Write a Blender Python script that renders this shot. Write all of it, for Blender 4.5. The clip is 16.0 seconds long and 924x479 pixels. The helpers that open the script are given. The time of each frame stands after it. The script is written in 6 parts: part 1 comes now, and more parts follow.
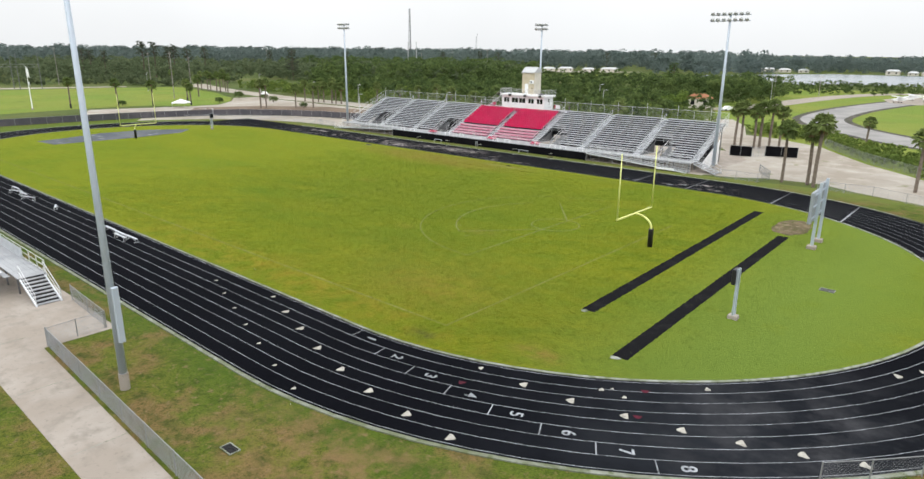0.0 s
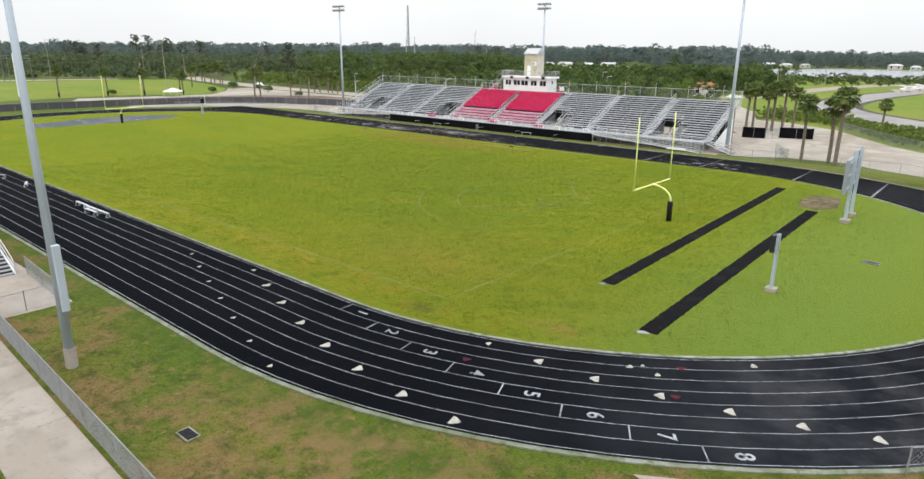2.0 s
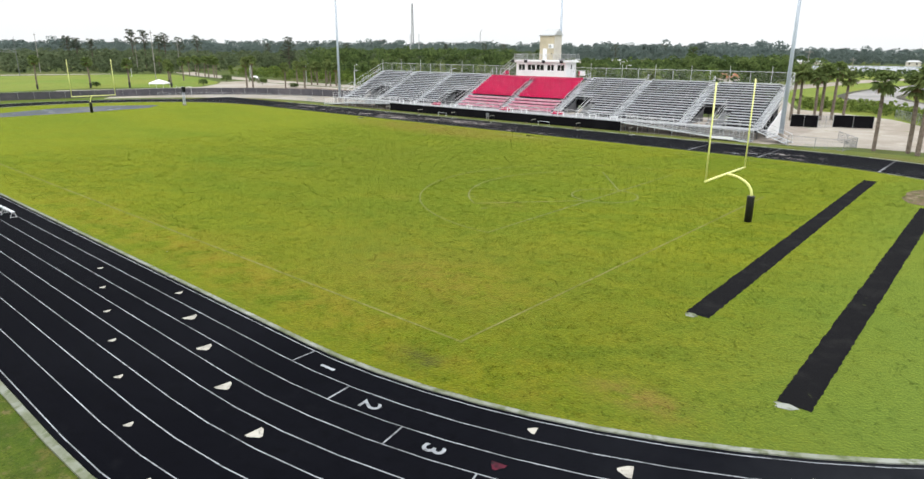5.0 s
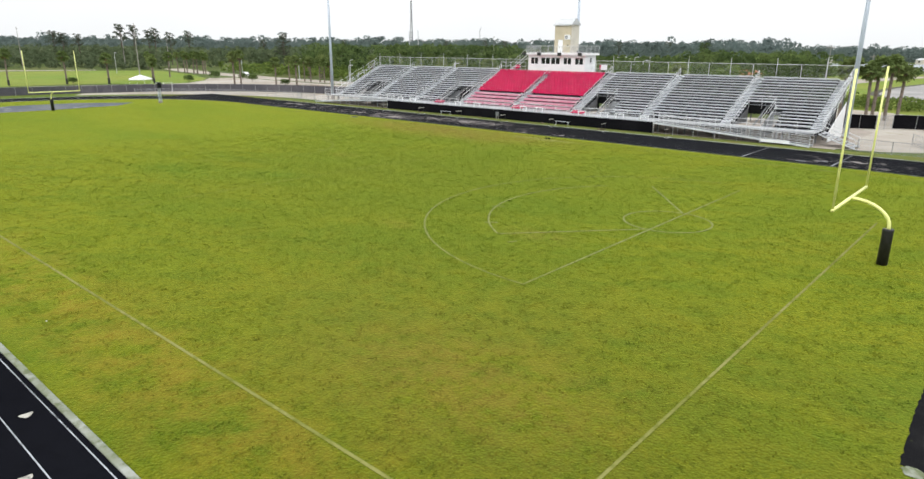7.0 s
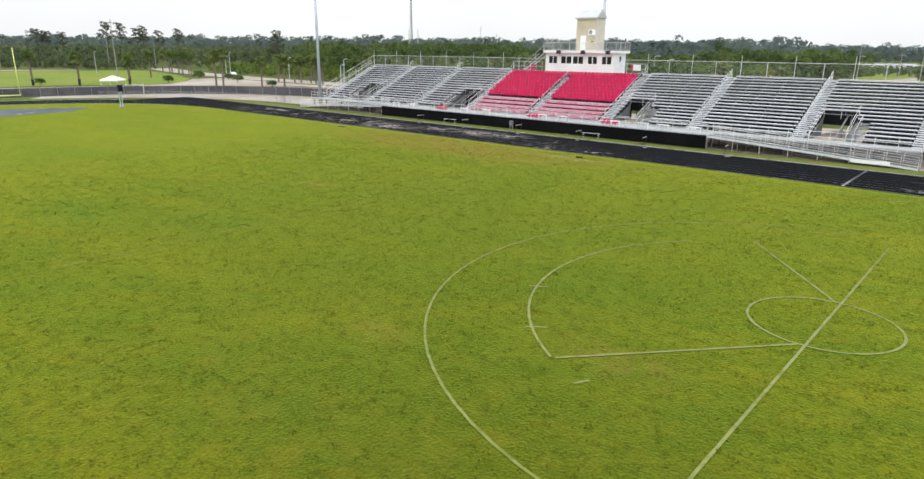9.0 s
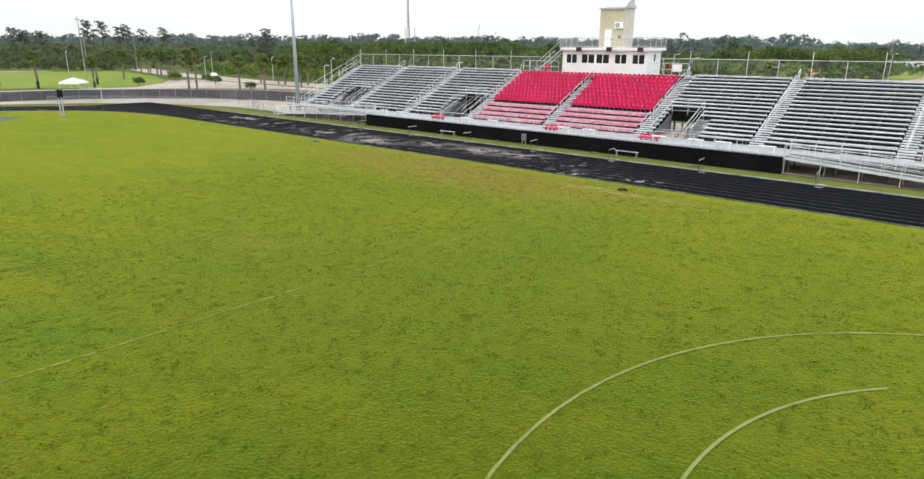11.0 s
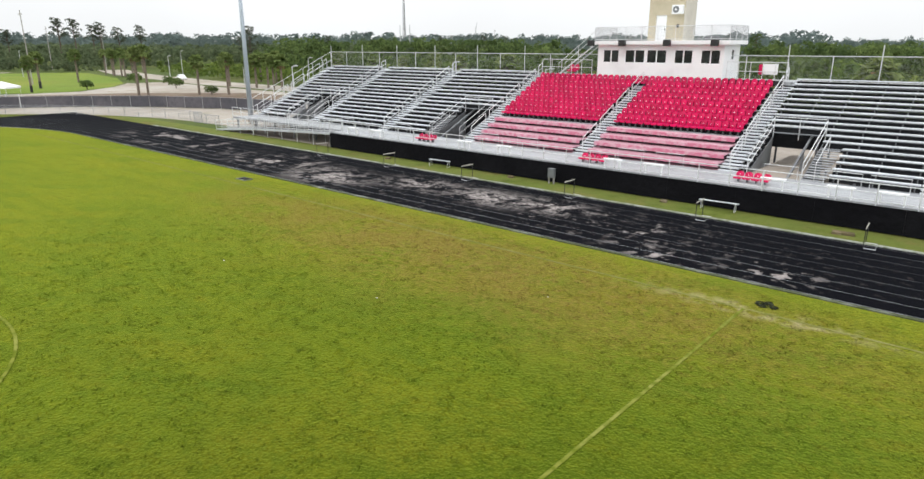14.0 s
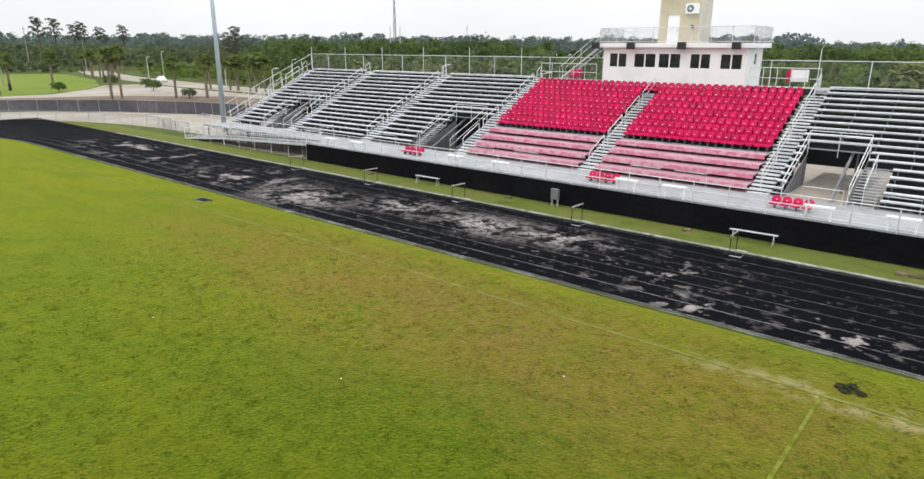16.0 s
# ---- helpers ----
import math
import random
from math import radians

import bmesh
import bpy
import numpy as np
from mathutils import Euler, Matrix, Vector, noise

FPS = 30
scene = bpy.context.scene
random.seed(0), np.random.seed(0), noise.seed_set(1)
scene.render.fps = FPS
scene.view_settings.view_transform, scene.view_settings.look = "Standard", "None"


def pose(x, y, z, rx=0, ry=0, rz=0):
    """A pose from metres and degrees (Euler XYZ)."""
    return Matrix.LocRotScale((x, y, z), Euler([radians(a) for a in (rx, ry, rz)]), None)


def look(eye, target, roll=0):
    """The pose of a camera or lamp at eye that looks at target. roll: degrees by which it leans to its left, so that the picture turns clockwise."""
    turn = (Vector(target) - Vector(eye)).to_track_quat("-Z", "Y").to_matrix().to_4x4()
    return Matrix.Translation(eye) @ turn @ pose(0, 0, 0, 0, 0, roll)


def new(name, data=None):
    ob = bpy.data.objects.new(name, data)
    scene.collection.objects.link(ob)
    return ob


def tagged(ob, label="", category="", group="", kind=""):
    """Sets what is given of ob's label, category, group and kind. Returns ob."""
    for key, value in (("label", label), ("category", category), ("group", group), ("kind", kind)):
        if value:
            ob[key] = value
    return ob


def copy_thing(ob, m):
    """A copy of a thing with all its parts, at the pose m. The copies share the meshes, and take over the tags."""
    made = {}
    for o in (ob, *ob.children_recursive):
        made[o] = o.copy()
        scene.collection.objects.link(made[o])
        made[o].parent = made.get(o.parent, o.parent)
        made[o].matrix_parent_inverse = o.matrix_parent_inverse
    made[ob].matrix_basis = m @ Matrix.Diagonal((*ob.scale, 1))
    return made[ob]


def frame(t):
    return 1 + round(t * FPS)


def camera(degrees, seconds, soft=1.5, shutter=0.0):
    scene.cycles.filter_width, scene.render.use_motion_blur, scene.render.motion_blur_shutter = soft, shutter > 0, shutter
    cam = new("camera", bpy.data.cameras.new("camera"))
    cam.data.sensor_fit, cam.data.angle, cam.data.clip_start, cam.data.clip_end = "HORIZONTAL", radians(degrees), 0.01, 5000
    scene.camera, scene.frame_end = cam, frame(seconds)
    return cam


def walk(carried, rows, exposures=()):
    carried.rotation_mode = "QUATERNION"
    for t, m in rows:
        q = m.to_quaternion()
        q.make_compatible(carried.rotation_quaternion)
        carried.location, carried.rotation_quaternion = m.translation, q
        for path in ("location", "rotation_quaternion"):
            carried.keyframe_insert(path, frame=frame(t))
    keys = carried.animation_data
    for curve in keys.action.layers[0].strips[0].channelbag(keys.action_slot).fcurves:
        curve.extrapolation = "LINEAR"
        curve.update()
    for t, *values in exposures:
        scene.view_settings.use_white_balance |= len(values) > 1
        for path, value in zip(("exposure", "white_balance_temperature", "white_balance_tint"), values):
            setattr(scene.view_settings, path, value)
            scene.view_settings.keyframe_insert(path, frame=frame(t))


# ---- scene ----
import itertools

cam = camera(70.8, 16.0)
PATH = [
    (0, (82.464, -57.111, 18.061), (81.202, -55.664, 17.502), 0.5),
    (0.5, (81.599, -56.242, 17.201), (80.339, -54.794, 16.64), 0.5),
    (1, (80.813, -55.427, 16.222), (79.552, -53.978, 15.662), 0.5),
    (1.5, (80.11, -54.698, 15.314), (78.851, -53.25, 14.753), 0.5),
    (2, (79.38, -53.962, 14.438), (78.121, -52.513, 13.877), 0.4),
    (2.5, (78.488, -53.047, 13.6), (77.226, -51.599, 13.039), 0.4),
    (3, (77.371, -51.809, 12.926), (76.108, -50.363, 12.365), 0.3),
    (3.5, (75.915, -50.244, 12.409), (74.65, -48.8, 11.848), 0.3),
    (4, (74.128, -48.418, 11.913), (72.862, -46.976, 11.351), 0.4),
    (4.5, (72.24, -46.415, 11.406), (70.97, -44.975, 10.848), 0.3),
    (7, (61.097, -35.803, 9.893), (59.831, -34.361, 9.33), 0.4),
    (7.5, (58.572, -33.209, 9.678), (57.307, -31.766, 9.113), 0.5),
    (8, (55.761, -30.324, 9.559), (54.495, -28.882, 8.994), 0.4),
    (8.5, (52.78, -27.431, 9.549), (51.515, -25.988, 8.986), 0.5),
    (9, (50.01, -24.56, 9.59), (48.744, -23.118, 9.025), 0.4),
    (11.5, (36.883, -10.118, 9.196), (35.622, -8.673, 8.629), 0.2),
    (12, (34.642, -7.521, 9.086), (33.384, -6.073, 8.519), 0.3),
    (12.5, (32.336, -4.759, 9.065), (31.078, -3.312, 8.496), 0.4),
    (13, (29.955, -1.989, 8.938), (28.697, -0.541, 8.37), 0.2),
    (13.5, (27.508, 0.804, 8.998), (26.25, 2.25, 8.427), 0.0),
    (14, (24.909, 3.584, 8.927), (23.653, 5.031, 8.357), 0.0),
    (14.5, (22.796, 5.856, 8.914), (21.546, 7.31, 8.345), 0.1),
    (15, (21.547, 7.279, 9.004), (20.3, 8.735, 8.434), -0.1),
    (15.5, (21.141, 7.857, 8.973), (19.902, 9.32, 8.405), -0.0),
    (16, (21.092, 8.015, 8.99), (19.856, 9.481, 8.424), 0.2),
]
walk(cam, [(t, look(eye, target, roll)) for t, eye, target, roll in PATH],
     exposures=((0, -0.04), (2, -0.02), (4, 0.10), (9, 0.02), (12, 0.06), (14, 0.0), (16, -0.04)))


# ---- world and light ----
world = bpy.data.worlds.new("overcast_world")
scene.world = world
world.use_nodes = True
wn, wl = world.node_tree.nodes, world.node_tree.links
wn.clear()
sky = wn.new("ShaderNodeTexSky")
sky.sky_type, sky.sun_disc = "NISHITA", False
sky.sun_elevation, sky.sun_rotation = radians(52), radians(200)
sky.air_density, sky.dust_density = 1.0, 4.0
coord = wn.new("ShaderNodeTexCoord")
sep = wn.new("ShaderNodeSeparateXYZ")
wl.new(coord.outputs["Generated"], sep.inputs[0])
# cloud deck: a standard overcast sky, brighter overhead than at the horizon
ramp = wn.new("ShaderNodeMapRange")
ramp.inputs["From Min"].default_value, ramp.inputs["From Max"].default_value = 0.0, 1.0
ramp.inputs["To Min"].default_value, ramp.inputs["To Max"].default_value = 1.02, 2.35
wl.new(sep.outputs["Z"], ramp.inputs["Value"])
cloud = wn.new("ShaderNodeTexNoise")
cloud.inputs["Scale"].default_value, cloud.inputs["Detail"].default_value = 3.0, 5.0
wl.new(coord.outputs["Generated"], cloud.inputs["Vector"])
cl = wn.new("ShaderNodeMapRange")
cl.inputs["To Min"].default_value, cl.inputs["To Max"].default_value = 0.9, 1.1
wl.new(cloud.outputs["Fac"], cl.inputs["Value"])
mul = wn.new("ShaderNodeMath")
mul.operation = "MULTIPLY"
wl.new(ramp.outputs[0], mul.inputs[0])
wl.new(cl.outputs[0], mul.inputs[1])
deck = wn.new("ShaderNodeBackground")
deck.inputs["Color"].default_value = (0.965, 0.985, 1.0, 1)
wl.new(mul.outputs[0], deck.inputs["Strength"])
clear = wn.new("ShaderNodeBackground")
clear.inputs["Strength"].default_value = 0.1
wl.new(sky.outputs[0], clear.inputs["Color"])
both = wn.new("ShaderNodeMixShader")
both.inputs[0].default_value = 0.93
wl.new(clear.outputs[0], both.inputs[1])
wl.new(deck.outputs[0], both.inputs[2])
out = wn.new("ShaderNodeOutputWorld")
wl.new(both.outputs[0], out.inputs[0])

sun = new("sun", bpy.data.lights.new("sun", "SUN"))
sun.data.energy, sun.data.angle, sun.data.color = 0.8, radians(25), (1.0, 0.97, 0.92)
sun.matrix_world = look((30, -60, 80), (0, 0, 0))


# ---- materials ----
def surface(name, colours, rough=0.7, metal=0.0, bump=0.0, bump_scale=20.0, vary=0.0, stretch=(1, 1, 1), coat=0.0):
    """colours: (rgb, noise scale, low, high) layers; the first is the ground colour."""
    m = bpy.data.materials.new(name)
    m.use_nodes = True
    n, l = m.node_tree.nodes, m.node_tree.links
    b = n["Principled BSDF"]
    b.inputs["Roughness"].default_value, b.inputs["Metallic"].default_value = rough, metal
    b.inputs["Specular IOR Level"].default_value = 0.5 if (rough < 0.6 or metal > 0) else (0.22 if rough < 0.8 else 0.08)
    b.inputs["Coat Weight"].default_value = coat
    geo = n.new("ShaderNodeNewGeometry")
    mp = n.new("ShaderNodeMapping")
    mp.inputs["Scale"].default_value = stretch
    l.new(geo.outputs["Position"], mp.inputs["Vector"])
    last = None
    for k, layer in enumerate(colours):
        rgb = layer[0]
        if k == 0:
            c = n.new("ShaderNodeRGB")
            c.outputs[0].default_value = (*rgb, 1)
            last = c.outputs[0]
            continue
        _, scale, low, high = layer[:4]
        t = n.new("ShaderNodeTexNoise")
        t.inputs["Scale"].default_value, t.inputs["Detail"].default_value = scale, 6.0
        t.inputs["Roughness"].default_value = 0.6
        if len(layer) > 5:
            sx, sy, turn = layer[5]
            own = n.new("ShaderNodeMapping")
            own.vector_type = "TEXTURE"
            own.inputs["Rotation"].default_value = (0, 0, radians(turn))
            own.inputs["Scale"].default_value = (1 / sx, 1 / sy, 1)
            l.new(geo.outputs["Position"], own.inputs["Vector"])
            l.new(own.outputs[0], t.inputs["Vector"])
        else:
            l.new(mp.outputs[0], t.inputs["Vector"])
        r = n.new("ShaderNodeMapRange")
        r.inputs["From Min"].default_value, r.inputs["From Max"].default_value = low, high
        r.clamp = True
        l.new(t.outputs["Fac"], r.inputs["Value"])
        fac = r.outputs[0]
        if len(layer) > 4:
            q = n.new("ShaderNodeMath")
            q.operation = "MULTIPLY"
            q.inputs[1].default_value = layer[4]
            l.new(fac, q.inputs[0])
            fac = q.outputs[0]
        x = n.new("ShaderNodeMix")
        x.data_type = "RGBA"
        l.new(fac, x.inputs["Factor"])
        l.new(last, x.inputs["A"])
        x.inputs["B"].default_value = (*rgb, 1)
        last = x.outputs["Result"]
    if vary:
        info = n.new("ShaderNodeObjectInfo")
        r = n.new("ShaderNodeMapRange")
        r.inputs["To Min"].default_value, r.inputs["To Max"].default_value = 1 - vary, 1 + vary
        l.new(info.outputs["Random"], r.inputs["Value"])
        h = n.new("ShaderNodeHueSaturation")
        l.new(r.outputs[0], h.inputs["Value"])
        l.new(last, h.inputs["Color"])
        last = h.outputs[0]
    l.new(last, b.inputs["Base Color"])
    if bump:
        t = n.new("ShaderNodeTexNoise")
        t.inputs["Scale"].default_value, t.inputs["Detail"].default_value = bump_scale, 4.0
        l.new(mp.outputs[0], t.inputs["Vector"])
        bp = n.new("ShaderNodeBump")
        bp.inputs["Strength"].default_value, bp.inputs["Distance"].default_value = bump, 1.0 / bump_scale
        l.new(t.outputs["Fac"], bp.inputs["Height"])
        l.new(bp.outputs[0], b.inputs["Normal"])
    return m


def band(m, axis, centre, half, rgb, strength, scale, low, high, x_range=None):
    """Worn, discoloured or sheen-painted strip of a ground: a noisy band round one coordinate."""
    n, l = m.node_tree.nodes, m.node_tree.links
    b = n["Principled BSDF"]
    old = b.inputs["Base Color"].links[0].from_socket
    geo = n.new("ShaderNodeNewGeometry")
    sp = n.new("ShaderNodeSeparateXYZ")
    l.new(geo.outputs["Position"], sp.inputs[0])

    def hump(ax, c, h):
        d = n.new("ShaderNodeMath")
        d.operation = "SUBTRACT"
        l.new(sp.outputs[ax], d.inputs[0])
        d.inputs[1].default_value = c
        a = n.new("ShaderNodeMath")
        a.operation = "ABSOLUTE"
        l.new(d.outputs[0], a.inputs[0])
        r = n.new("ShaderNodeMapRange")
        r.interpolation_type = "SMOOTHSTEP"
        r.inputs["From Min"].default_value, r.inputs["From Max"].default_value = 0, h
        r.inputs["To Min"].default_value, r.inputs["To Max"].default_value = 1, 0
        l.new(a.outputs[0], r.inputs["Value"])
        return r.outputs[0]

    def times(a, c):
        q = n.new("ShaderNodeMath")
        q.operation = "MULTIPLY"
        l.new(a, q.inputs[0])
        if isinstance(c, float):
            q.inputs[1].default_value = c
        else:
            l.new(c, q.inputs[1])
        return q.outputs[0]

    f = hump(axis, centre, half)
    if x_range:
        f = times(f, hump(*x_range))
    t = n.new("ShaderNodeTexNoise")
    t.inputs["Scale"].default_value, t.inputs["Detail"].default_value = scale, 7.0
    t.inputs["Roughness"].default_value = 0.65
    l.new(geo.outputs["Position"], t.inputs["Vector"])
    r = n.new("ShaderNodeMapRange")
    r.inputs["From Min"].default_value, r.inputs["From Max"].default_value = low, high
    l.new(t.outputs["Fac"], r.inputs["Value"])
    f = times(times(f, r.outputs[0]), float(strength))
    x = n.new("ShaderNodeMix")
    x.data_type = "RGBA"
    l.new(f, x.inputs["Factor"])
    l.new(old, x.inputs["A"])
    x.inputs["B"].default_value = (*rgb, 1)
    l.new(x.outputs["Result"], b.inputs["Base Color"])


TURF = surface("turf", [((0.080, 0.106, 0.0046),), ((0.112, 0.121, 0.0054), 0.030, 0.44, 0.58), ((0.040, 0.080, 0.0040), 0.07, 0.48, 0.60, 0.85, (0.8, 1.2, 35)),
                        ((0.134, 0.122, 0.007), 0.14, 0.47, 0.62, 0.75, (0.6, 1.3, 42)), ((0.036, 0.074, 0.0042), 0.34, 0.50, 0.62, 0.7, (0.45, 1.4, 38)),
                        ((0.034, 0.060, 0.002), 0.9, 0.50, 0.64, 0.45, (0.07, 0.9, 3)), ((0.148, 0.140, 0.005), 0.7, 0.53, 0.66, 0.40, (0.06, 0.8, 2)),
                        ((0.140, 0.104, 0.008), 0.9, 0.54, 0.70, 0.45, (0.6, 1.3, 30)), ((0.034, 0.064, 0.0025), 1.6, 0.50, 0.62, 0.55), ((0.136, 0.134, 0.006), 3.0, 0.53, 0.66, 0.5),
                        ((0.022, 0.042, 0.002), 5.0, 0.49, 0.66, 0.55), ((0.012, 0.026, 0.0015), 15.0, 0.49, 0.63, 0.6), ((0.18, 0.178, 0.012), 18.0, 0.56, 0.68, 0.5)], 0.9, bump=0.7, bump_scale=11.0)
turf_bsdf = TURF.node_tree.nodes["Principled BSDF"]
turf_bsdf.inputs["Specular IOR Level"].default_value = 0.02
turf_bsdf.inputs["Sheen Weight"].default_value = 0.34
turf_bsdf.inputs["Sheen Tint"].default_value = (0.70, 0.86, 0.10, 1)
band(TURF, "Y", 0.0, 30.0, (0.030, 0.062, 0.003), 0.5, 0.10, 0.25, 0.60, ("X", 27.0, 32.0))
band(TURF, "Y", 14.0, 14.0, (0.034, 0.060, 0.003), 0.35, 0.16, 0.30, 0.58, ("X", 8.0, 22.0))
band(TURF, "Y", -20.0, 15.0, (0.055, 0.066, 0.010), 0.65, 0.12, 0.25, 0.55, ("X", 47.0, 24.0))
band(TURF, "X", 72.0, 15.0, (0.070, 0.112, 0.024), 0.95, 0.2, 0.10, 0.45)
band(TURF, "Y", 2.0, 27.0, (0.046, 0.058, 0.004), 0.62, 0.09, 0.22, 0.52, ("X", 24.0, 27.0))
band(TURF, "Y", 24.6, 5.5, (0.112, 0.060, 0.016), 1.0, 0.35, 0.38, 0.56, ("X", 3.0, 30.0))
band(TURF, "Y", 23.2, 8.0, (0.118, 0.070, 0.020), 0.75, 0.22, 0.42, 0.66, ("X", 7.0, 22.0))
band(TURF, "Y", 24.2, 7.5, (0.165, 0.090, 0.034), 0.9, 3.0, 0.47, 0.64, ("X", 5.0, 25.0))
band(TURF, "Y", 24.6, 5.0, (0.080, 0.048, 0.020), 0.8, 8.0, 0.46, 0.62, ("X", 6.0, 22.0))
band(TURF, "Y", 26.15, 0.9, (0.36, 0.29, 0.20), 0.6, 1.3, 0.47, 0.60, ("X", 19.0, 6.5))
band(TURF, "Y", -28.2, 4.0, (0.165, 0.108, 0.015), 0.8, 0.6, 0.42, 0.62, ("X", 36.0, 40.0))
band(TURF, "Y", -18.0, 14.0, (0.135, 0.112, 0.010), 0.55, 0.8, 0.44, 0.64, ("X", 45.0, 26.0))
for cx, cy, hx, hy, rgb, st in ((34.1, -10.7, 2.0, 1.4, (0.17, 0.118, 0.025), 0.5), (11.5, 3.4, 2.6, 2.0, (0.165, 0.112, 0.025), 0.5), (41.4, -7.1, 3.4, 1.8, (0.14, 0.09, 0.025), 0.5),
                                (15.4, -6.7, 5.0, 3.0, (0.020, 0.058, 0.004), 0.9), (7.8, -11.1, 9.0, 4.0, (0.022, 0.066, 0.004), 0.9), (37.5, -2.0, 8.0, 5.0, (0.026, 0.060, 0.004), 0.8),
                                (40.0, -13.0, 10.0, 6.0, (0.034, 0.060, 0.004), 0.7), (54.7, -29.1, 1.9, 1.1, (0.030, 0.024, 0.012), 1.0), (62.0, -26.2, 3.0, 1.4, (0.15, 0.085, 0.03), 0.8), (49.0, -22.0, 9.0, 5.0, (0.15, 0.09, 0.02), 0.6)):
    band(TURF, "Y", cy, hy, rgb, st, 1.1, 0.36, 0.58, ("X", cx, hx))
VERGE = surface("verge_grass", [((0.080, 0.112, 0.014),), ((0.120, 0.124, 0.021), 0.15, 0.42, 0.62), ((0.180, 0.112, 0.052), 0.30, 0.48, 0.60, 0.85),
                                ((0.030, 0.056, 0.007), 0.7, 0.5, 0.66, 0.8), ((0.200, 0.140, 0.080), 2.2, 0.56, 0.68, 0.7), ((0.026, 0.045, 0.006), 3.0, 0.5, 0.66, 0.6),
                                ((0.020, 0.036, 0.006), 9.0, 0.5, 0.66, 0.7), ((0.21, 0.185, 0.06), 20.0, 0.57, 0.70, 0.6)], 0.95, bump=0.9, bump_scale=12.0)
band(VERGE, "Y", -40.0, 2.4, (0.045, 0.085, 0.010), 0.8, 0.8, 0.38, 0.6)
band(VERGE, "Y", 42.0, 9.0, (0.135, 0.162, 0.038), 0.9, 0.5, 0.20, 0.50)
band(VERGE, "X", -90.0, 18.0, (0.095, 0.145, 0.022), 0.9, 0.3, 0.20, 0.50)
band(VERGE, "Y", -42.5, 7.0, (0.20, 0.125, 0.062), 0.85, 0.55, 0.44, 0.58, ("X", 66.0, 17.0))
MEADOW = surface("meadow_grass", [((0.150, 0.212, 0.036),), ((0.195, 0.222, 0.044), 0.03, 0.42, 0.6), ((0.105, 0.155, 0.028), 0.12, 0.5, 0.68, 0.6),
                                  ((0.07, 0.1, 0.015), 2.0, 0.5, 0.7, 0.5)], 0.95, bump=0.5, bump_scale=4.0)
SCRUB = surface("scrub_ground", [((0.075, 0.105, 0.030),), ((0.12, 0.13, 0.045), 0.03, 0.45, 0.62), ((0.05, 0.07, 0.02), 0.12, 0.5, 0.68, 0.8),
                                 ((0.16, 0.14, 0.07), 0.3, 0.58, 0.72, 0.6)], 0.95, bump=0.6, bump_scale=2.0)
TRACK = surface("track_rubber", [((0.0026, 0.0029, 0.0048),), ((0.0042, 0.0046, 0.0068), 0.12, 0.45, 0.65), ((0.010, 0.0105, 0.0125), 0.7, 0.60, 0.76, 0.5),
                                 ((0.0016, 0.0018, 0.0028), 2.2, 0.5, 0.7, 0.6), ((0.008, 0.0085, 0.0105), 40.0, 0.55, 0.75, 0.4)], 0.95, bump=0.3, bump_scale=60.0)
TRACK.node_tree.nodes["Principled BSDF"].inputs["Specular IOR Level"].default_value = 0.035
band(TRACK, "Y", -28.0, 17.0, (0.017, 0.019, 0.023), 0.9, 0.16, 0.25, 0.55, ("X", 74.0, 17.0))
WORN = (0.36, 0.325, 0.31)
for cx, hx, cy, hy, scale, low in ((-13.5, 6.0, 33.4, 3.6, 0.55, 0.46), (-6.6, 4.5, 35.6, 2.6, 0.6, 0.47), (-0.6, 4.6, 35.4, 2.8, 0.6, 0.44), (3.5, 3.6, 35.9, 2.6, 0.8, 0.49), (-22.0, 9.0, 34.5, 4.5, 0.6, 0.53),
                                   (-40.0, 16.0, 35.0, 4.5, 0.5, 0.55), (12.0, 3.6, 31.6, 1.5, 1.0, 0.54), (16.8, 3.0, 32.2, 2.0, 1.1, 0.545), (8.5, 6.0, 34.5, 4.0, 0.9, 0.58), (47.0, 7.0, 33.6, 3.6, 0.7, 0.55)):
    band(TRACK, "Y", cy - 1.3, hy, WORN, 0.95, scale, low, low + 0.05, ("X", cx + 1.2, hx))
band(TRACK, "Y", 33.4, 5.5, (0.26, 0.23, 0.22), 0.85, 2.2, 0.585, 0.63, ("X", -4.0, 34.0))
band(TRACK, "Y", 33.4, 7.0, (0.003, 0.003, 0.004), 0.95, 1.7, 0.49, 0.57, ("X", -4.0, 46.0))
band(TRACK, "Y", 33.4, 7.0, (0.004, 0.004, 0.005), 0.9, 6.0, 0.50, 0.60, ("X", -4.0, 46.0))
# hazy sheen on the near bend, painted as a paler grey
band(TRACK, "Y", -25.0, 12.0, (0.058, 0.059, 0.064), 0.8, 0.22, 0.44, 0.66, ("X", 78.0, 13.0))
RUNWAY = surface("runway_asphalt", [((0.0085, 0.0085, 0.0095),), ((0.017, 0.017, 0.017), 0.8, 0.5, 0.7), ((0.10, 0.11, 0.05), 2.0, 0.66, 0.75, 0.6),
                                    ((0.008, 0.008, 0.009), 6.0, 0.5, 0.7, 0.6)], 0.9, bump=0.5, bump_scale=25.0)
RUNWAY.node_tree.nodes["Principled BSDF"].inputs["Specular IOR Level"].default_value = 0.03
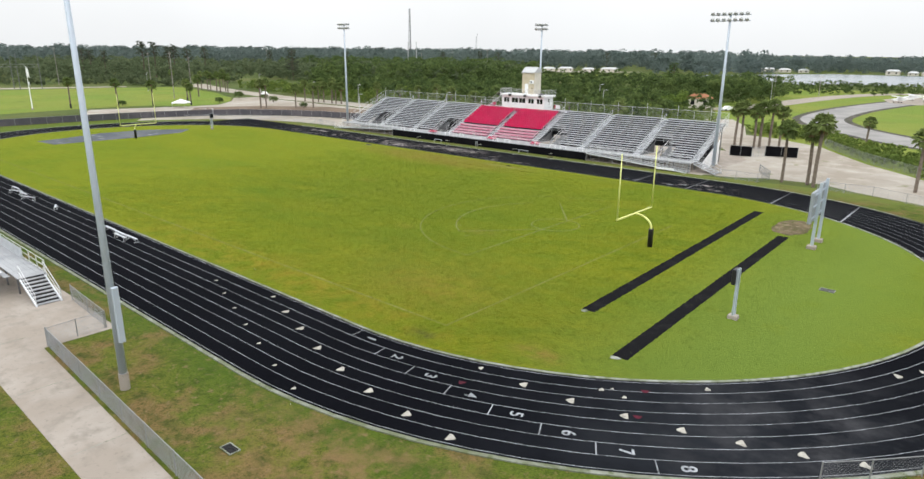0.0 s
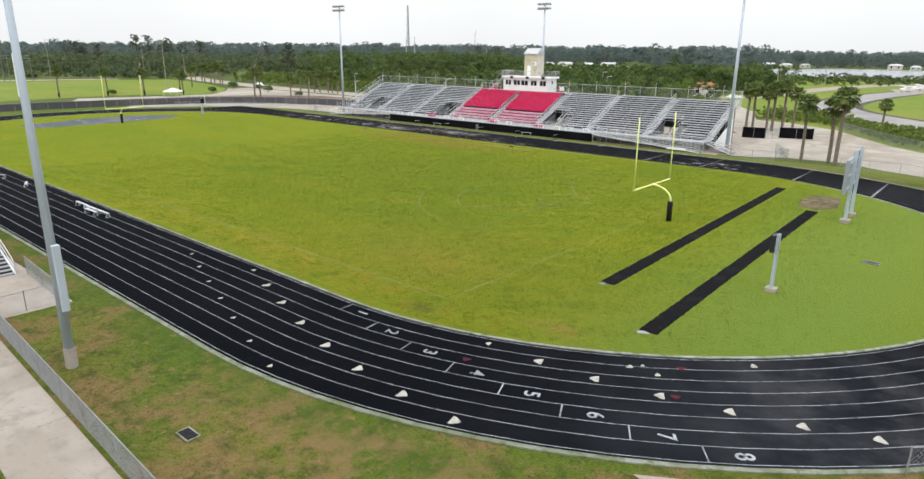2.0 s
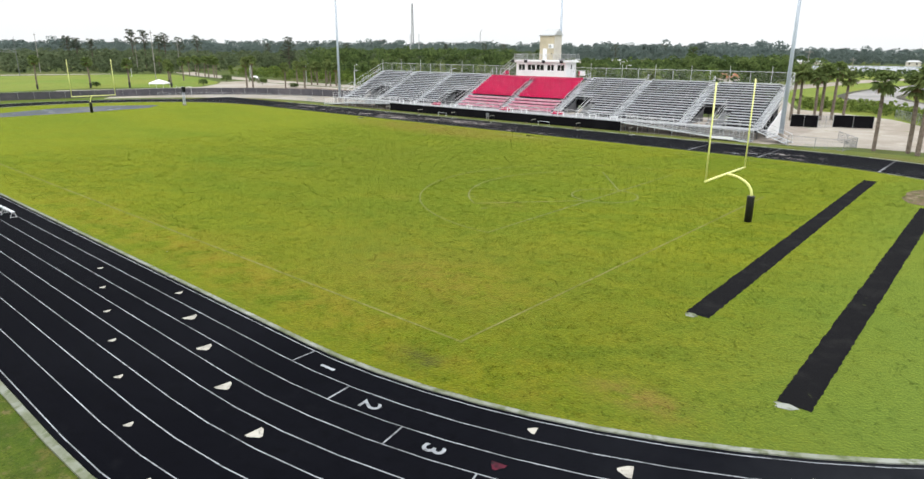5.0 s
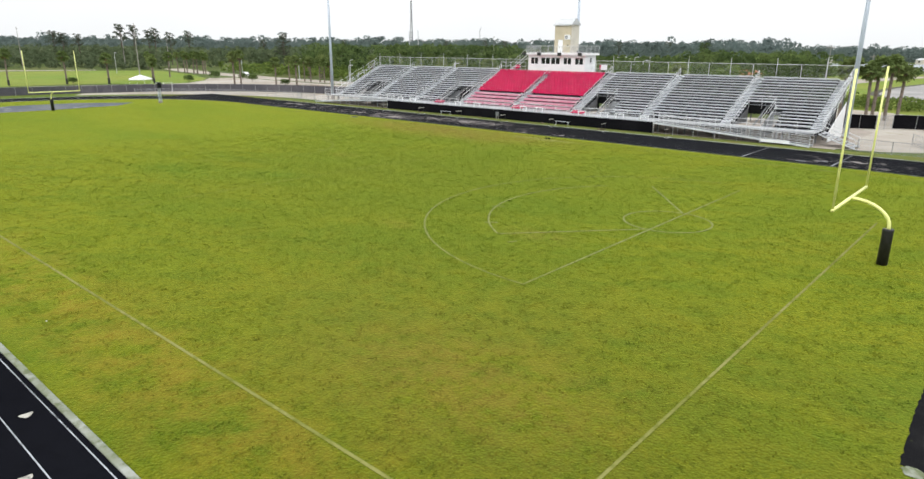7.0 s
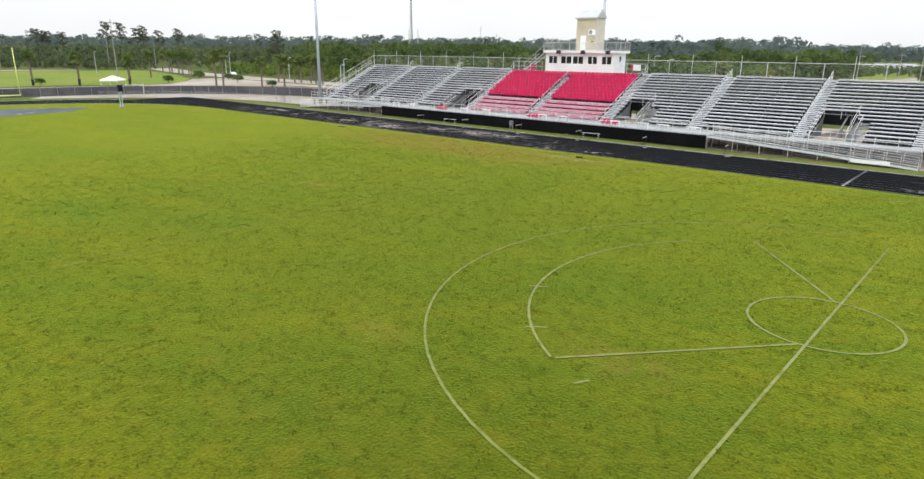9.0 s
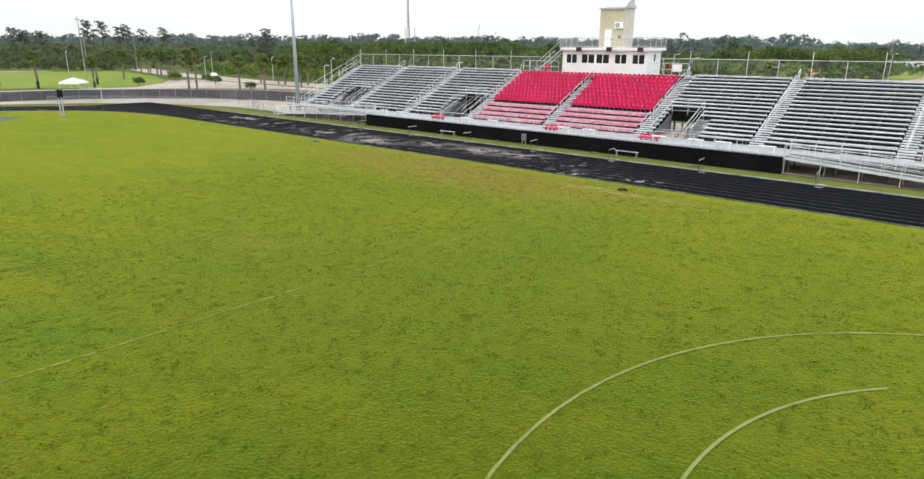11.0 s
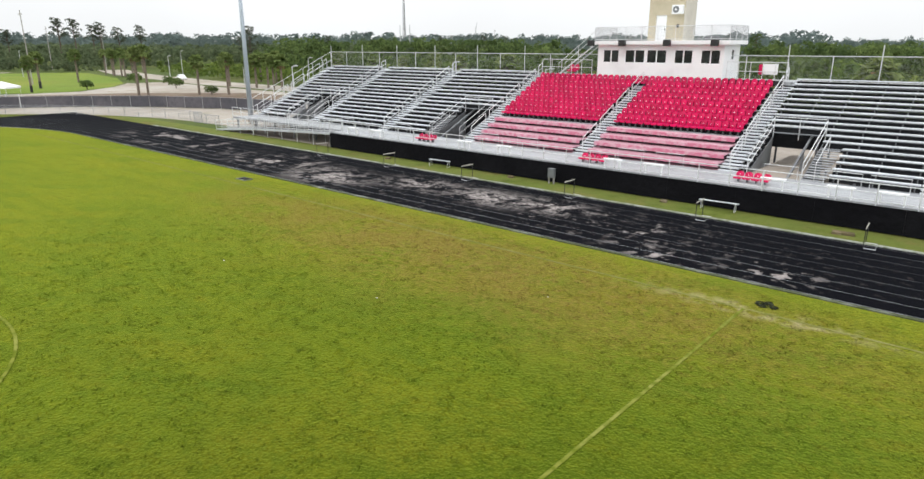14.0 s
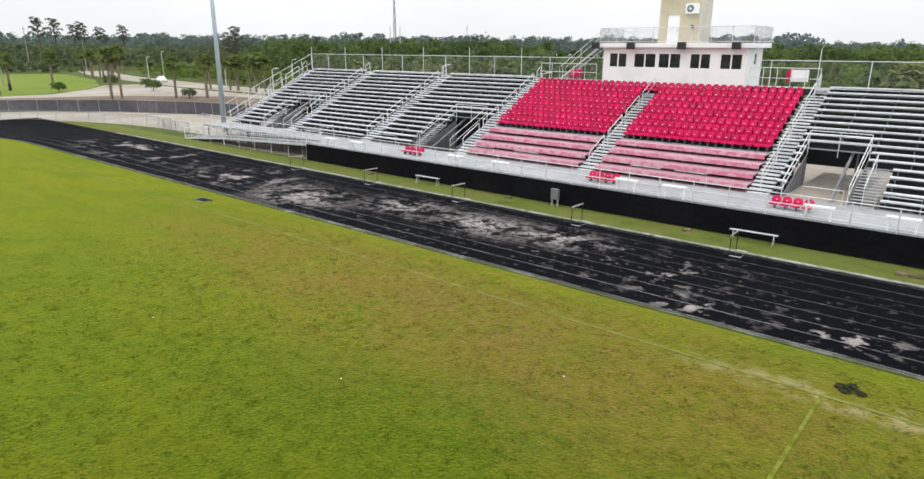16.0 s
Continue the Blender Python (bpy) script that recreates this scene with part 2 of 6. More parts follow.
LINE = surface("line_paint", [((0.36, 0.38, 0.41),), ((0.16, 0.17, 0.18), 0.5, 0.45, 0.65), ((0.03, 0.03, 0.035), 3.5, 0.52, 0.68, 0.85)], 0.7)
band(LINE, "Y", 35.0, 9.0, (0.022, 0.022, 0.025), 0.95, 0.5, 0.10, 0.45)
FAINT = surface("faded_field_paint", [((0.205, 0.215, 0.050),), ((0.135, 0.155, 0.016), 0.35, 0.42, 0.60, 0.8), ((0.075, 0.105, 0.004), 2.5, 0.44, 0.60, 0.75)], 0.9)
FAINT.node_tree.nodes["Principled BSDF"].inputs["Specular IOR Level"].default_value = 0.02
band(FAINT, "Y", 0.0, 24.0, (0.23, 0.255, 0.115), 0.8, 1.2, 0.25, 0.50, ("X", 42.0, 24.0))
CHALK = surface("field_chalk", [((0.205, 0.205, 0.065),), ((0.140, 0.150, 0.030), 0.4, 0.42, 0.60, 0.8), ((0.10, 0.115, 0.012), 2.5, 0.48, 0.64, 0.7)], 0.9)
MARK = surface("mark_paint", [((0.44, 0.42, 0.37),), ((0.30, 0.285, 0.25), 2.0, 0.45, 0.65), ((0.08, 0.08, 0.08), 7.0, 0.56, 0.68, 0.8)], 0.7)
REDMARK = surface("red_mark_paint", [((0.085, 0.014, 0.026),), ((0.02, 0.012, 0.015), 3.0, 0.45, 0.6)], 0.8)
CONCRETE = surface("concrete", [((0.30, 0.260, 0.222),), ((0.36, 0.322, 0.285), 0.25, 0.42, 0.62), ((0.24, 0.215, 0.185), 0.9, 0.50, 0.68, 0.8),
                                ((0.19, 0.17, 0.145), 4.0, 0.56, 0.70, 0.5)], 0.85, bump=0.25, bump_scale=30.0)
KERB = surface("kerb_concrete", [((0.30, 0.315, 0.285),), ((0.20, 0.22, 0.16), 0.7, 0.42, 0.60), ((0.10, 0.12, 0.055), 2.0, 0.50, 0.64, 0.85)], 0.9, bump=0.3, bump_scale=20.0)
band(KERB, "Y", -36.0, 14.0, (0.10, 0.115, 0.055), 0.7, 0.6, 0.32, 0.56)
band(KERB, "Y", 29.2, 4.0, (0.055, 0.065, 0.028), 0.92, 0.5, 0.22, 0.50)
SAND = surface("sandy_lot", [((0.37, 0.34, 0.30),), ((0.29, 0.255, 0.215), 0.06, 0.42, 0.6), ((0.44, 0.405, 0.355), 0.25, 0.5, 0.68, 0.8),
                             ((0.16, 0.17, 0.06), 0.35, 0.62, 0.7, 0.8), ((0.3, 0.26, 0.2), 3.0, 0.5, 0.7, 0.5)], 0.95, bump=0.3, bump_scale=6.0)
BRICKRED = surface("reddish_dirt", [((0.19, 0.145, 0.11),), ((0.14, 0.105, 0.08), 0.1, 0.45, 0.6), ((0.12, 0.12, 0.05), 0.5, 0.6, 0.7, 0.7)], 0.95, bump=0.3, bump_scale=5.0)
PITDIRT = surface("pit_dirt", [((0.15, 0.115, 0.070),), ((0.10, 0.085, 0.045), 0.5, 0.42, 0.6), ((0.24, 0.195, 0.135), 1.2, 0.52, 0.66, 0.8), ((0.06, 0.08, 0.015), 2.0, 0.56, 0.66, 0.8)], 0.95, bump=0.5, bump_scale=6.0)
SHOULDER = surface("dark_gravel", [((0.070, 0.066, 0.058),), ((0.11, 0.10, 0.08), 0.2, 0.45, 0.62), ((0.05, 0.065, 0.025), 0.6, 0.52, 0.66, 0.7)], 0.95, bump=0.4, bump_scale=6.0)
ROAD = surface("pale_asphalt", [((0.30, 0.29, 0.28),), ((0.22, 0.215, 0.21), 0.08, 0.45, 0.62), ((0.38, 0.37, 0.35), 0.5, 0.55, 0.72, 0.6)], 0.9, bump=0.2, bump_scale=8.0)
APRON = surface("worn_dark_apron", [((0.085, 0.095, 0.11),), ((0.13, 0.135, 0.145), 0.12, 0.45, 0.6), ((0.30, 0.30, 0.29), 0.35, 0.60, 0.68, 0.7), ((0.08, 0.10, 0.03), 0.5, 0.58, 0.66, 0.8)], 0.9, bump=0.2, bump_scale=8.0)
WATER = surface("lake_water", [((0.20, 0.23, 0.25),), ((0.16, 0.19, 0.21), 0.02, 0.45, 0.6)], 0.25, bump=0.15, bump_scale=1.5, stretch=(0.3, 1, 1))
ALU = surface("weathered_aluminium", [((0.64, 0.665, 0.70),), ((0.53, 0.555, 0.59), 0.8, 0.45, 0.65), ((0.38, 0.39, 0.41), 5.0, 0.55, 0.72, 0.5)], 0.5, 0.35, vary=0.12, bump=0.1, bump_scale=40.0)
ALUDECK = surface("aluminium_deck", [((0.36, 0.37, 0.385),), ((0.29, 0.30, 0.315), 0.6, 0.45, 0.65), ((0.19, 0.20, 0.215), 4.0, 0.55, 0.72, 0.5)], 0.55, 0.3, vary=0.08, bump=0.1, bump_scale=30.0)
# shadow on the footboards under the seats, put into their colour
FOOTBOARD = surface("shaded_footboard", [((0.21, 0.22, 0.235),), ((0.15, 0.16, 0.175), 0.6, 0.45, 0.65), ((0.10, 0.105, 0.115), 4.0, 0.52, 0.70, 0.6)], 0.65, 0.2, vary=0.12, bump=0.1, bump_scale=30.0)
RAIL = surface("galvanised_rail", [((0.66, 0.67, 0.68),), ((0.5, 0.51, 0.52), 3.0, 0.5, 0.7)], 0.45, 0.4)
WIRE = surface("chain_link_wire", [((0.30, 0.31, 0.32),), ((0.22, 0.22, 0.23), 2.0, 0.5, 0.7)], 0.5, 0.5)
STEELDARK = surface("shaded_steel_frame", [((0.20, 0.21, 0.22),), ((0.13, 0.13, 0.14), 1.0, 0.45, 0.65)], 0.6, 0.5)
BLACKVINYL = surface("black_vinyl_screen", [((0.0045, 0.0045, 0.006),), ((0.009, 0.009, 0.011), 0.3, 0.5, 0.7), ((0.003, 0.003, 0.004), 4.0, 0.5, 0.7, 0.5)], 0.85, bump=0.3, bump_scale=3.0)
SCREENGREY = surface("dark_windscreen_mesh", [((0.088, 0.086, 0.098),), ((0.125, 0.118, 0.130), 0.2, 0.45, 0.65), ((0.058, 0.057, 0.064), 1.5, 0.5, 0.7, 0.6)], 0.85, bump=0.3, bump_scale=2.0)
REDSEAT = surface("red_seat_plastic", [((0.53, 0.0015, 0.078),), ((0.46, 0.0012, 0.064), 1.2, 0.45, 0.65)], 0.30, vary=0.15)
REDSEAT.node_tree.nodes["Principled BSDF"].inputs["Specular IOR Level"].default_value = 0.28
PINK = surface("sun_faded_red_bench", [((0.47, 0.265, 0.315),), ((0.42, 0.175, 0.235), 0.9, 0.48, 0.66), ((0.58, 0.45, 0.49), 5.0, 0.54, 0.66, 0.6)], 0.6, vary=0.1)
PINKEDGE = surface("red_bench_nosing", [((0.52, 0.17, 0.25),), ((0.58, 0.36, 0.42), 2.5, 0.44, 0.58)], 0.6)
WHITEWALL = surface("white_wall_panel", [((0.80, 0.81, 0.82),), ((0.72, 0.73, 0.74), 0.5, 0.5, 0.7), ((0.62, 0.62, 0.60), 3.0, 0.62, 0.75, 0.5)], 0.6, bump=0.05, bump_scale=20.0)
BEIGE = surface("beige_stucco", [((0.52, 0.46, 0.34),), ((0.46, 0.405, 0.295), 0.5, 0.45, 0.65), ((0.40, 0.35, 0.26), 3.0, 0.58, 0.72, 0.5)], 0.85, bump=0.25, bump_scale=30.0)
BEIGESIDE = surface("pale_stucco", [((0.60, 0.57, 0.50),), ((0.53, 0.50, 0.44), 0.5, 0.45, 0.65)], 0.85, bump=0.25, bump_scale=30.0)
ROOFMETAL = surface("pale_metal_roof", [((0.50, 0.51, 0.52),), ((0.42, 0.43, 0.44), 1.0, 0.5, 0.7)], 0.5, 0.3)
BLACK = surface("black_paint", [((0.012, 0.012, 0.013),), ((0.03, 0.03, 0.03), 5.0, 0.55, 0.7)], 0.5)
# shade of gaps and undersides, put into a dark base colour
DARKSHADE = surface("dark_shade", [((0.026, 0.027, 0.030),), ((0.04, 0.04, 0.042), 1.0, 0.5, 0.7)], 0.9)
YELLOW = surface("goalpost_yellow", [((0.80, 0.82, 0.30),), ((0.72, 0.72, 0.22), 1.5, 0.5, 0.7)], 0.4)
POLE = surface("galvanised_pole", [((0.46, 0.52, 0.60),), ((0.43, 0.485, 0.56), 0.6, 0.45, 0.65), ((0.5, 0.53, 0.57), 5.0, 0.55, 0.7, 0.4)], 0.5, 0.3)
BOARDGREY = surface("dull_sheet_metal", [((0.30, 0.33, 0.36),), ((0.24, 0.265, 0.29), 0.8, 0.45, 0.65), ((0.36, 0.37, 0.38), 6.0, 0.56, 0.70, 0.4)], 0.6, 0.2)
WOODPOLE = surface("wooden_utility_pole", [((0.34, 0.32, 0.30),), ((0.25, 0.235, 0.22), 1.0, 0.5, 0.7)], 0.9)
LAMPGREY = surface("lamp_housing", [((0.55, 0.56, 0.57),), ((0.45, 0.46, 0.47), 3.0, 0.5, 0.7)], 0.4, 0.5)
GLASSDARK = surface("dark_window_glass", [((0.012, 0.014, 0.016),), ((0.03, 0.035, 0.035), 0.8, 0.45, 0.65)], 0.08)
TILEROOF = surface("terracotta_roof", [((0.34, 0.16, 0.09),), ((0.26, 0.12, 0.07), 2.0, 0.45, 0.65)], 0.85, bump=0.3, bump_scale=8.0)
TRUNK = surface("palm_trunk", [((0.20, 0.165, 0.135),), ((0.12, 0.095, 0.075), 3.0, 0.45, 0.65)], 0.95, bump=0.6, bump_scale=14.0)
BARK = surface("pine_bark", [((0.14, 0.11, 0.09),), ((0.08, 0.065, 0.05), 2.0, 0.45, 0.65)], 0.95)


def foliage(name, a, b, c, trans=0.4, low=0.7, high=1.35):
    m = surface(name, [(a,), (b, 0.10, 0.45, 0.58), (c, 0.22, 0.50, 0.62, 0.7), (c, 0.9, 0.48, 0.68, 0.8)], 0.85)
    n, l = m.node_tree.nodes, m.node_tree.links
    bs = n["Principled BSDF"]
    old = bs.inputs["Base Color"].links[0].from_socket
    geo = n.new("ShaderNodeNewGeometry")
    r = n.new("ShaderNodeMapRange")
    r.inputs["To Min"].default_value, r.inputs["To Max"].default_value = low, high
    l.new(geo.outputs["Random Per Island"], r.inputs["Value"])
    h = n.new("ShaderNodeHueSaturation")
    l.new(r.outputs[0], h.inputs["Value"])
    l.new(old, h.inputs["Color"])
    l.new(h.outputs[0], bs.inputs["Base Color"])
    tr = n.new("ShaderNodeBsdfTranslucent")
    l.new(h.outputs[0], tr.inputs["Color"])
    mx = n.new("ShaderNodeMixShader")
    mx.inputs[0].default_value = trans
    l.new(bs.outputs[0], mx.inputs[1])
    l.new(tr.outputs[0], mx.inputs[2])
    l.new(mx.outputs[0], n["Material Output"].inputs["Surface"])
    return m


LEAF = foliage("broadleaf_foliage", (0.092, 0.136, 0.044), (0.150, 0.200, 0.066), (0.050, 0.080, 0.032), 0.55)
# grey-green of the mid woods, lightened in colour for a little haze
MIDLEAF = foliage("light_haze_foliage", (0.130, 0.165, 0.090), (0.175, 0.208, 0.112), (0.082, 0.112, 0.062), 0.6, 0.75, 1.25)
BRIGHTLEAF = foliage("light_green_foliage", (0.150, 0.210, 0.048), (0.198, 0.250, 0.064), (0.096, 0.145, 0.036), 0.5)
PINELEAF = foliage("pine_foliage", (0.098, 0.116, 0.082), (0.115, 0.134, 0.094), (0.076, 0.094, 0.066), 0.6)
# air haze over the far woods is mixed into this pale leaf colour
HAZYLEAF = foliage("hazed_woods_foliage", (0.165, 0.208, 0.195), (0.180, 0.220, 0.206), (0.148, 0.188, 0.178), 0.75, 0.92, 1.08)
PALMLEAF = foliage("palm_frond_foliage", (0.180, 0.240, 0.080), (0.220, 0.270, 0.095), (0.110, 0.155, 0.050), 0.45)
DRYFROND = surface("dry_palm_frond", [((0.24, 0.17, 0.09),), ((0.16, 0.11, 0.06), 2.0, 0.45, 0.65)], 0.95)
WEED = foliage("dark_weed_foliage", (0.040, 0.046, 0.026), (0.06, 0.066, 0.034), (0.025, 0.03, 0.018), 0.3)


# ---- mesh helpers ----
class Shape:
    def __init__(self):
        self.v, self.f = [], []

    def add(self, verts, faces):
        o = len(self.v)
        self.v += [tuple(p) for p in verts]
        self.f += [tuple(i + o for i in q) for q in faces]
        return self

    def box(self, x0, x1, y0, y1, z0, z1):
        v = [(x, y, z) for z in (z0, z1) for x, y in ((x0, y0), (x1, y0), (x1, y1), (x0, y1))]
        return self.add(v, [(3, 2, 1, 0), (4, 5, 6, 7), (0, 1, 5, 4), (1, 2, 6, 5), (2, 3, 7, 6), (3, 0, 4, 7)])

    def soft_box(self, x0, x1, y0, y1, z0, z1, b):
        """A box with bevelled upright and top edges."""
        rings = []
        for z, i in ((z0, 0), (z1 - b, 0), (z1, b)):
            a0, a1, c0, c1 = x0 + i, x1 - i, y0 + i, y1 - i
            rings.append([(a0 + b, c0, z), (a1 - b, c0, z), (a1, c0 + b, z), (a1, c1 - b, z), (a1 - b, c1, z), (a0 + b, c1, z), (a0, c1 - b, z), (a0, c0 + b, z)])
        return self.loft(rings)

    def loft(self, rings, caps=True):
        n = len(rings[0])
        v = [p for r in rings for p in r]
        f = [(k * n + i, k * n + (i + 1) % n, (k + 1) * n + (i + 1) % n, (k + 1) * n + i) for k in range(len(rings) - 1) for i in range(n)]
        if caps:
            f += [tuple(reversed(range(n))), tuple(range((len(rings) - 1) * n, len(rings) * n))]
        return self.add(v, f)

    def tube(self, points, r, n=6, r2=None):
        pts = [Vector(p) for p in points]
        rings = []
        for i, p in enumerate(pts):
            d = (pts[min(i + 1, len(pts) - 1)] - pts[max(i - 1, 0)]).normalized()
            up = Vector((0, 0, 1)) if abs(d.z) < 0.9 else Vector((1, 0, 0))
            a = d.cross(up).normalized()
            c = a.cross(d)
            rad = r if r2 is None else r + (r2 - r) * i / (len(pts) - 1)
            rings.append([tuple(p + rad * (math.cos(t) * a + math.sin(t) * c)) for t in [2 * math.pi * (k + 0.5) / n for k in range(n)]])
        return self.loft(rings)

    def ribbon(self, left, right, z):
        n = len(left)
        return self.add([(x, y, z) for x, y in left] + [(x, y, z) for x, y in right], [(i, n + i, n + i + 1, i + 1) for i in range(n - 1)])

    def poly(self, pts, z):
        return self.add([(x, y, z) for x, y in pts], [tuple(range(len(pts)))])

    def mesh(self, name, material, smooth=False):
        me = bpy.data.meshes.new(name)
        me.from_pydata(self.v, [], self.f)
        me.materials.append(material)
        if smooth:
            me.shade_smooth()
        me.validate()
        me.update()
        return me


def part(name, shape, material, parent=None, label="", smooth=False):
    ob = new(name, shape.mesh(name, material, smooth) if isinstance(shape, Shape) else shape)
    if parent is not None:
        ob.parent = parent
    if label:
        ob["label"] = label
    return ob


def thing(name, label, category, m=None, group="", kind=""):
    ob = new(name)
    ob.empty_display_size = 0.2
    if m is not None:
        ob.matrix_basis = m
    return tagged(ob, label, category, group, kind)


def setting(name, shape, material, label, category):
    return tagged(part(name, shape, material), label, category, kind="structure")


# ---- ground, field and track ----
TX, TY, TR, LW = 50.5, -1.0, 30.1, 1.045   # bend centres at x = +-TX, inner kerb radius, lane width


def oval(r, n=48, half=None):
    pts = []
    for i in range(n + 1):
        a = -math.pi / 2 + math.pi * i / n
        pts.append((TX + r * math.cos(a), TY + r * math.sin(a)))
    for i in range(n + 1):
        a = math.pi / 2 + math.pi * i / n
        pts.append((-TX + r * math.cos(a), TY + r * math.sin(a)))
    return pts


def oval_ring(r0, r1, z):
    a, b = oval(r0), oval(r1)
    return Shape().ribbon(a + a[:1], b + b[:1], z)


g = Shape()
g.add([(-4000, -1500, 0), (4000, -1500, 0), (4000, 4500, 0), (-4000, 4500, 0)], [(0, 1, 2, 3)])
ground = setting("ground", g, SCRUB, "scrubby flat green ground reaching to the horizon", "ground")


def sheet(name, pts, z, material, label, category):
    return setting(name, Shape().poly(pts, z), material, label, category)


verge = sheet("grass_verge", [(-125, -75), (100, -75), (100, 46), (47, 40.9), (-60, 40.9), (-85, 36), (-105, 10), (-112, -30)], 0.010, VERGE, "patchy mown grass verge round the running track", "grass")
track = setting("running_track", oval_ring(TR, 38.85, 0.030), TRACK, "black rubber running track with eight lanes and worn patches", "running track")
infield = sheet("playing_field", oval(TR - 0.19), 0.034, TURF, "yellow-green mown turf field inside the running track", "field")

for name, r0, r1 in (("kerb_inner", TR - 0.20, TR), ("kerb_outer", 38.85, 39.09)):
    a, b = oval(r0), oval(r1)
    s = Shape()
    n = len(a)
    prof = [[(x, y, z) for x, y in p] for p, z in ((a, 0.0), (a, 0.075), (b, 0.075), (b, 0.0))]
    v = [p for row in prof for p in row]
    f = [(k * n + i, (k + 1) * n + i, (k + 1) * n + (i + 1) % n, k * n + (i + 1) % n) for k in range(3) for i in range(n)
         if name == "kerb_inner" or not (-77 < a[i][0] < -TX - 0.5 and a[i][1] > 20)]   # the sprint chute leaves through a gap
    s.add(v, f)
    setting(name, s, KERB, "weathered pale concrete kerb edging the running track", "kerb")

chute_edge = [(-TX + 38.85 * math.cos(a), TY + 38.85 * math.sin(a)) for a in [math.pi / 2 + radians(2.0 * i) for i in range(24)]]
chute_edge = [p for p in chute_edge if p[0] > -77.0]
sheet("sprint_chute", chute_edge[::-1] + [(-TX, 37.85), (-77.3, 37.95), (-77.0, 31.0)], 0.026, TRACK, "black rubber sprint chute running straight past the bend", "running track")
for k in range(9):
    r = TR + 0.17 + LW * k
    part("lane_line", oval_ring(r - 0.018, r + 0.018, 0.034), LINE, track, "worn white painted lane line" if k == 0 else "")


# ---- painted marks on the track ----
def lane_point(x, y):
    """Distance from the bend's axis and heading along the lane near a place on the near bend or straight."""
    if x <= TX:
        return Vector((1, 0)), Vector((0, -1))
    d = Vector((x - TX, y - TY)).normalized()
    return Vector((-d.y, d.x)), d


def flat_text(body, size, x, y, heading, z):
    cu = bpy.data.curves.new("numeral", "FONT")
    cu.body, cu.size, cu.align_x, cu.align_y = body, size, "CENTER", "CENTER"
    cu.offset = 0.012
    tmp = new("numeral_curve", cu)
    me = bpy.data.meshes.new_from_object(tmp)
    bpy.data.objects.remove(tmp)
    me.materials.clear()
    me.materials.append(LINE)
    ob = part("lane_numeral", me, LINE, track, "white stencilled lane number " + body)
    ob.matrix_basis = pose(x, y, z, 0, 0, heading)
    return ob


for i in range(8):
    rc = TR + 0.17 + LW * (i + 0.5)
    ang = radians((1.4, 7.0, 12.4, 17.6, 22.35, 26.9, 31.2, 35.25)[i])
    p = Vector((TX + rc * math.sin(ang), TY - rc * math.cos(ang)))
    u, d = lane_point(p.x + 0.001, p.y)
    s = Shape()
    s.add([(*(p + u * a + d * b), 0.036) for a, b in ((-0.03, -LW / 2), (0.03, -LW / 2), (0.03, LW / 2), (-0.03, LW / 2))], [(0, 3, 2, 1)])
    part("stagger_tick", s, LINE, track)
    q = p + u * 1.38
    uu, dd = lane_point(q.x, q.y)
    flat_text(str(i + 1), 1.0, q.x, q.y, math.degrees(math.atan2(uu.y, uu.x)) - 90, 0.037)


def zone_mark(x, y, size, turn, material=MARK):
    u, d = lane_point(x, y)
    c, sn = math.cos(turn), math.sin(turn)
    pts = []
    for a, b in ((-0.55, 0.92), (-0.60, -0.90), (-0.12, -0.86), (0.78, -0.16), (0.80, 0.18), (-0.05, 0.84)):
        a, b = a * size, b * size
        a, b = a * c - b * sn, a * sn + b * c
        w = Vector((x, y)) + u * a + d * b
        pts.append((w.x, w.y))
    part("exchange_mark", Shape().poly(pts[::-1], 0.037), material, track)


LANE = [TR + 0.17 + LW * (k + 0.5) for k in range(8)]


def on_lane(k, x):
    """Middle of a lane at x on the near straight or bend."""
    return TY - math.sqrt(LANE[k] ** 2 - max(x - TX, 0) ** 2)


for k, x in enumerate((41.5, 44.7, 47.9, 51.2, 54.5, 57.65, 60.9, 64.0)):
    zone_mark(x, on_lane(k, x), 0.20 if k == 0 else 0.32, 0.12)
for k, x in enumerate((35.0, 38.1, 41.35, 44.6, 47.85, 51.2, 54.35)):
    zone_mark(x, on_lane(k + 1, x), 0.17, 0.12)
for k, x in enumerate((60.5, 63.55, 66.45, 69.35, 72.1, 74.7, 77.2, 79.55)):
    zone_mark(x, on_lane(k, x), 0.20 if k == 0 else 0.31, math.pi + 0.08)
for x, y in ((60.8, -32.2), (69.0, -26.15), (69.9, -28.85)):
    zone_mark(x, y, 0.25, 1.7, REDMARK)
for x, y, sc in ((67.1, -27.6, 0.2), (67.5, -27.1, 0.12), (68.45, -27.5, 0.18), (71.5, -23.6, 0.22), (79.2, -14.6, 0.3), (80.2, -13.0, 0.22)):
    zone_mark(x, y, sc, 0.6, MARK)
for x in (39.95, 47.8, 59.4, 68.1):
    # finish and start lines across the far straight and bend
    dx = max(x - TX, 0)
    a, b = Vector((x, TY + math.sqrt((TR + 0.2) ** 2 - dx * dx))), Vector((x, TY + math.sqrt(38.6 ** 2 - dx * dx)))
    w = Vector((0.1, 0))
    part("cross_line", Shape().add([(*(p + k * w), 0.036) for p, k in ((a, 1), (a, -1), (b, -1), (b, 1))], [(0, 3, 2, 1)]), LINE, track)
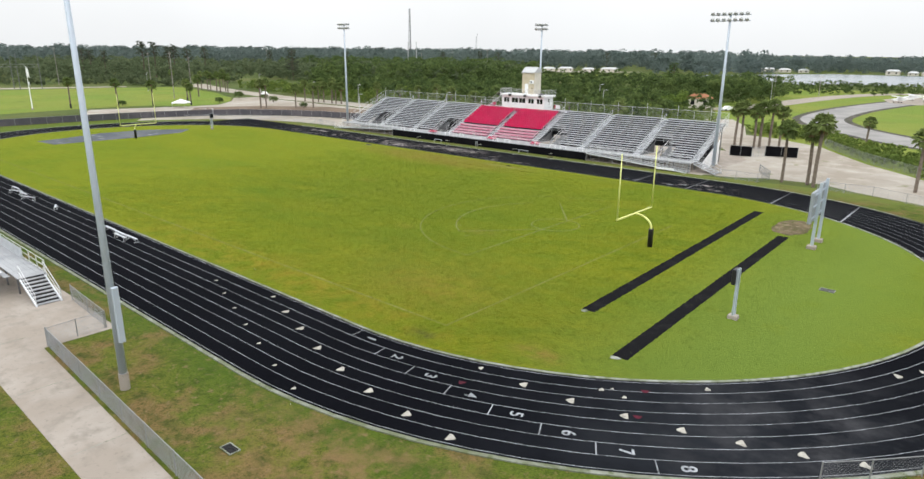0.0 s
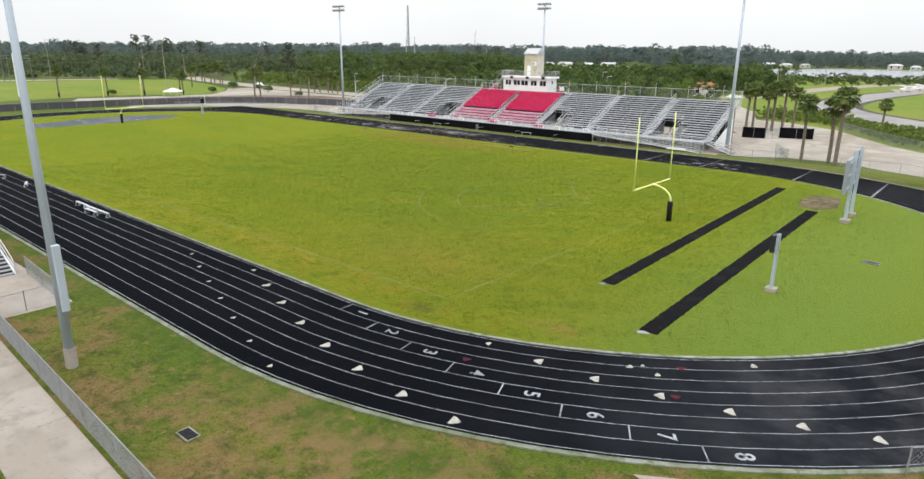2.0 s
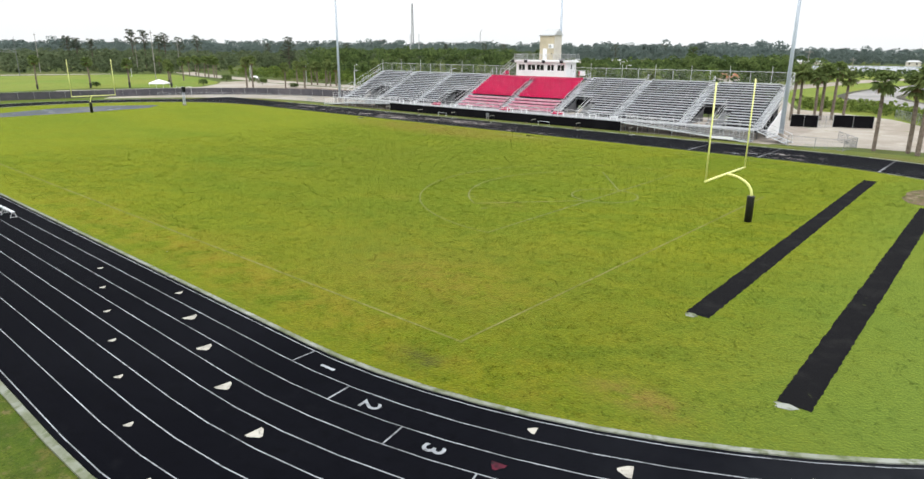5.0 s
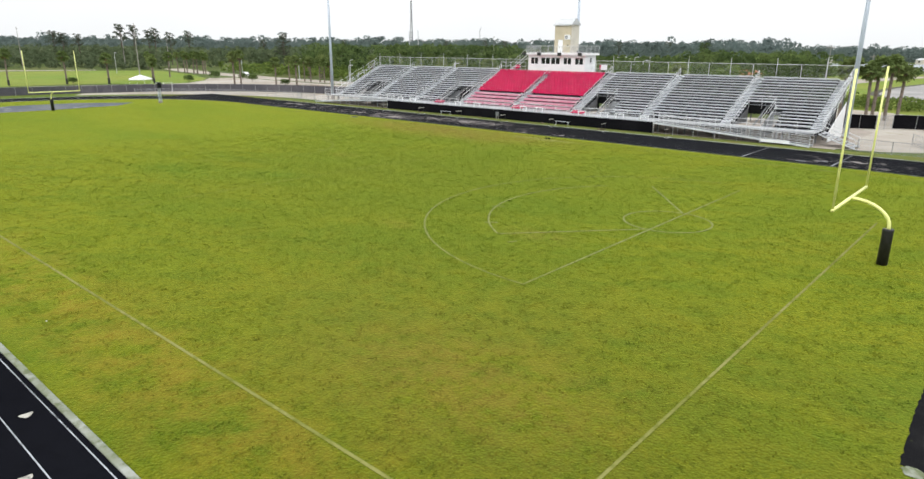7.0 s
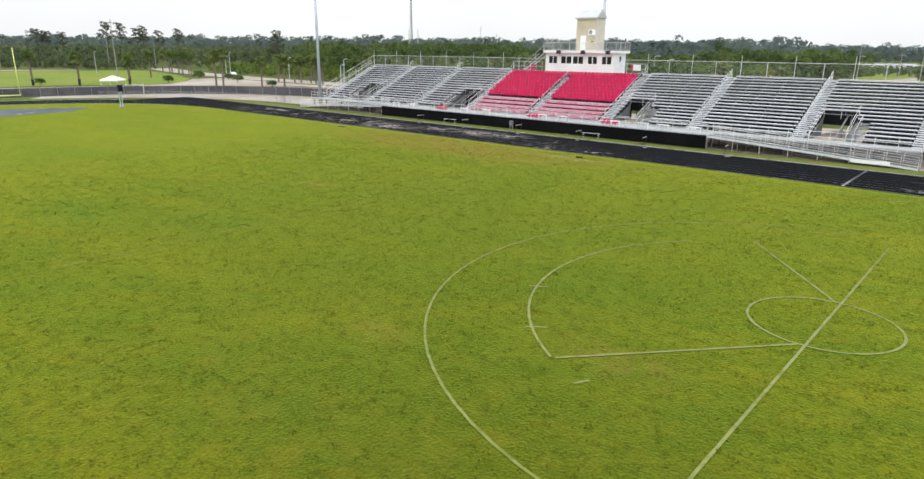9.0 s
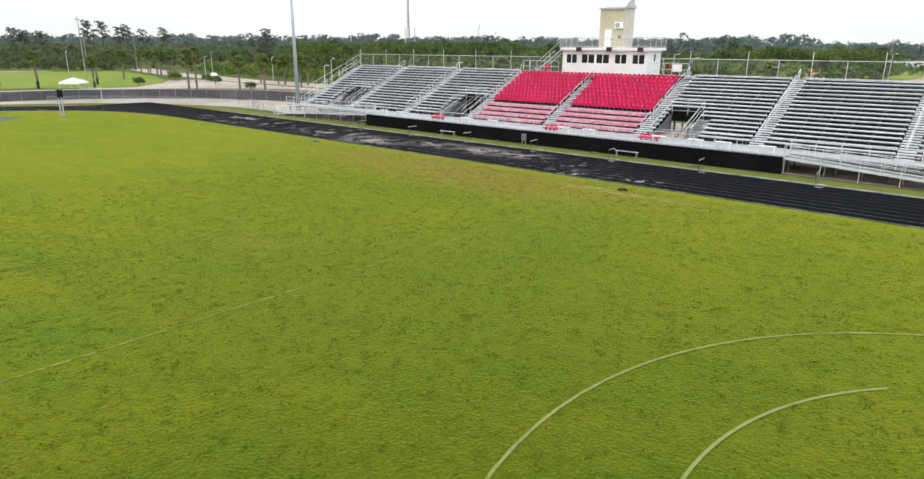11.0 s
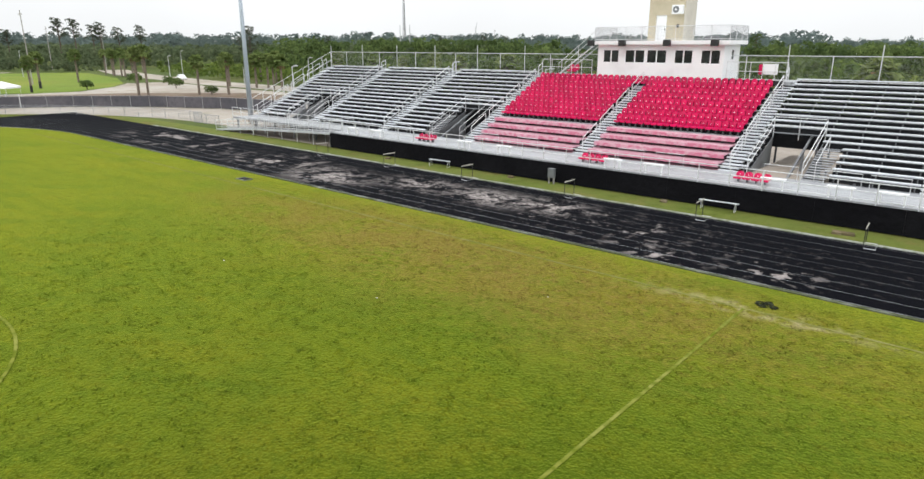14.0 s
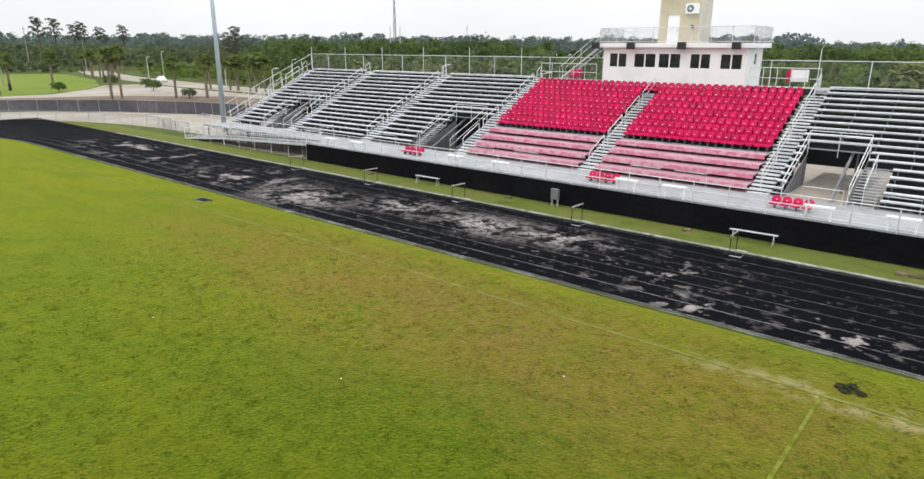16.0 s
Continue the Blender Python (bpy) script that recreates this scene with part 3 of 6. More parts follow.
for k in range(3):
    part("cross_line", Shape().box(44.5 + 1.6 * k, 45.4 + 1.6 * k, 30.4 + 1.2 * k, 30.8 + 1.2 * k, 0.032, 0.036), LINE, track)

# ---- faded lines on the turf ----
PAINT_Z = itertools.count()


def field_line(x0, y0, x1, y1, w=0.10, paint=FAINT):
    z = 0.048 + 0.002 * next(PAINT_Z)
    a, b = Vector((x0, y0)), Vector((x1, y1))
    u = (b - a).normalized() * w / 2
    n = Vector((-u.y, u.x))
    part("field_line", Shape().add([(*p, z) for p in (a - n, b - n, b + n, a + n)], [(0, 1, 2, 3)]), paint, infield)


def field_arc(cx, cy, r, a0, a1, w=0.10, n=40):
    z = 0.048 + 0.002 * next(PAINT_Z)
    ang = [radians(a0 + (a1 - a0) * i / n) for i in range(n + 1)]
    part("field_line", Shape().ribbon([(cx + (r - w / 2) * math.cos(a), cy + (r - w / 2) * math.sin(a)) for a in ang],
                                      [(cx + (r + w / 2) * math.cos(a), cy + (r + w / 2) * math.sin(a)) for a in ang], z), FAINT, infield)


field_line(-54.9, -26.95, 54.9, -26.95, 0.11, CHALK)
field_line(-54.9, 26.2, 54.9, 26.2, 0.11, CHALK)
field_line(54.8, -26.95, 54.9, 9.0, 0.10, CHALK)
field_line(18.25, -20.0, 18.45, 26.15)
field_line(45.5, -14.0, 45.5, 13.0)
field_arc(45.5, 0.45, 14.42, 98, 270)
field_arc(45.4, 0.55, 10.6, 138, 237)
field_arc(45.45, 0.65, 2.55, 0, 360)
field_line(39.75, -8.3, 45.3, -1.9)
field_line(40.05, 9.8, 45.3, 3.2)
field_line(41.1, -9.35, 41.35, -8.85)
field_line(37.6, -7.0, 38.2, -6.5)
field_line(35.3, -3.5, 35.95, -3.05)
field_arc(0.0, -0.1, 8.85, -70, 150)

# ---- jumping runways, pit, pads and drains on the infield ----
def ragged(x0, y0, x1, y1, w, step=0.22, amp=0.035, z=0.045):
    """Strip between two end points with crumbling edges."""
    rng = random.Random(int(x0 * 10))
    n = int((y1 - y0) / step)
    rows = [(x0 + (x1 - x0) * i / n, y0 + (y1 - y0) * i / n) for i in range(n + 1)]
    return Shape().ribbon([(x + w / 2 + rng.uniform(-amp, amp), y) for x, y in rows], [(x - w / 2 + rng.uniform(-amp, amp), y) for x, y in rows], z)


RUNWAYS = ((60.6, -18.1, 59.75, 22.3), (65.95, -23.4, 65.2, 12.7))
for x0, y0, x1, y1 in RUNWAYS:
    rw = setting("jump_runway", ragged(x0, y0, x1, y1, 1.06), RUNWAY, "narrow black asphalt jumping runway with crumbling edges", "runway")
    rng = random.Random(int(x0))
    slab = [(x0 - 0.2 + 0.42 * math.cos(a) * rng.uniform(0.5, 1.2), y0 - 0.18 + 0.24 * math.sin(a) * rng.uniform(0.6, 1.2)) for a in [2 * math.pi * i / 13 for i in range(13)]]
    part("end_slab", Shape().poly(slab, 0.052), KERB, rw, "broken pale concrete end slab")
rng = random.Random(4)
pit = [(64.8 + 1.75 * math.cos(a) * (1 + rng.uniform(-0.12, 0.12)), 17.3 + 3.9 * math.sin(a) * (1 + rng.uniform(-0.1, 0.1))) for a in [2 * math.pi * i / 20 for i in range(20)]]
sheet("sand_pit", pit, 0.046, PITDIRT, "bare brown dirt landing pit at the runway end", "sand pit")
for x, y, w in ((72.5, -1.65, 0.55), (-15.8, 27.35, 0.55), (56.95, -44.25, 0.46)):
    dr = thing("storm_drain", "rusty square drain grate sunk in the grass", "drain", pose(x, y, 0.035))
    part("frame", Shape().box(-w, w, -w * 0.62, -w * 0.5, 0, 0.05).box(-w, w, w * 0.5, w * 0.62, 0, 0.05).box(-w, -w * 0.88, -w * 0.5, w * 0.5, 0, 0.05).box(w * 0.88, w, -w * 0.5, w * 0.5, 0, 0.03), KERB, dr)
    # flat black sheet stands for the dark of the open hole
    part("well", Shape().box(-w * 0.88, w * 0.88, -w * 0.5, w * 0.5, 0.0, 0.012), BLACK, dr)
    for k in range(7):
        part("bar", Shape().box(-w * 0.85 + 0.24 * w * k, -w * 0.81 + 0.24 * w * k, -w * 0.5, w * 0.5, 0.015, 0.04), BLACK, dr)
sheet("far_apron", [(-65.8, -15.5), (-58.3, -14.8), (-58, -0.4), (-59.6, 11), (-64.5, 15.4), (-69.8, 8), (-70.5, -2), (-67, -10)], 0.045, APRON, "grey worn asphalt apron behind the far goal", "pavement")

# ---- goalposts ----
def goalpost(x, base_x):
    g = thing("goalpost", "yellow gooseneck goalpost with a black padded base", "goalpost", group="goalposts")
    s = 1 if base_x > x else -1
    part("base_pad", Shape().tube([(base_x, 0, 0), (base_x, 0, 1.75), (base_x, 0, 1.8)], 0.24, 12), BLACK, g, "black vinyl base pad", True)
    arc = [(base_x, 0, 1.75)] + [(x + (base_x - x) * math.cos(a), 0, 1.9 + 1.15 * math.sin(a)) for a in [math.pi / 2 * i / 8 for i in range(9)]]
    part("gooseneck", Shape().tube(arc, 0.085, 10), YELLOW, g, smooth=True)
    part("crossbar", Shape().tube([(x, -3.62, 3.05), (x, 3.62, 3.05)], 0.075, 10), YELLOW, g, smooth=True)
    for y in (-3.56, 3.56):
        part("upright", Shape().tube([(x, y, 3.0), (x, y, 9.2)], 0.05, 8), YELLOW, g, smooth=True)
    return g


goalpost(54.86, 56.65)
goalpost(-54.86, -57.0)

# ---- scoreboard and delay clocks ----
sb = thing("scoreboard", "grey scoreboard seen from its back on two tall steel posts", "scoreboard", pose(68.35, 11.55, 0.034, 0, 0, 3.0))
for y in (-1.5, 1.6):
    part("post", Shape().box(-0.13, 0.13, y - 0.11, y + 0.11, 0, 6.4), POLE, sb)
    part("footing", Shape().soft_box(-0.4, 0.4, y - 0.4, y + 0.4, 0, 0.32, 0.05), CONCRETE, sb, "pale concrete footing")
for y0, y1, z0, z1 in ((-3.4, -0.15, 2.75, 5.7), (0.1, 3.2, 2.9, 6.0)):
    pn = part("panel", Shape().soft_box(-0.42, -0.14, y0, y1, z0, z1, 0.04), BOARDGREY, sb, "dull grey sheet-metal panel")
for z in (3.2, 4.3, 5.4):
    part("cross_beam", Shape().box(-0.14, -0.05, -3.2, 3.0, z, z + 0.12), POLE, sb)


def delay_clock(x, y, s, label):
    c = thing("delay_clock", label, "game clock", pose(x, y, 0.034) @ Matrix.Diagonal((0.75, 0.62, 0.95, 1)), "delay clocks")
    part("footing", Shape().soft_box(-0.45, 0.45, -0.45, 0.45, 0, 0.3, 0.06), CONCRETE, c, "rough concrete footing")
    for k in (-0.28, 0.28):
        part("post", Shape().box(-0.09, 0.09, k - 0.09, k + 0.09, 0.25, 3.9), POLE, c)
    bx = part("display_box", Shape().soft_box(-0.45 * s if s > 0 else 0.1, -0.1 if s > 0 else 0.45, -0.62, 0.62, 2.7, 3.85, 0.03), BLACK, c, "black display box")
    part("face", Shape().box(-0.462 * s if s > 0 else 0.452, -0.452 if s > 0 else 0.462, -0.5, 0.5, 2.85, 3.7), GLASSDARK, bx)


delay_clock(68.93, -12.4, 1, "small black delay clock on twin grey posts in the grass")
delay_clock(-60.7, 18.85, -1, "small black delay clock on twin grey posts by the far bend")

# ---- main grandstand ----
stand = thing("grandstand", "long silver aluminium grandstand with a red middle section", "grandstand")
SX = [0.35 + 10.67 * k for k in range(-4, 5)]
DECK, Y0, FRONT = 1.38, 45.05, 40.7
GAPS = [(-35.7, -32.5), (-14.5, -11.3), (12.2, 15.3), (33.5, 36.6)]   # stairwell openings in the lower rows
ROWS, TREAD, RISE, PITCH = 17, 0.63, 0.305, 0.484
AW = 0.62


def spans(x0, x1, row):
    out = [(x0, x1)]
    if row < 7:
        for a, b in GAPS:
            c, d = a - 0.1, b + 0.1
            if row < 5:
                c, d = (c - 1.25, d) if a < 0 else (c, d + 1.25)
            nxt = []
            for u, v in out:
                if d <= u or c >= v:
                    nxt.append((u, v))
                else:
                    nxt += [(p, q) for p, q in ((u, c), (d, v)) if q - p > 0.4]
            out = nxt
    return out


brackets = Shape()
for sec in range(8):
    x0 = SX[sec] + (AW if sec else 1.2)
    x1 = SX[sec + 1] - (AW if sec < 7 else 1.2)
    if sec in (3, 4):
        continue
    for row in range(ROWS):
        z, y = DECK + RISE * row, Y0 + TREAD * row
        for a, b in spans(x0, x1, row):
            part("seat_plank", Shape().soft_box(a, b, y + 0.27, y + 0.56, z + 0.355, z + 0.435, 0.014), ALU, stand)
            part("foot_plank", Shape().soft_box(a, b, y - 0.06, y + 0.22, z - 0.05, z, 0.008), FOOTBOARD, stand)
            # dark sheet stands in for the shade between the open rows
            part("gap_shade_panel", Shape().box(a, b, y + 0.50, y + 0.52, z - 0.02, z + RISE - 0.06), DARKSHADE, stand)
            br = brackets
            n = max(2, int((b - a) / 1.8) + 1)
            for k in range(n):
                x = a + 0.25 + (b - a - 0.5) * k / (n - 1)
                br.box(x - 0.025, x + 0.025, y + 0.34, y + 0.48, z - 0.02, z + 0.36)

# middle section: rows of folding seats above sun-faded benches
MROWS = 12


def mid_row(row):
    """Depth, height and step of a row of the middle section: wide benches below, closer seat rows above."""
    if row < 4:
        return Y0 + 0.875 * row, DECK + 0.44 * row, 0.875, 0.44
    return Y0 + 3.5 + 0.747 * (row - 4), DECK + 1.76 + 0.371 * (row - 4), 0.747, 0.371



chair = thing("stadium_seat", "glossy red plastic stadium seat bolted to the stand", "seat", group="red stadium seats")
sp = Shape()
ring = []
for k, (yy, zz, w) in enumerate(((-0.06, 0.34, 0.20), (-0.04, 0.44, 0.228), (0.02, 0.455, 0.235), (0.22, 0.42, 0.235), (0.40, 0.44, 0.225))):
    ring.append([(-w, yy, zz - 0.05), (w, yy, zz - 0.05), (w * 0.98, yy, zz), (0, yy, zz - 0.012), (-w * 0.98, yy, zz)])
sp.loft(ring)
part("seat_pan", sp, REDSEAT, chair)
bp_ = Shape()
ring = []
for zz, yy, w in ((0.38, 0.40, 0.225), (0.55, 0.44, 0.225), (0.70, 0.47, 0.215), (0.80, 0.49, 0.19), (0.87, 0.505, 0.14), (0.895, 0.51, 0.07)):
    ring.append([(-w, yy - 0.02, zz), (0, yy + 0.025, zz), (w, yy - 0.02, zz), (w, yy + 0.03, zz), (0, yy + 0.06, zz), (-w, yy + 0.03, zz)])
bp_.loft(ring)
part("seat_back", bp_, REDSEAT, chair, smooth=True)
# bright dot of the seat's gloss, added as a small pale plate
part("highlight_plate", Shape().soft_box(-0.035, 0.035, 0.405, 0.425, 0.60, 0.65, 0.006), WHITEWALL, chair, "small pale plate standing for the seat's glossy highlight")
part("bracket", Shape().box(-0.03, 0.03, 0.1, 0.36, 0.0, 0.38), STEELDARK, chair)
first = True
for sec in (3, 4):
    x0, x1 = SX[sec] + AW, SX[sec + 1] - AW
    for row in range(MROWS):
        y, z, mt, mr = mid_row(row)
        if row == MROWS - 1:
            x0, x1 = (SX[3] + AW, SX[4]) if sec == 3 else (SX[4], SX[5] - AW)
        for a, b in (spans(x0, x1, 0 if row < 4 else 9) if row < 4 else [(x0, x1)]):
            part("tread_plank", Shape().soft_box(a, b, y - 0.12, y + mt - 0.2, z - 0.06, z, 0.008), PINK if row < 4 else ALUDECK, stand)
            # same dark stand-in for the shade behind each wide row
            part("gap_shade_panel", Shape().box(a, b, y + mt - 0.17, y + mt - 0.14, z, z + mr - 0.05), DARKSHADE, stand)
            if row < 4:
                pk = part("bench_plank", Shape().soft_box(a, b, y + 0.03, y + 0.69, z + 0.36, z + 0.43, 0.012), PINK, stand, "sun-bleached red bench plank")
                part("nosing", Shape().soft_box(a, b, y - 0.03, y + 0.027, z + 0.17, z + 0.42, 0.02), PINKEDGE, pk)
                br = brackets
                n = int((b - a) / 0.9)
                for k in range(n):
                    br.box(a + 0.3 + 0.9 * k, a + 0.35 + 0.9 * k, y + 0.3, y + 0.5, z, z + 0.37)
            else:
                n = 19
                for k in range(n):
                    m = pose(a + (b - a) * (k + 0.5) / n, y + 0.12, z)
                    if first:
                        chair.matrix_basis = m
                        first = False
                    else:
                        copy_thing(chair, m)
tagged(part("seat_bracket", brackets, STEELDARK, stand), kind="stuff")
for x in (-13.65, 2.0, 12.36):
    for k in range(4):
        copy_thing(chair, pose(x + 0.25 + 0.5 * k, 42.1, DECK) @ Matrix.Diagonal((1, 1, 0.62, 1)))

# aisle steps and handrails
for k, xc in enumerate([SX[0] + 0.6] + SX[1:8] + [SX[8] - 0.6]):
    rows = 32 if k != 4 else 29
    for i in range(rows):
        y, z = Y0 - 0.05 + 0.335 * i, DECK + 0.162 * i
        part("aisle_step", Shape().soft_box(xc - AW + 0.03, xc + AW - 0.03, y, y + 0.28, z - 0.03, z + 0.06, 0.008), ALU, stand)
    part("aisle_apron", Shape().add([(xc - AW + 0.05, Y0, DECK - 0.12), (xc + AW - 0.05, Y0, DECK - 0.12), (xc + AW - 0.05, Y0 + 0.335 * rows, DECK + 0.162 * rows - 0.12), (xc - AW + 0.05, Y0 + 0.335 * rows, DECK + 0.162 * rows - 0.12),
                              (xc - AW + 0.05, Y0, DECK - 0.15), (xc + AW - 0.05, Y0, DECK - 0.15), (xc + AW - 0.05, Y0 + 0.335 * rows, DECK + 0.162 * rows - 0.15), (xc - AW + 0.05, Y0 + 0.335 * rows, DECK + 0.162 * rows - 0.15)],
                             [(0, 1, 2, 3), (7, 6, 5, 4), (0, 4, 5, 1), (2, 6, 7, 3), (1, 5, 6, 2), (3, 7, 4, 0)]), DARKSHADE, stand)
    segs = [(0.3, 2.2), (2.7, 4.6), (5.1, 7.0), (7.5, 9.4)] + ([(9.9, 10.5)] if k != 4 else [])
    xr = xc if 0 < k < 8 else (xc - 0.62 if k == 0 else xc + 0.62)
    for a, b in segs:
        za, zb = DECK + PITCH * a, DECK + PITCH * b
        s = Shape()
        s.tube([(xr, Y0 + a, za + 0.05), (xr, Y0 + a, za + 0.95), (xr, Y0 + a + 0.08, za + 1.03), (xr, Y0 + b - 0.05, zb + 1.0), (xr, Y0 + b, zb + 0.92), (xr, Y0 + b, zb)], 0.033, 6)
        s.tube([(xr, Y0 + a, za + 0.55), (xr, Y0 + b, zb + 0.52)], 0.022, 6)
        part("handrail", s, RAIL, stand)

# dark side sheets, rails and stairs of the stairwell openings
for a, b in GAPS:
    s = Shape()
    top = DECK + RISE * 7
    ye = Y0 + TREAD * 7
    inner = (a - 1.2 if a < 0 else b + 1.2)
    for x in (a, b):
        s2 = Shape().tube([(x, Y0 - 0.05, DECK), (x, Y0 - 0.05, DECK + 1.0), (x, ye, top + 0.95), (x, ye, DECK)], 0.026, 6)
        s2.tube([(x, Y0, DECK + 0.5), (x, ye, top + 0.45)], 0.022, 6)
        part("stairwell_rail", s2, RAIL, stand)
        # solid dark sheet added for the shade beside the open stairwell
        part("stairwell_dark_sheet", Shape().add([(x - 0.02, Y0, 0.1), (x + 0.02, Y0, 0.1), (x + 0.02, ye, 0.1), (x - 0.02, ye, 0.1), (x - 0.02, Y0, DECK), (x + 0.02, Y0, DECK), (x + 0.02, ye, top - 0.3), (x - 0.02, ye, top - 0.3)],
                                      [(3, 2, 1, 0), (4, 5, 6, 7), (0, 1, 5, 4), (1, 2, 6, 5), (2, 3, 7, 6), (3, 0, 4, 7)]), STEELDARK, stand)
    s3 = Shape().tube([(a, ye, top + 1.0), (b, ye, top + 1.0)], 0.026, 6).tube([(a, ye, top + 0.5), (b, ye, top + 0.5)], 0.022, 6)
    for k in range(3):
        x = a + (b - a) * k / 2
        s3.tube([(x, ye, top - 0.4), (x, ye, top + 1.0)], 0.026, 6)
    part("stairwell_rail", s3, RAIL, stand)
    part("stairwell_floor", Shape().box(a, b, Y0 - 0.05, 54.8, DECK - 0.12, DECK - 0.03) if a > 0 else Shape().box(a, b, Y0 - 0.05, 52.0, 0.06, 0.12), CONCRETE, stand, "pale concrete floor of the passage below")
    xs = sorted((a if a < 0 else b, inner))
    for i in range(13):
        part("stairwell_step", Shape().soft_box(xs[0] + 0.05, xs[1], Y0 + 0.24 * i, Y0 + 0.24 * i + 0.26, DECK + 0.118 * i, DECK + 0.118 * i + 0.04, 0.006), ALUDECK, stand)
    xm = sum(xs) / 2
    part("handrail", Shape().tube([(xm, Y0 + 0.3, DECK), (xm, Y0 + 0.3, DECK + 1.0), (xm, Y0 + 2.9, DECK + 2.3), (xm, Y0 + 2.9, DECK + 1.3)], 0.026, 6), RAIL, stand)

# front walkway: full length behind, widened between the ramps
RAMP_L, RAMP_R = -23.2, 25.2
bays = [(SX[k], SX[k + 1], 42.25) for k in range(8)]
wide = [RAMP_L] + [x for x in SX if RAMP_L < x < RAMP_R] + [RAMP_R]
for a, b, y0 in bays:
    for i in range(14):
        y = y0 + 0.198 * i
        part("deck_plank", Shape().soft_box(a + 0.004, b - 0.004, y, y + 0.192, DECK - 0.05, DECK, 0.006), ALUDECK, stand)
for a, b in zip(wide, wide[1:]):
    for i in range(8):
        y = FRONT + 0.05 + 0.187 * i
        part("deck_plank", Shape().soft_box(a + 0.004, b - 0.004, y, y + 0.181, DECK - 0.05, DECK, 0.006), ALUDECK, stand)
for a, b, y in ((SX[0], RAMP_L, 42.2), (RAMP_L, RAMP_R, FRONT), (RAMP_R, SX[8], 42.2)):
    part("fascia", Shape().soft_box(a, b, y, y + 0.045, DECK - 0.12, DECK + 0.05, 0.01), ALUDECK, stand, "bright aluminium edge board of the walkway")
    n = round((b - a) / 1.8)
    for k in range(n + 1):
        x = a + (b - a) * k / n
        part("rail_post", Shape().tube([(x, y - 0.02, DECK - 0.3), (x, y - 0.02, DECK + 1.07)], 0.03, 6), RAIL, stand)
    rs = Shape()
    for z in (1.07, 0.6, 0.18):
        rs.tube([(a, y - 0.02, DECK + z), (b, y - 0.02, DECK + z)], 0.026, 6)
    part("guard_rail", rs, RAIL, stand)
for xa in (-21.0, -18.0, -8.0, -4.2, 4.5, 7.3, 14.2, 17.5, 19.8, 23.2):
    part("walkway_table", Shape().soft_box(xa, xa + 1.3, FRONT + 0.15, FRONT + 0.45, DECK + 0.62, DECK + 0.66, 0.01).box(xa + 0.1, xa + 0.16, FRONT + 0.2, FRONT + 0.4, DECK, DECK + 0.62).box(xa + 1.14, xa + 1.2, FRONT + 0.2, FRONT + 0.4, DECK, DECK + 0.62), WHITEWALL, stand)
for xa in (-30.5, -25.8, -18.0, -8.0, -4.2, 4.5, 7.3, 14.2, 17.5, 19.8, 24.0):
    part("lower_rail", Shape().tube([(xa - 1.0, Y0 - 0.15, DECK), (xa - 1.0, Y0 - 0.15, DECK + 0.75), (xa + 0.9, Y0 - 0.15, DECK + 0.75), (xa + 0.9, Y0 - 0.15, DECK)], 0.022, 6), RAIL, stand)
for k in range(12):
    w = (RAMP_R - RAMP_L) / 12
    x0 = RAMP_L + w * k
    part("vinyl_screen", Shape().box(x0 + 0.004, x0 + w - 0.004, FRONT - 0.09, FRONT - 0.05, 0.06, DECK - 0.03), BLACKVINYL, stand, "black vinyl privacy screen" if k == 0 else "")

# understructure
for k in range(25):
    x = SX[0] + 0.4 + (SX[8] - SX[0] - 0.8) * k / 24
    s = Shape()
    a, b = Vector((x, Y0 - 0.2, DECK - 0.32)), Vector((x, 55.8, DECK + RISE * 17 - 0.45))
    s.tube([a, b], 0.09, 4)
    part("stringer", s, STEELDARK, stand)
    for y in (42.5, 44.9, 48.2, 51.6, 55.3):
        z = DECK - 0.1 if y < 45.0 else DECK - 0.35 + PITCH * (y - Y0)
        part("support_post", Shape().box(x - 0.06, x + 0.06, y - 0.06, y + 0.06, 0, z), STEELDARK, stand)
    if k % 3 == 0:
        part("brace", Shape().tube([(x, 48.0, 0.2), (x, 55.0, 5.2)], 0.04, 5).tube([(x, 55.0, 0.2), (x, 48.0, 2.4)], 0.04, 5), STEELDARK, stand)
for a, b in ((11.0, 16.6), (32.2, 37.8)):
    # added dark sheet, for the dim band at the top of the passage
    part("passage_backing", Shape().box(a, b, 52.1, 52.25, 2.2, 4.3), DARKSHADE, stand, "dark sheet added over the passage")
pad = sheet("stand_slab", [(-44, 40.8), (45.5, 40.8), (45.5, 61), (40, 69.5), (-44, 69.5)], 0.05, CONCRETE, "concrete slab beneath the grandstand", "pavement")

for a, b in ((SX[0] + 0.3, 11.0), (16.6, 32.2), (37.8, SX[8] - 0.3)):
    # added backing: keeps the space below the rows dark and closes the view
    part("under_backing", Shape().box(a, b, 52.1, 52.25, 0.06, 4.3), DARKSHADE, stand, "dark backing sheet added below the seating")

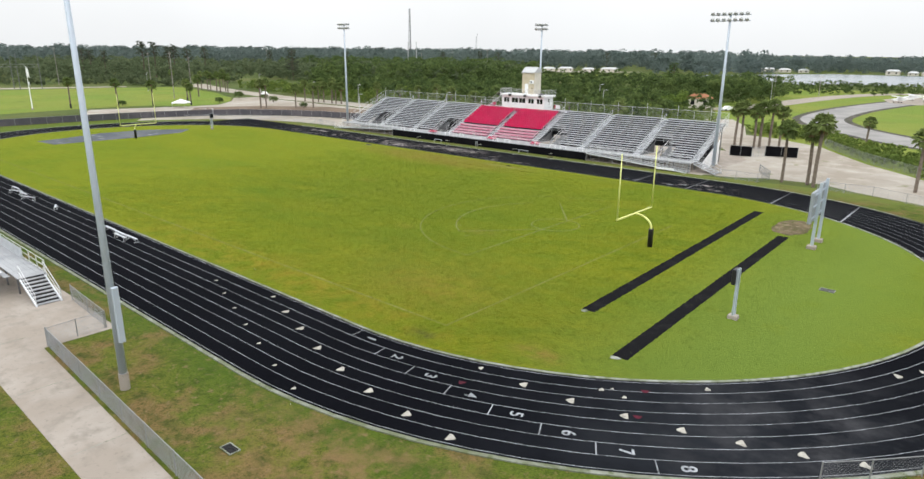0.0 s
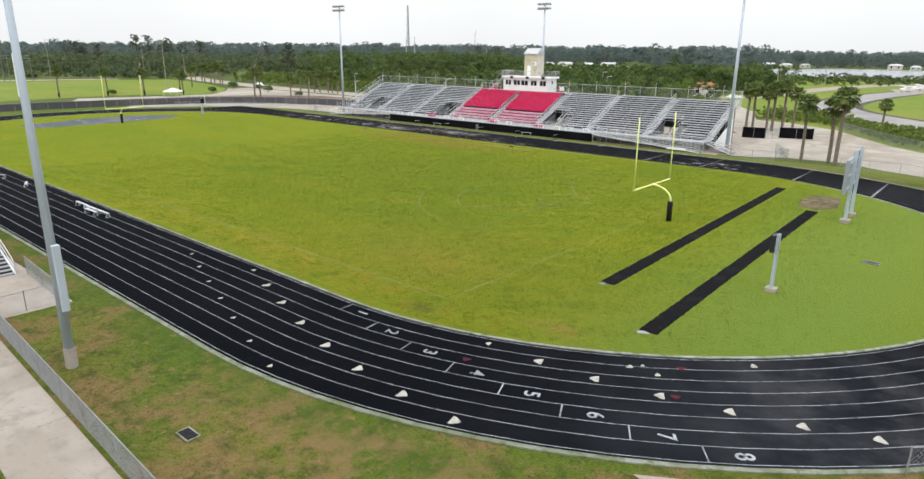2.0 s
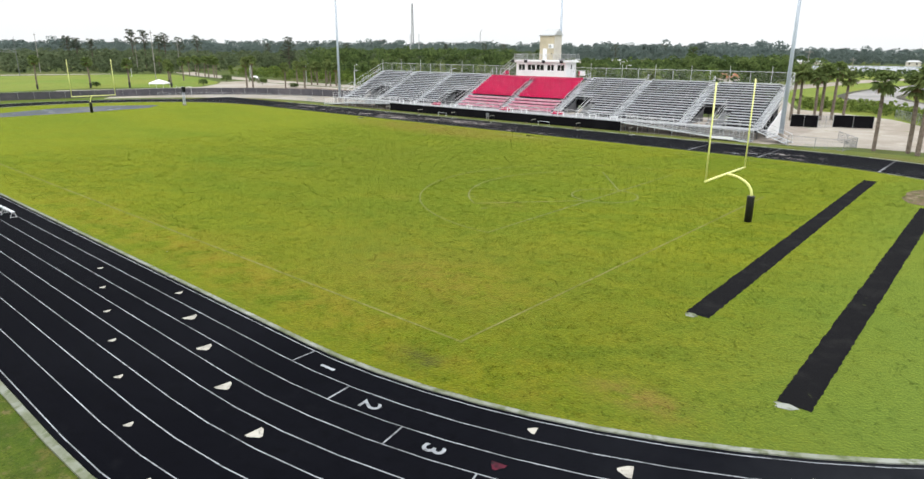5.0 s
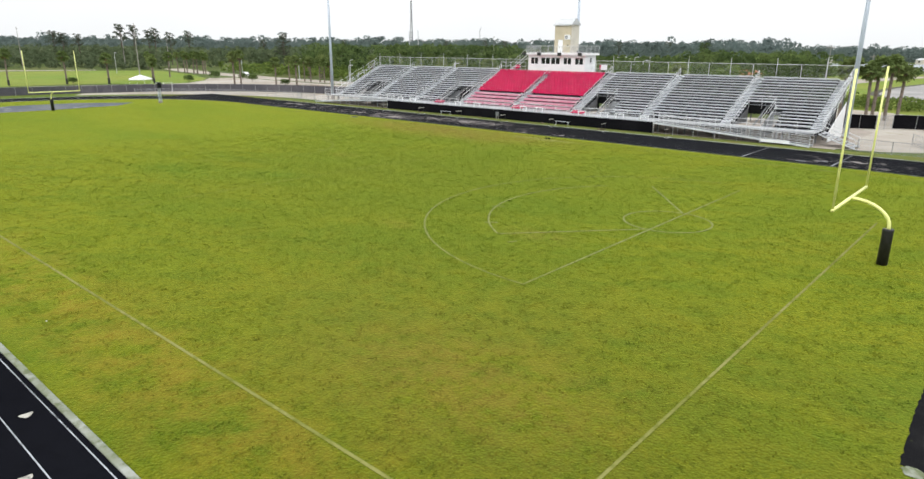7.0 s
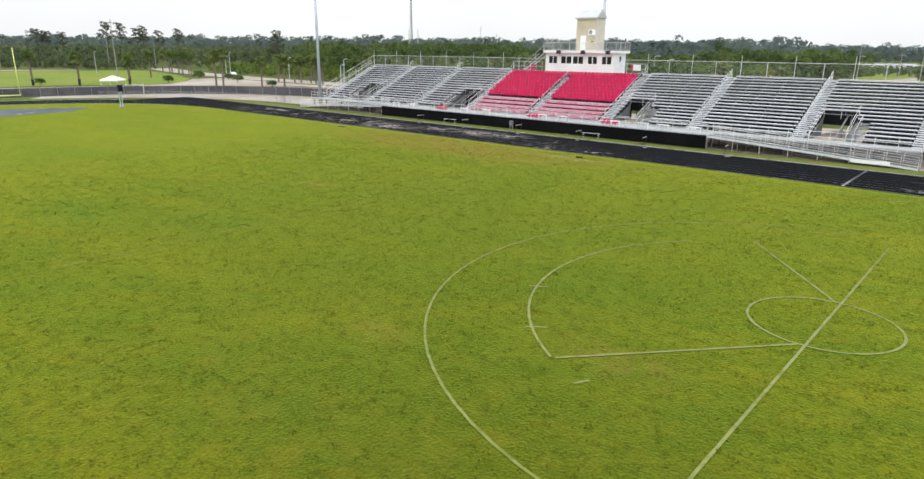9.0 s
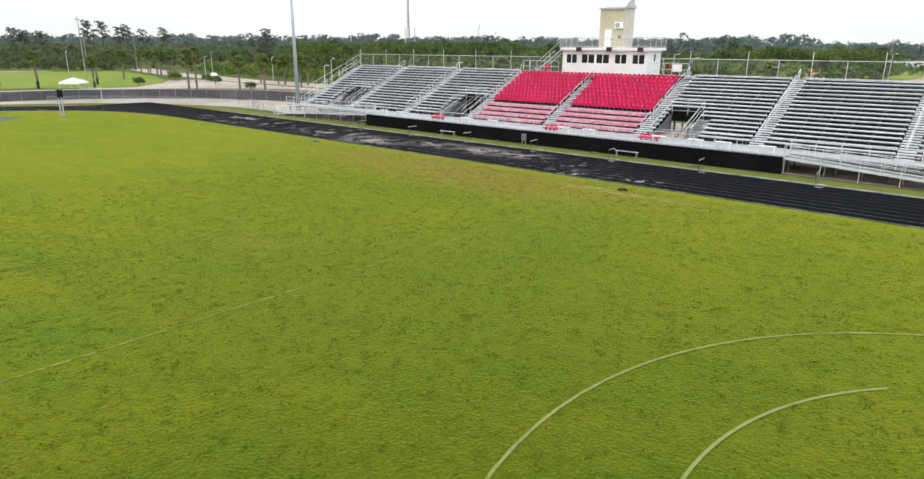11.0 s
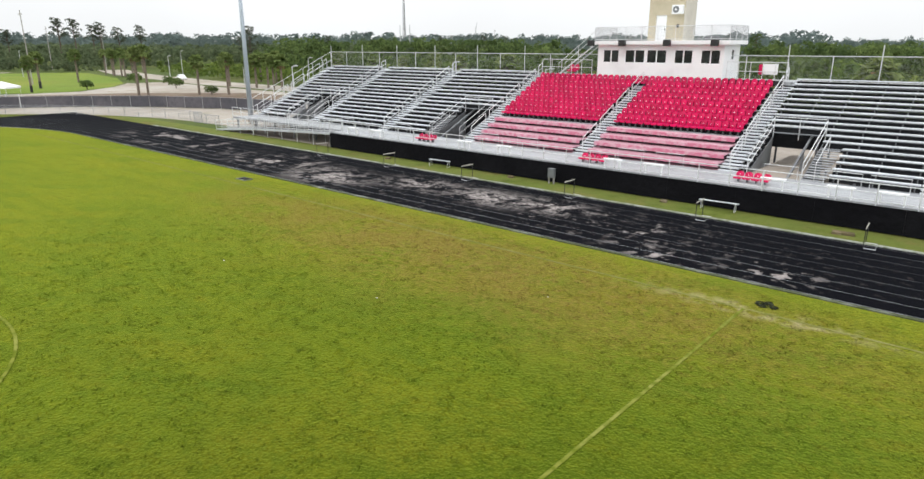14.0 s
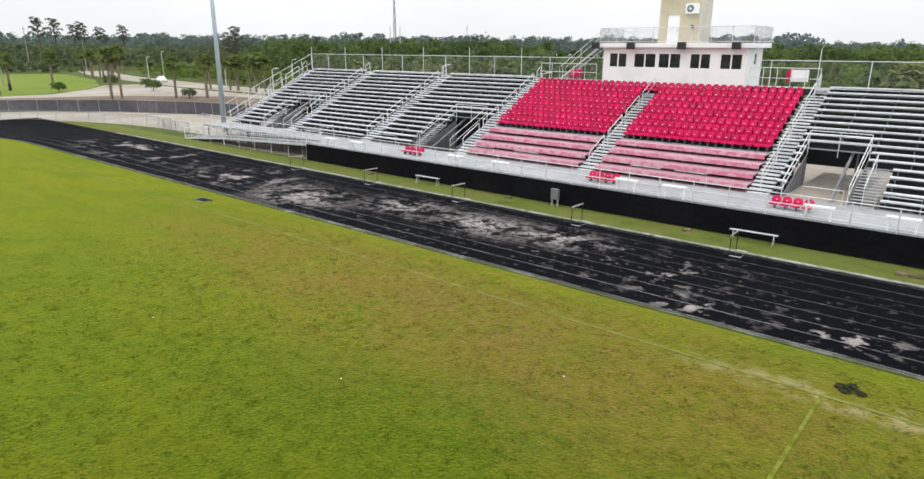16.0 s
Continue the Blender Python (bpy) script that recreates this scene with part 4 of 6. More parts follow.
# rear guard fence
def links(s, p, q, z0, z1, step, r):
    """Diagonal wires of a chain-link panel between two posts."""
    p, q = Vector((p[0], p[1], 0)), Vector((q[0], q[1], 0))
    n = (q - p).length
    u = (q - p) / n
    h = z1 - z0
    side = Vector((-u.y, u.x, 0)) * r
    k = -h
    while k < n:
        for sgn in (0, 1):
            t0, t1 = max(k, 0), min(k + h, n)
            if t1 - t0 > 0.03:
                za, zb = (z0 + t0 - k, z0 + t1 - k)
                if sgn:
                    za, zb = z0 + z1 - za, z0 + z1 - zb
                a, b = p + u * t0 + Vector((0, 0, za)), p + u * t1 + Vector((0, 0, zb))
                d = Vector((0, 0, r))
                s.add([a - d - side, a + d, a - d + side, b - d - side, b + d, b - d + side], [(0, 1, 4, 3), (1, 2, 5, 4), (2, 0, 3, 5)])
        k += step


YB = 56.3
TOPZ = DECK + RISE * 16
n = 29
for k in range(n + 1):
    x = SX[0] + (SX[8] - SX[0]) * k / n
    tall = 2.75 if k % 2 == 0 else 2.0
    part("rear_post", Shape().tube([(x, YB, TOPZ - 0.6), (x, YB, TOPZ + tall)], 0.03, 6), RAIL, stand)
s = Shape()
for z in (1.98, 0.25):
    s.tube([(SX[0], YB, TOPZ + z), (SX[8], YB, TOPZ + z)], 0.024, 6)
part("rear_rail", s, RAIL, stand)
s = Shape()
links(s, (SX[0], YB), (SX[8], YB), TOPZ + 0.25, TOPZ + 1.98, 0.2, 0.0035)
part("rear_mesh", s, WIRE, stand, "chain-link mesh")
for x in (SX[0] - 0.12, SX[8] + 0.12):
    s = Shape()
    for z in (1.98, 1.0, 0.2):
        s.tube([(x, Y0 - 0.2, DECK + z - 0.1), (x, YB, TOPZ + z)], 0.026, 6)
    for k in range(9):
        y = Y0 - 0.2 + (YB - Y0 + 0.2) * k / 8
        z = DECK + 0.434 * (y - Y0)
        s.tube([(x, y, z - 0.4), (x, y, z + 1.9)], 0.026, 6)
    part("side_rail", s, RAIL, stand)
part("rear_walk", Shape().soft_box(SX[0], SX[8], 55.6, 56.2, TOPZ - 0.1, TOPZ - 0.04, 0.01), ALUDECK, stand)
part("end_sheet", Shape().add([(43.65, 45.4, 0.2), (43.65, 51.9, 0.2), (43.65, 51.9, 4.2), (43.65, 45.4, 1.3), (43.7, 45.4, 0.2), (43.7, 51.9, 0.2), (43.7, 51.9, 4.2), (43.7, 45.4, 1.3)],
                         [(0, 1, 2, 3), (7, 6, 5, 4), (0, 4, 5, 1), (1, 5, 6, 2), (2, 6, 7, 3), (3, 7, 4, 0)]), WHITEWALL, stand, "white corrugated end sheet")

# ramps at both ends of the walkway and the end stairs
def ramp(name, x0, z0, x1, z1, y0, y1, label):
    r = thing(name, label, "ramp")
    dx = abs(x1 - x0)
    s = Shape()
    s.add([(x0, y0, z0 - 0.1), (x1, y0, z1 - 0.1), (x1, y1, z1 - 0.1), (x0, y1, z0 - 0.1), (x0, y0, z0), (x1, y0, z1), (x1, y1, z1), (x0, y1, z0)],
          [(0, 1, 2, 3), (7, 6, 5, 4), (0, 4, 5, 1), (1, 5, 6, 2), (2, 6, 7, 3), (3, 7, 4, 0)])
    part("ramp_deck", s, STEELDARK, r)
    for y in (y0, y1):
        part("stringer", Shape().add([(x0, y - 0.02, z0 - 0.14), (x1, y - 0.02, z1 - 0.14), (x1, y - 0.02, z1 + 0.05), (x0, y - 0.02, z0 + 0.05), (x0, y + 0.02, z0 - 0.14), (x1, y + 0.02, z1 - 0.14), (x1, y + 0.02, z1 + 0.05), (x0, y + 0.02, z0 + 0.05)],
                                [(0, 1, 2, 3), (7, 6, 5, 4), (0, 4, 5, 1), (1, 5, 6, 2), (2, 6, 7, 3), (3, 7, 4, 0)]), ALU, r)
        n = int(dx / 1.2)
        for k in range(n + 1):
            t = k / n
            x, z = x0 + (x1 - x0) * t, z0 + (z1 - z0) * t
            part("post", Shape().tube([(x, y, 0.02 if k % 2 == 0 else z - 0.2), (x, y, z + 0.98)], 0.026, 6), RAIL, r)
        s = Shape()
        for h in (0.98, 0.55, 0.22):
            s.tube([(x0, y, z0 + h), (x1, y, z1 + h)], 0.024, 6)
        part("rail", s, RAIL, r)
    return r


ramp("access_ramp", 25.3, 1.32, 43.1, 0.16, 40.7, 42.1, "long aluminium wheelchair ramp with tube rails beside the stand")
ramp("access_ramp", -23.3, 1.32, -36.0, 0.72, 40.7, 42.1, "long aluminium wheelchair ramp with tube rails beside the stand")
ramp("access_ramp", -36.1, 0.72, -43.5, 0.1, 40.7, 42.1, "short aluminium ramp flight reaching the ground")
part_panel = thing("white_notice_panel", "plain white panel lying on the ramp rail", "panel", pose(39.6, 40.66, 0.2))
part("sheet", Shape().soft_box(-1.5, 1.5, -0.04, 0.0, 0, 0.32, 0.01), WHITEWALL, part_panel)
st = thing("end_stairs", "open aluminium stairs with tube rails at the stand's end", "stairs")
for i in range(7):
    part("tread", Shape().soft_box(43.5 + 0.5 * i, 44.0 + 0.5 * i, 42.4, 44.6, DECK - 0.185 * i - 0.05, DECK - 0.185 * i, 0.01), ALUDECK, st)
for y in (42.35, 44.65):
    part("stringer", Shape().tube([(43.4, y, DECK - 0.05), (47.1, y, 0.05)], 0.07, 4), ALU, st)
    part("handrail", Shape().tube([(43.4, y, DECK), (43.4, y, DECK + 1.0), (47.0, y, 1.05), (47.0, y, 0.0)], 0.028, 6).tube([(43.4, y, DECK + 0.5), (47.0, y, 0.55)], 0.024, 6), RAIL, st)

# ---- press box and lift tower ----
pb = thing("press_box", "white press box with dark paired windows and a railed flat roof", "press box", pose(1.45, -2.27, 0.05))
PX0, PX1, PY0, PY1, PZ0, PZ1 = -5.57, 5.1, 57.0, 60.3, 6.45, 9.0
WIN = [(-5.07, -3.62), (-3.05, -1.31), (-1.13, 0.55), (1.21, 2.68), (3.33, 4.82)]
WZ0, WZ1 = 7.55, 8.6
s = Shape()
s.box(PX0, PX1, PY0, PY0 + 0.15, PZ0, WZ0).box(PX0, PX1, PY0, PY0 + 0.15, WZ1, PZ1)
edges = [PX0] + [e for w in WIN for e in w] + [PX1]
for k in range(0, len(edges), 2):
    s.box(edges[k], edges[k + 1], PY0, PY0 + 0.15, WZ0, WZ1)
part("front_wall", s, WHITEWALL, pb)
part("side_wall", Shape().box(PX0, PX0 + 0.15, PY0 + 0.15, PY1, PZ0, PZ1), WHITEWALL, pb)
part("side_wall", Shape().box(PX1 - 0.15, PX1, PY0 + 0.15, 58.6, PZ0, PZ1).box(PX1 - 0.15, PX1, 59.1, PY1, PZ0, PZ1).box(PX1 - 0.15, PX1, 58.6, 59.1, PZ0, 7.9).box(PX1 - 0.15, PX1, 58.6, 59.1, 8.6, PZ1), WHITEWALL, pb)
part("side_window", Shape().box(PX1 - 0.09, PX1 - 0.06, 58.6, 59.1, 7.9, 8.6), GLASSDARK, pb)
part("rear_wall", Shape().box(PX0 + 0.15, PX1 - 0.15, PY1 - 0.15, PY1, PZ0, PZ1), WHITEWALL, pb)
part("floor", Shape().box(PX0 + 0.15, PX1 - 0.15, PY0 + 0.15, PY1 - 0.15, PZ0, PZ0 + 0.1), DARKSHADE, pb)
for a, b in WIN:
    w = part("window", Shape().box(a, b, PY0 + 0.03, PY0 + 0.09, WZ0, WZ0 + 0.05).box(a, b, PY0 + 0.03, PY0 + 0.09, WZ1 - 0.05, WZ1).box(a, a + 0.05, PY0 + 0.03, PY0 + 0.09, WZ0 + 0.05, WZ1 - 0.05)
             .box(b - 0.05, b, PY0 + 0.03, PY0 + 0.09, WZ0 + 0.05, WZ1 - 0.05).box((a + b) / 2 - 0.05, (a + b) / 2 + 0.05, PY0 + 0.03, PY0 + 0.09, WZ0 + 0.05, WZ1 - 0.05), WHITEWALL, pb)
    for c, d in ((a + 0.05, (a + b) / 2 - 0.05), ((a + b) / 2 + 0.05, b - 0.05)):
        part("pane", Shape().box(c, d, PY0 + 0.05, PY0 + 0.07, WZ0 + 0.05, WZ1 - 0.05), GLASSDARK, w)
part("roof_slab", Shape().soft_box(PX0 - 0.25, PX1 + 0.45, PY0 - 0.35, PY1 + 0.3, PZ1, PZ1 + 0.3, 0.02), WHITEWALL, pb)
rx0, rx1, ry0, ry1 = PX0 - 0.2, PX1 + 0.4, PY0 - 0.3, PY1 + 0.2
posts = [(rx0 + (rx1 - rx0) * k / 8, ry0) for k in range(9)] + [(rx1, ry0 + (ry1 - ry0) * k / 3) for k in (1, 2, 3)] + [(rx0, ry0 + (ry1 - ry0) * k / 3) for k in (1, 2, 3)]
for x, y in posts:
    part("roof_post", Shape().tube([(x, y, PZ1 + 0.3), (x, y, PZ1 + 1.38)], 0.026, 6), RAIL, pb)
s = Shape()
for z in (1.38, 0.4):
    s.tube([(rx0, ry1, PZ1 + z), (rx0, ry0, PZ1 + z), (rx1, ry0, PZ1 + z), (rx1, ry1, PZ1 + z)], 0.022, 6)
part("roof_rail", s, RAIL, pb)
s = Shape()
links(s, (rx0, ry0), (rx1, ry0), PZ1 + 0.4, PZ1 + 1.36, 0.12, 0.005)
links(s, (rx1, ry0), (rx1, ry1), PZ1 + 0.4, PZ1 + 1.36, 0.12, 0.005)
links(s, (rx0, ry0), (rx0, ry1), PZ1 + 0.4, PZ1 + 1.36, 0.12, 0.005)
part("roof_mesh", s, WIRE, pb, "chain-link infill")
for x in (-6.0, -3.1, 0.75, 4.5):
    part("loudspeaker", Shape().soft_box(x - 0.26, x + 0.26, PY0 - 0.75, PY0 - 0.36, PZ1 - 0.12, PZ1 + 0.36, 0.03), BLACK, pb, "black loudspeaker cabinet")
part("roof_equipment", Shape().soft_box(3.2, 4.2, 57.6, 58.2, PZ1 + 0.3, PZ1 + 0.62, 0.05), STEELDARK, pb)
part("platform", Shape().box(-11.4, 10.0, 56.95, 60.4, 6.2, 6.42), ALUDECK, pb)
part("kick_panel", Shape().box(-10.9, -5.98, 56.85, 56.9, 6.1, 6.5), BLACK, pb)
part("kick_panel", Shape().box(5.25, 9.5, 56.85, 56.9, 6.1, 6.5), BLACK, pb)
for x in (-10.8, -7.5, -4.0, 0.0, 4.0, 7.5):
    part("platform_post", Shape().box(x - 0.09, x + 0.09, 60.0, 60.18, -0.05, 6.2), STEELDARK, pb)
for xa, xb in ((-11.2, -6.1), (5.4, 9.7)):
    n = 5
    for k in range(n + 1):
        x = xa + (xb - xa) * k / n
        part("platform_rail_post", Shape().tube([(x, 57.0, 6.42), (x, 57.0, 7.75)], 0.026, 6), RAIL, pb)
    part("platform_rail", Shape().tube([(xa, 57.0, 7.75), (xb, 57.0, 7.75)], 0.024, 6).tube([(xa, 57.0, 7.1), (xb, 57.0, 7.1)], 0.022, 6).tube([(xa, 57.0, 6.55), (xb, 57.0, 6.55)], 0.022, 6), RAIL, pb)
part("notice_board", Shape().box(8.0, 9.0, 57.05, 57.09, 6.9, 7.65), WHITEWALL, pb, "white board on the rail")
part("notice_edge", Shape().box(7.7, 7.97, 57.05, 57.09, 6.9, 7.6), REDSEAT, pb)
for k in range(2):
    copy_thing(chair, pose(-7.15 + 0.5 * k, 55.15, 6.47))
stair = thing("roof_stairs", "steel stairs climbing to the press box roof", "stairs", pose(1.45, -2.27, 0.05))
for i in range(12):
    part("tread", Shape().box(-10.2 + 0.3 * i, -9.92 + 0.3 * i, 58.4, 59.3, 6.55 + 0.225 * i, 6.59 + 0.225 * i), ALUDECK, stair)
for y in (58.35, 59.35):
    part("stringer", Shape().tube([(-10.3, y, 6.42), (-6.4, y, 9.2)], 0.06, 4), RAIL, stair)
    part("handrail", Shape().tube([(-10.3, y, 6.42), (-10.3, y, 7.4), (-6.6, y, 10.2), (-6.3, y, 10.35)], 0.026, 6), RAIL, stair)

tw = thing("lift_tower", "beige stucco lift tower with a pale gabled metal roof", "tower", pose(0.45, -1.6, 0.0))
UX0, UX1, UY0, UY1, UZ = -1.65, 1.4, 59.4, 61.9, 13.7
# the door leads onto the press box roof
s = Shape().box(UX0, -1.0, UY0, UY0 + 0.2, 0.0, UZ).box(-0.05, UX1, UY0, UY0 + 0.2, 0.0, UZ).box(-1.0, -0.05, UY0, UY0 + 0.2, 0.0, 9.32).box(-1.0, -0.05, UY0, UY0 + 0.2, 11.4, UZ)
part("front_wall", s, BEIGE, tw)
part("side_wall", Shape().box(UX1 - 0.2, UX1, UY0 + 0.2, UY1, 0.0, UZ), BEIGESIDE, tw)
part("side_wall", Shape().box(UX0, UX0 + 0.2, UY0 + 0.2, UY1, 0.0, UZ), BEIGE, tw)
part("rear_wall", Shape().box(UX0 + 0.2, UX1 - 0.2, UY1 - 0.2, UY1, 0.0, UZ), BEIGE, tw)
dr = part("door", Shape().soft_box(-1.0, -0.05, UY0 + 0.06, UY0 + 0.12, 9.32, 11.4, 0.01), WHITEWALL, tw, "white steel door")
part("handle", Shape().box(-0.2, -0.14, UY0 + 0.0, UY0 + 0.06, 10.2, 10.35), STEELDARK, dr)
ac = part("air_conditioner", Shape().soft_box(0.45, 1.4, UY0 - 0.36, UY0 - 0.02, 11.45, 12.15, 0.04), WHITEWALL, tw, "white wall-mounted air conditioner")
part("fan_grille", Shape().tube([(0.83, UY0 - 0.385, 11.8), (0.83, UY0 - 0.355, 11.8)], 0.26, 20), STEELDARK, ac)
part("fan_hub", Shape().tube([(0.83, UY0 - 0.40, 11.8), (0.83, UY0 - 0.385, 11.8)], 0.09, 12), WHITEWALL, ac)
part("pipe", Shape().tube([(1.5, UY0 - 0.05, 11.9), (1.5, UY0 - 0.05, 9.5)], 0.04, 6), BEIGESIDE, tw)
part("wall_lamp", Shape().soft_box(0.9, 1.08, UY0 - 0.2, UY0 - 0.02, 10.4, 10.65, 0.03), BLACK, tw)
s = Shape()
ym = (UY0 + UY1) / 2
xm = (UX0 + UX1) / 2
o = 0.18
s.add([(UX0 - o, UY0 - o, UZ), (UX1 + o, UY0 - o, UZ), (UX1 + o, UY1 + o, UZ), (UX0 - o, UY1 + o, UZ), (UX0 - o, ym, UZ + 1.1), (UX1 + o, ym, UZ + 1.1)],
      [(3, 2, 1, 0), (0, 1, 5, 4), (2, 3, 4, 5), (1, 2, 5), (3, 0, 4)])
part("roof", s, ROOFMETAL, tw)
part("fascia", Shape().box(UX0 - o, UX1 + o, UY0 - o - 0.03, UY0 - o, UZ - 0.12, UZ + 0.06), ROOFMETAL, tw)

# ---- floodlight poles ----
def flood_pole(x, y, h, arm, turn, label, rows=2, lamps=7, panel=False, r0=0.29):
    p = thing("floodlight_pole", label, "floodlight", pose(x, y, 0, 0, 0, turn), "floodlight poles")
    part("shaft", Shape().tube([(0, 0, 0.9), (0, 0, h * 0.5), (0, 0, h)], r0, 12, r0 * 0.5), POLE, p, smooth=True)
    part("base", Shape().tube([(0, 0, 0), (0, 0, 0.98)], r0 * 1.2, 12), CONCRETE, p, "concrete pole base")
    for r in range(rows):
        z = h - 0.3 - 0.85 * r
        c = part("crossarm", Shape().box(-arm / 2, arm / 2, -0.06, 0.06, z - 0.06, z + 0.06), POLE, p)
        for k in range(lamps):
            xx = -arm / 2 + arm * (k + 0.5) / lamps
            part("lamp", Shape().tube([(xx, 0.05, z + 0.34), (xx, -0.12, z + 0.30), (xx, -0.42, z + 0.12)], 0.13, 10, 0.30), LAMPGREY, c, smooth=True)
    if panel:
        bx = part("control_box", Shape().soft_box(-0.66, -0.44, -0.16, 0.16, 3.0, 6.1, 0.03), POLE, p, "tall pale equipment box")
        part("mount", Shape().box(-0.44, -0.18, -0.05, 0.05, 3.4, 5.8), STEELDARK, p)
    return p


flood_pole(-45.3, 46.2, 23.85, 4.0, 0, "tall galvanised floodlight pole beside the grandstand")
flood_pole(1.55, 60.35, 23.4, 3.2, 0, "tall galvanised floodlight pole behind the press box", lamps=5)
flood_pole(45.4, 45.4, 23.7, 5.9, 0, "tall galvanised floodlight pole at the grandstand's end")
flood_pole(47.5, -45.1, 24.0, 6.6, 180, "tapered galvanised floodlight pole with an equipment box", panel=True, r0=0.215)


# ---- near side: visitors' stand, walk and fences ----
sheet("concrete_walk", [(-30, -49.6), (36.0, -49.5), (54, -49.7), (100, -51.4), (100, -48.7), (57.5, -47.05), (38.6, -46.35), (38.6, -42.0), (31.2, -41.9), (-30, -42.6)], 0.022, CONCRETE, "stained pale concrete walkway beside the fence", "pavement")
for k in range(9):
    x = 28 + 8 * k
    part("walk_joint", Shape().box(x, x + 0.03, -49.45, -46.5, 0.02, 0.025), KERB, bpy.data.objects["concrete_walk"])


def chain_fence(name, pts, h, label, step=0.09, r=0.004, span=3.0, screen=None, group="chain-link fences"):
    fe = thing(name, label, "fence", group=group)
    mesh = Shape()
    for p, q in zip(pts, pts[1:]):
        p, q = Vector(p), Vector(q)
        n = max(1, round((q - p).length / span))
        for k in range(n):
            a, b = p.lerp(q, k / n), p.lerp(q, (k + 1) / n)
            part("post", Shape().tube([(a.x, a.y, 0), (a.x, a.y, h + 0.05)], 0.03, 6), WIRE, fe)
            if screen:
                u = (b - a).normalized() * 0.03
                nn = Vector((-u.y, u.x))
                part("screen_panel", Shape().add([(*(a + u + nn), 0.08), (*(b - u + nn), 0.08), (*(b - u + nn), h - 0.04), (*(a + u + nn), h - 0.04),
                                                   (*(a + u + nn * 1.4), 0.08), (*(b - u + nn * 1.4), 0.08), (*(b - u + nn * 1.4), h - 0.04), (*(a + u + nn * 1.4), h - 0.04)],
                                                  [(0, 1, 2, 3), (7, 6, 5, 4), (0, 4, 5, 1), (1, 5, 6, 2), (2, 6, 7, 3), (3, 7, 4, 0)]), screen, fe)
        if not screen:
            links(mesh, p, q, 0.05, h, step, r)
        part("top_rail", Shape().tube([(p.x, p.y, h), (q.x, q.y, h)], 0.021, 6), WIRE, fe)
    q = Vector(pts[-1])
    part("post", Shape().tube([(q.x, q.y, 0), (q.x, q.y, h + 0.05)], 0.03, 6), WIRE, fe)
    if not screen:
        part("mesh", mesh, WIRE, fe, "chain-link mesh")
    return fe


chain_fence("chain_link_fence", [(38.5, -46.1), (57.0, -46.85), (78, -47.7)], 1.3, "galvanised chain-link fence along the concrete walk", step=0.075, r=0.0045)
chain_fence("chain_link_fence", [(31.2, -42.2), (38.2, -42.5)], 1.22, "short chain-link fence beside the stairs")
chain_fence("chain_link_gate", [(38.2, -42.6), (38.3, -44.3), (38.45, -46.0)], 1.22, "closed chain-link gate across the walkway", span=1.7)
chain_fence("chain_link_fence", [(78.3, -28.5), (79.9, -26.8), (81.6, -24.9), (84.6, -21.0), (89.0, -13.0)], 1.1, "low chain-link fence outside the bend", step=0.2, r=0.003)
sheet("concrete_pad", [(71.0, -35.0), (75.5, -32.2), (80.5, -27.6), (84, -30), (78, -37)], 0.024, CONCRETE, "pale concrete pad beside the outer kerb", "pavement")

vs = thing("visitor_stand", "small aluminium visitors' stand with a railed walkway", "grandstand", pose(-0.2, -0.75, 0))
VZ = 1.42
for i in range(5):
    part("deck_plank", Shape().soft_box(-14, 27.8, -43.75 + 0.37 * i, -43.75 + 0.37 * i + 0.36, VZ - 0.05, VZ, 0.006), ALUDECK, vs)
for i in range(7):
    y, z = -44.15 - 0.62 * i, VZ + 0.02 + 0.24 * i
    part("seat_plank", Shape().soft_box(-14, 26.8, y - 0.5, y - 0.24, z + 0.37, z + 0.43, 0.01), ALU, vs)
    part("foot_plank", Shape().soft_box(-14, 26.8, y - 0.2, y + 0.18, z - 0.04, z, 0.008), ALUDECK, vs)
for k in range(15):
    x = -13.5 + 2.9 * k
    for y in (-41.95, -43.6, -47.5):
        part("support_post", Shape().box(x - 0.05, x + 0.05, y - 0.05, y + 0.05, 0, VZ - 0.05 if y > -45 else VZ + 1.2), STEELDARK, vs)
for k in range(24):
    x = -14 + 41.8 * k / 23
    part("rail_post", Shape().tube([(x, -41.88, VZ - 0.2), (x, -41.88, VZ + 1.05)], 0.028, 6), RAIL, vs)
s = Shape()
for h in (1.05, 0.6, 0.15):
    s.tube([(-14, -41.88, VZ + h), (27.8, -41.88, VZ + h)], 0.024, 6)
part("guard_rail", s, RAIL, vs)
part("rail_panel", Shape().soft_box(-14, 22.5, -41.94, -41.91, VZ + 0.05, VZ + 0.9, 0.01), ALU, vs, "pale sheet panel on the rail")
part("fascia", Shape().box(-14, 27.8, -41.86, -41.83, VZ - 0.25, VZ + 0.02), ALU, vs)
for i in range(8):
    x = 27.85 + 0.38 * i
    part("stair_tread", Shape().soft_box(x, x + 0.34, -43.55, -42.05, VZ - 0.17 * (i + 1), VZ - 0.17 * (i + 1) + 0.045, 0.008), ALUDECK, vs)
    part("stair_riser", Shape().box(x - 0.02, x + 0.0, -43.55, -42.05, VZ - 0.17 * (i + 1) + 0.05, VZ - 0.17 * i - 0.01), DARKSHADE, vs)
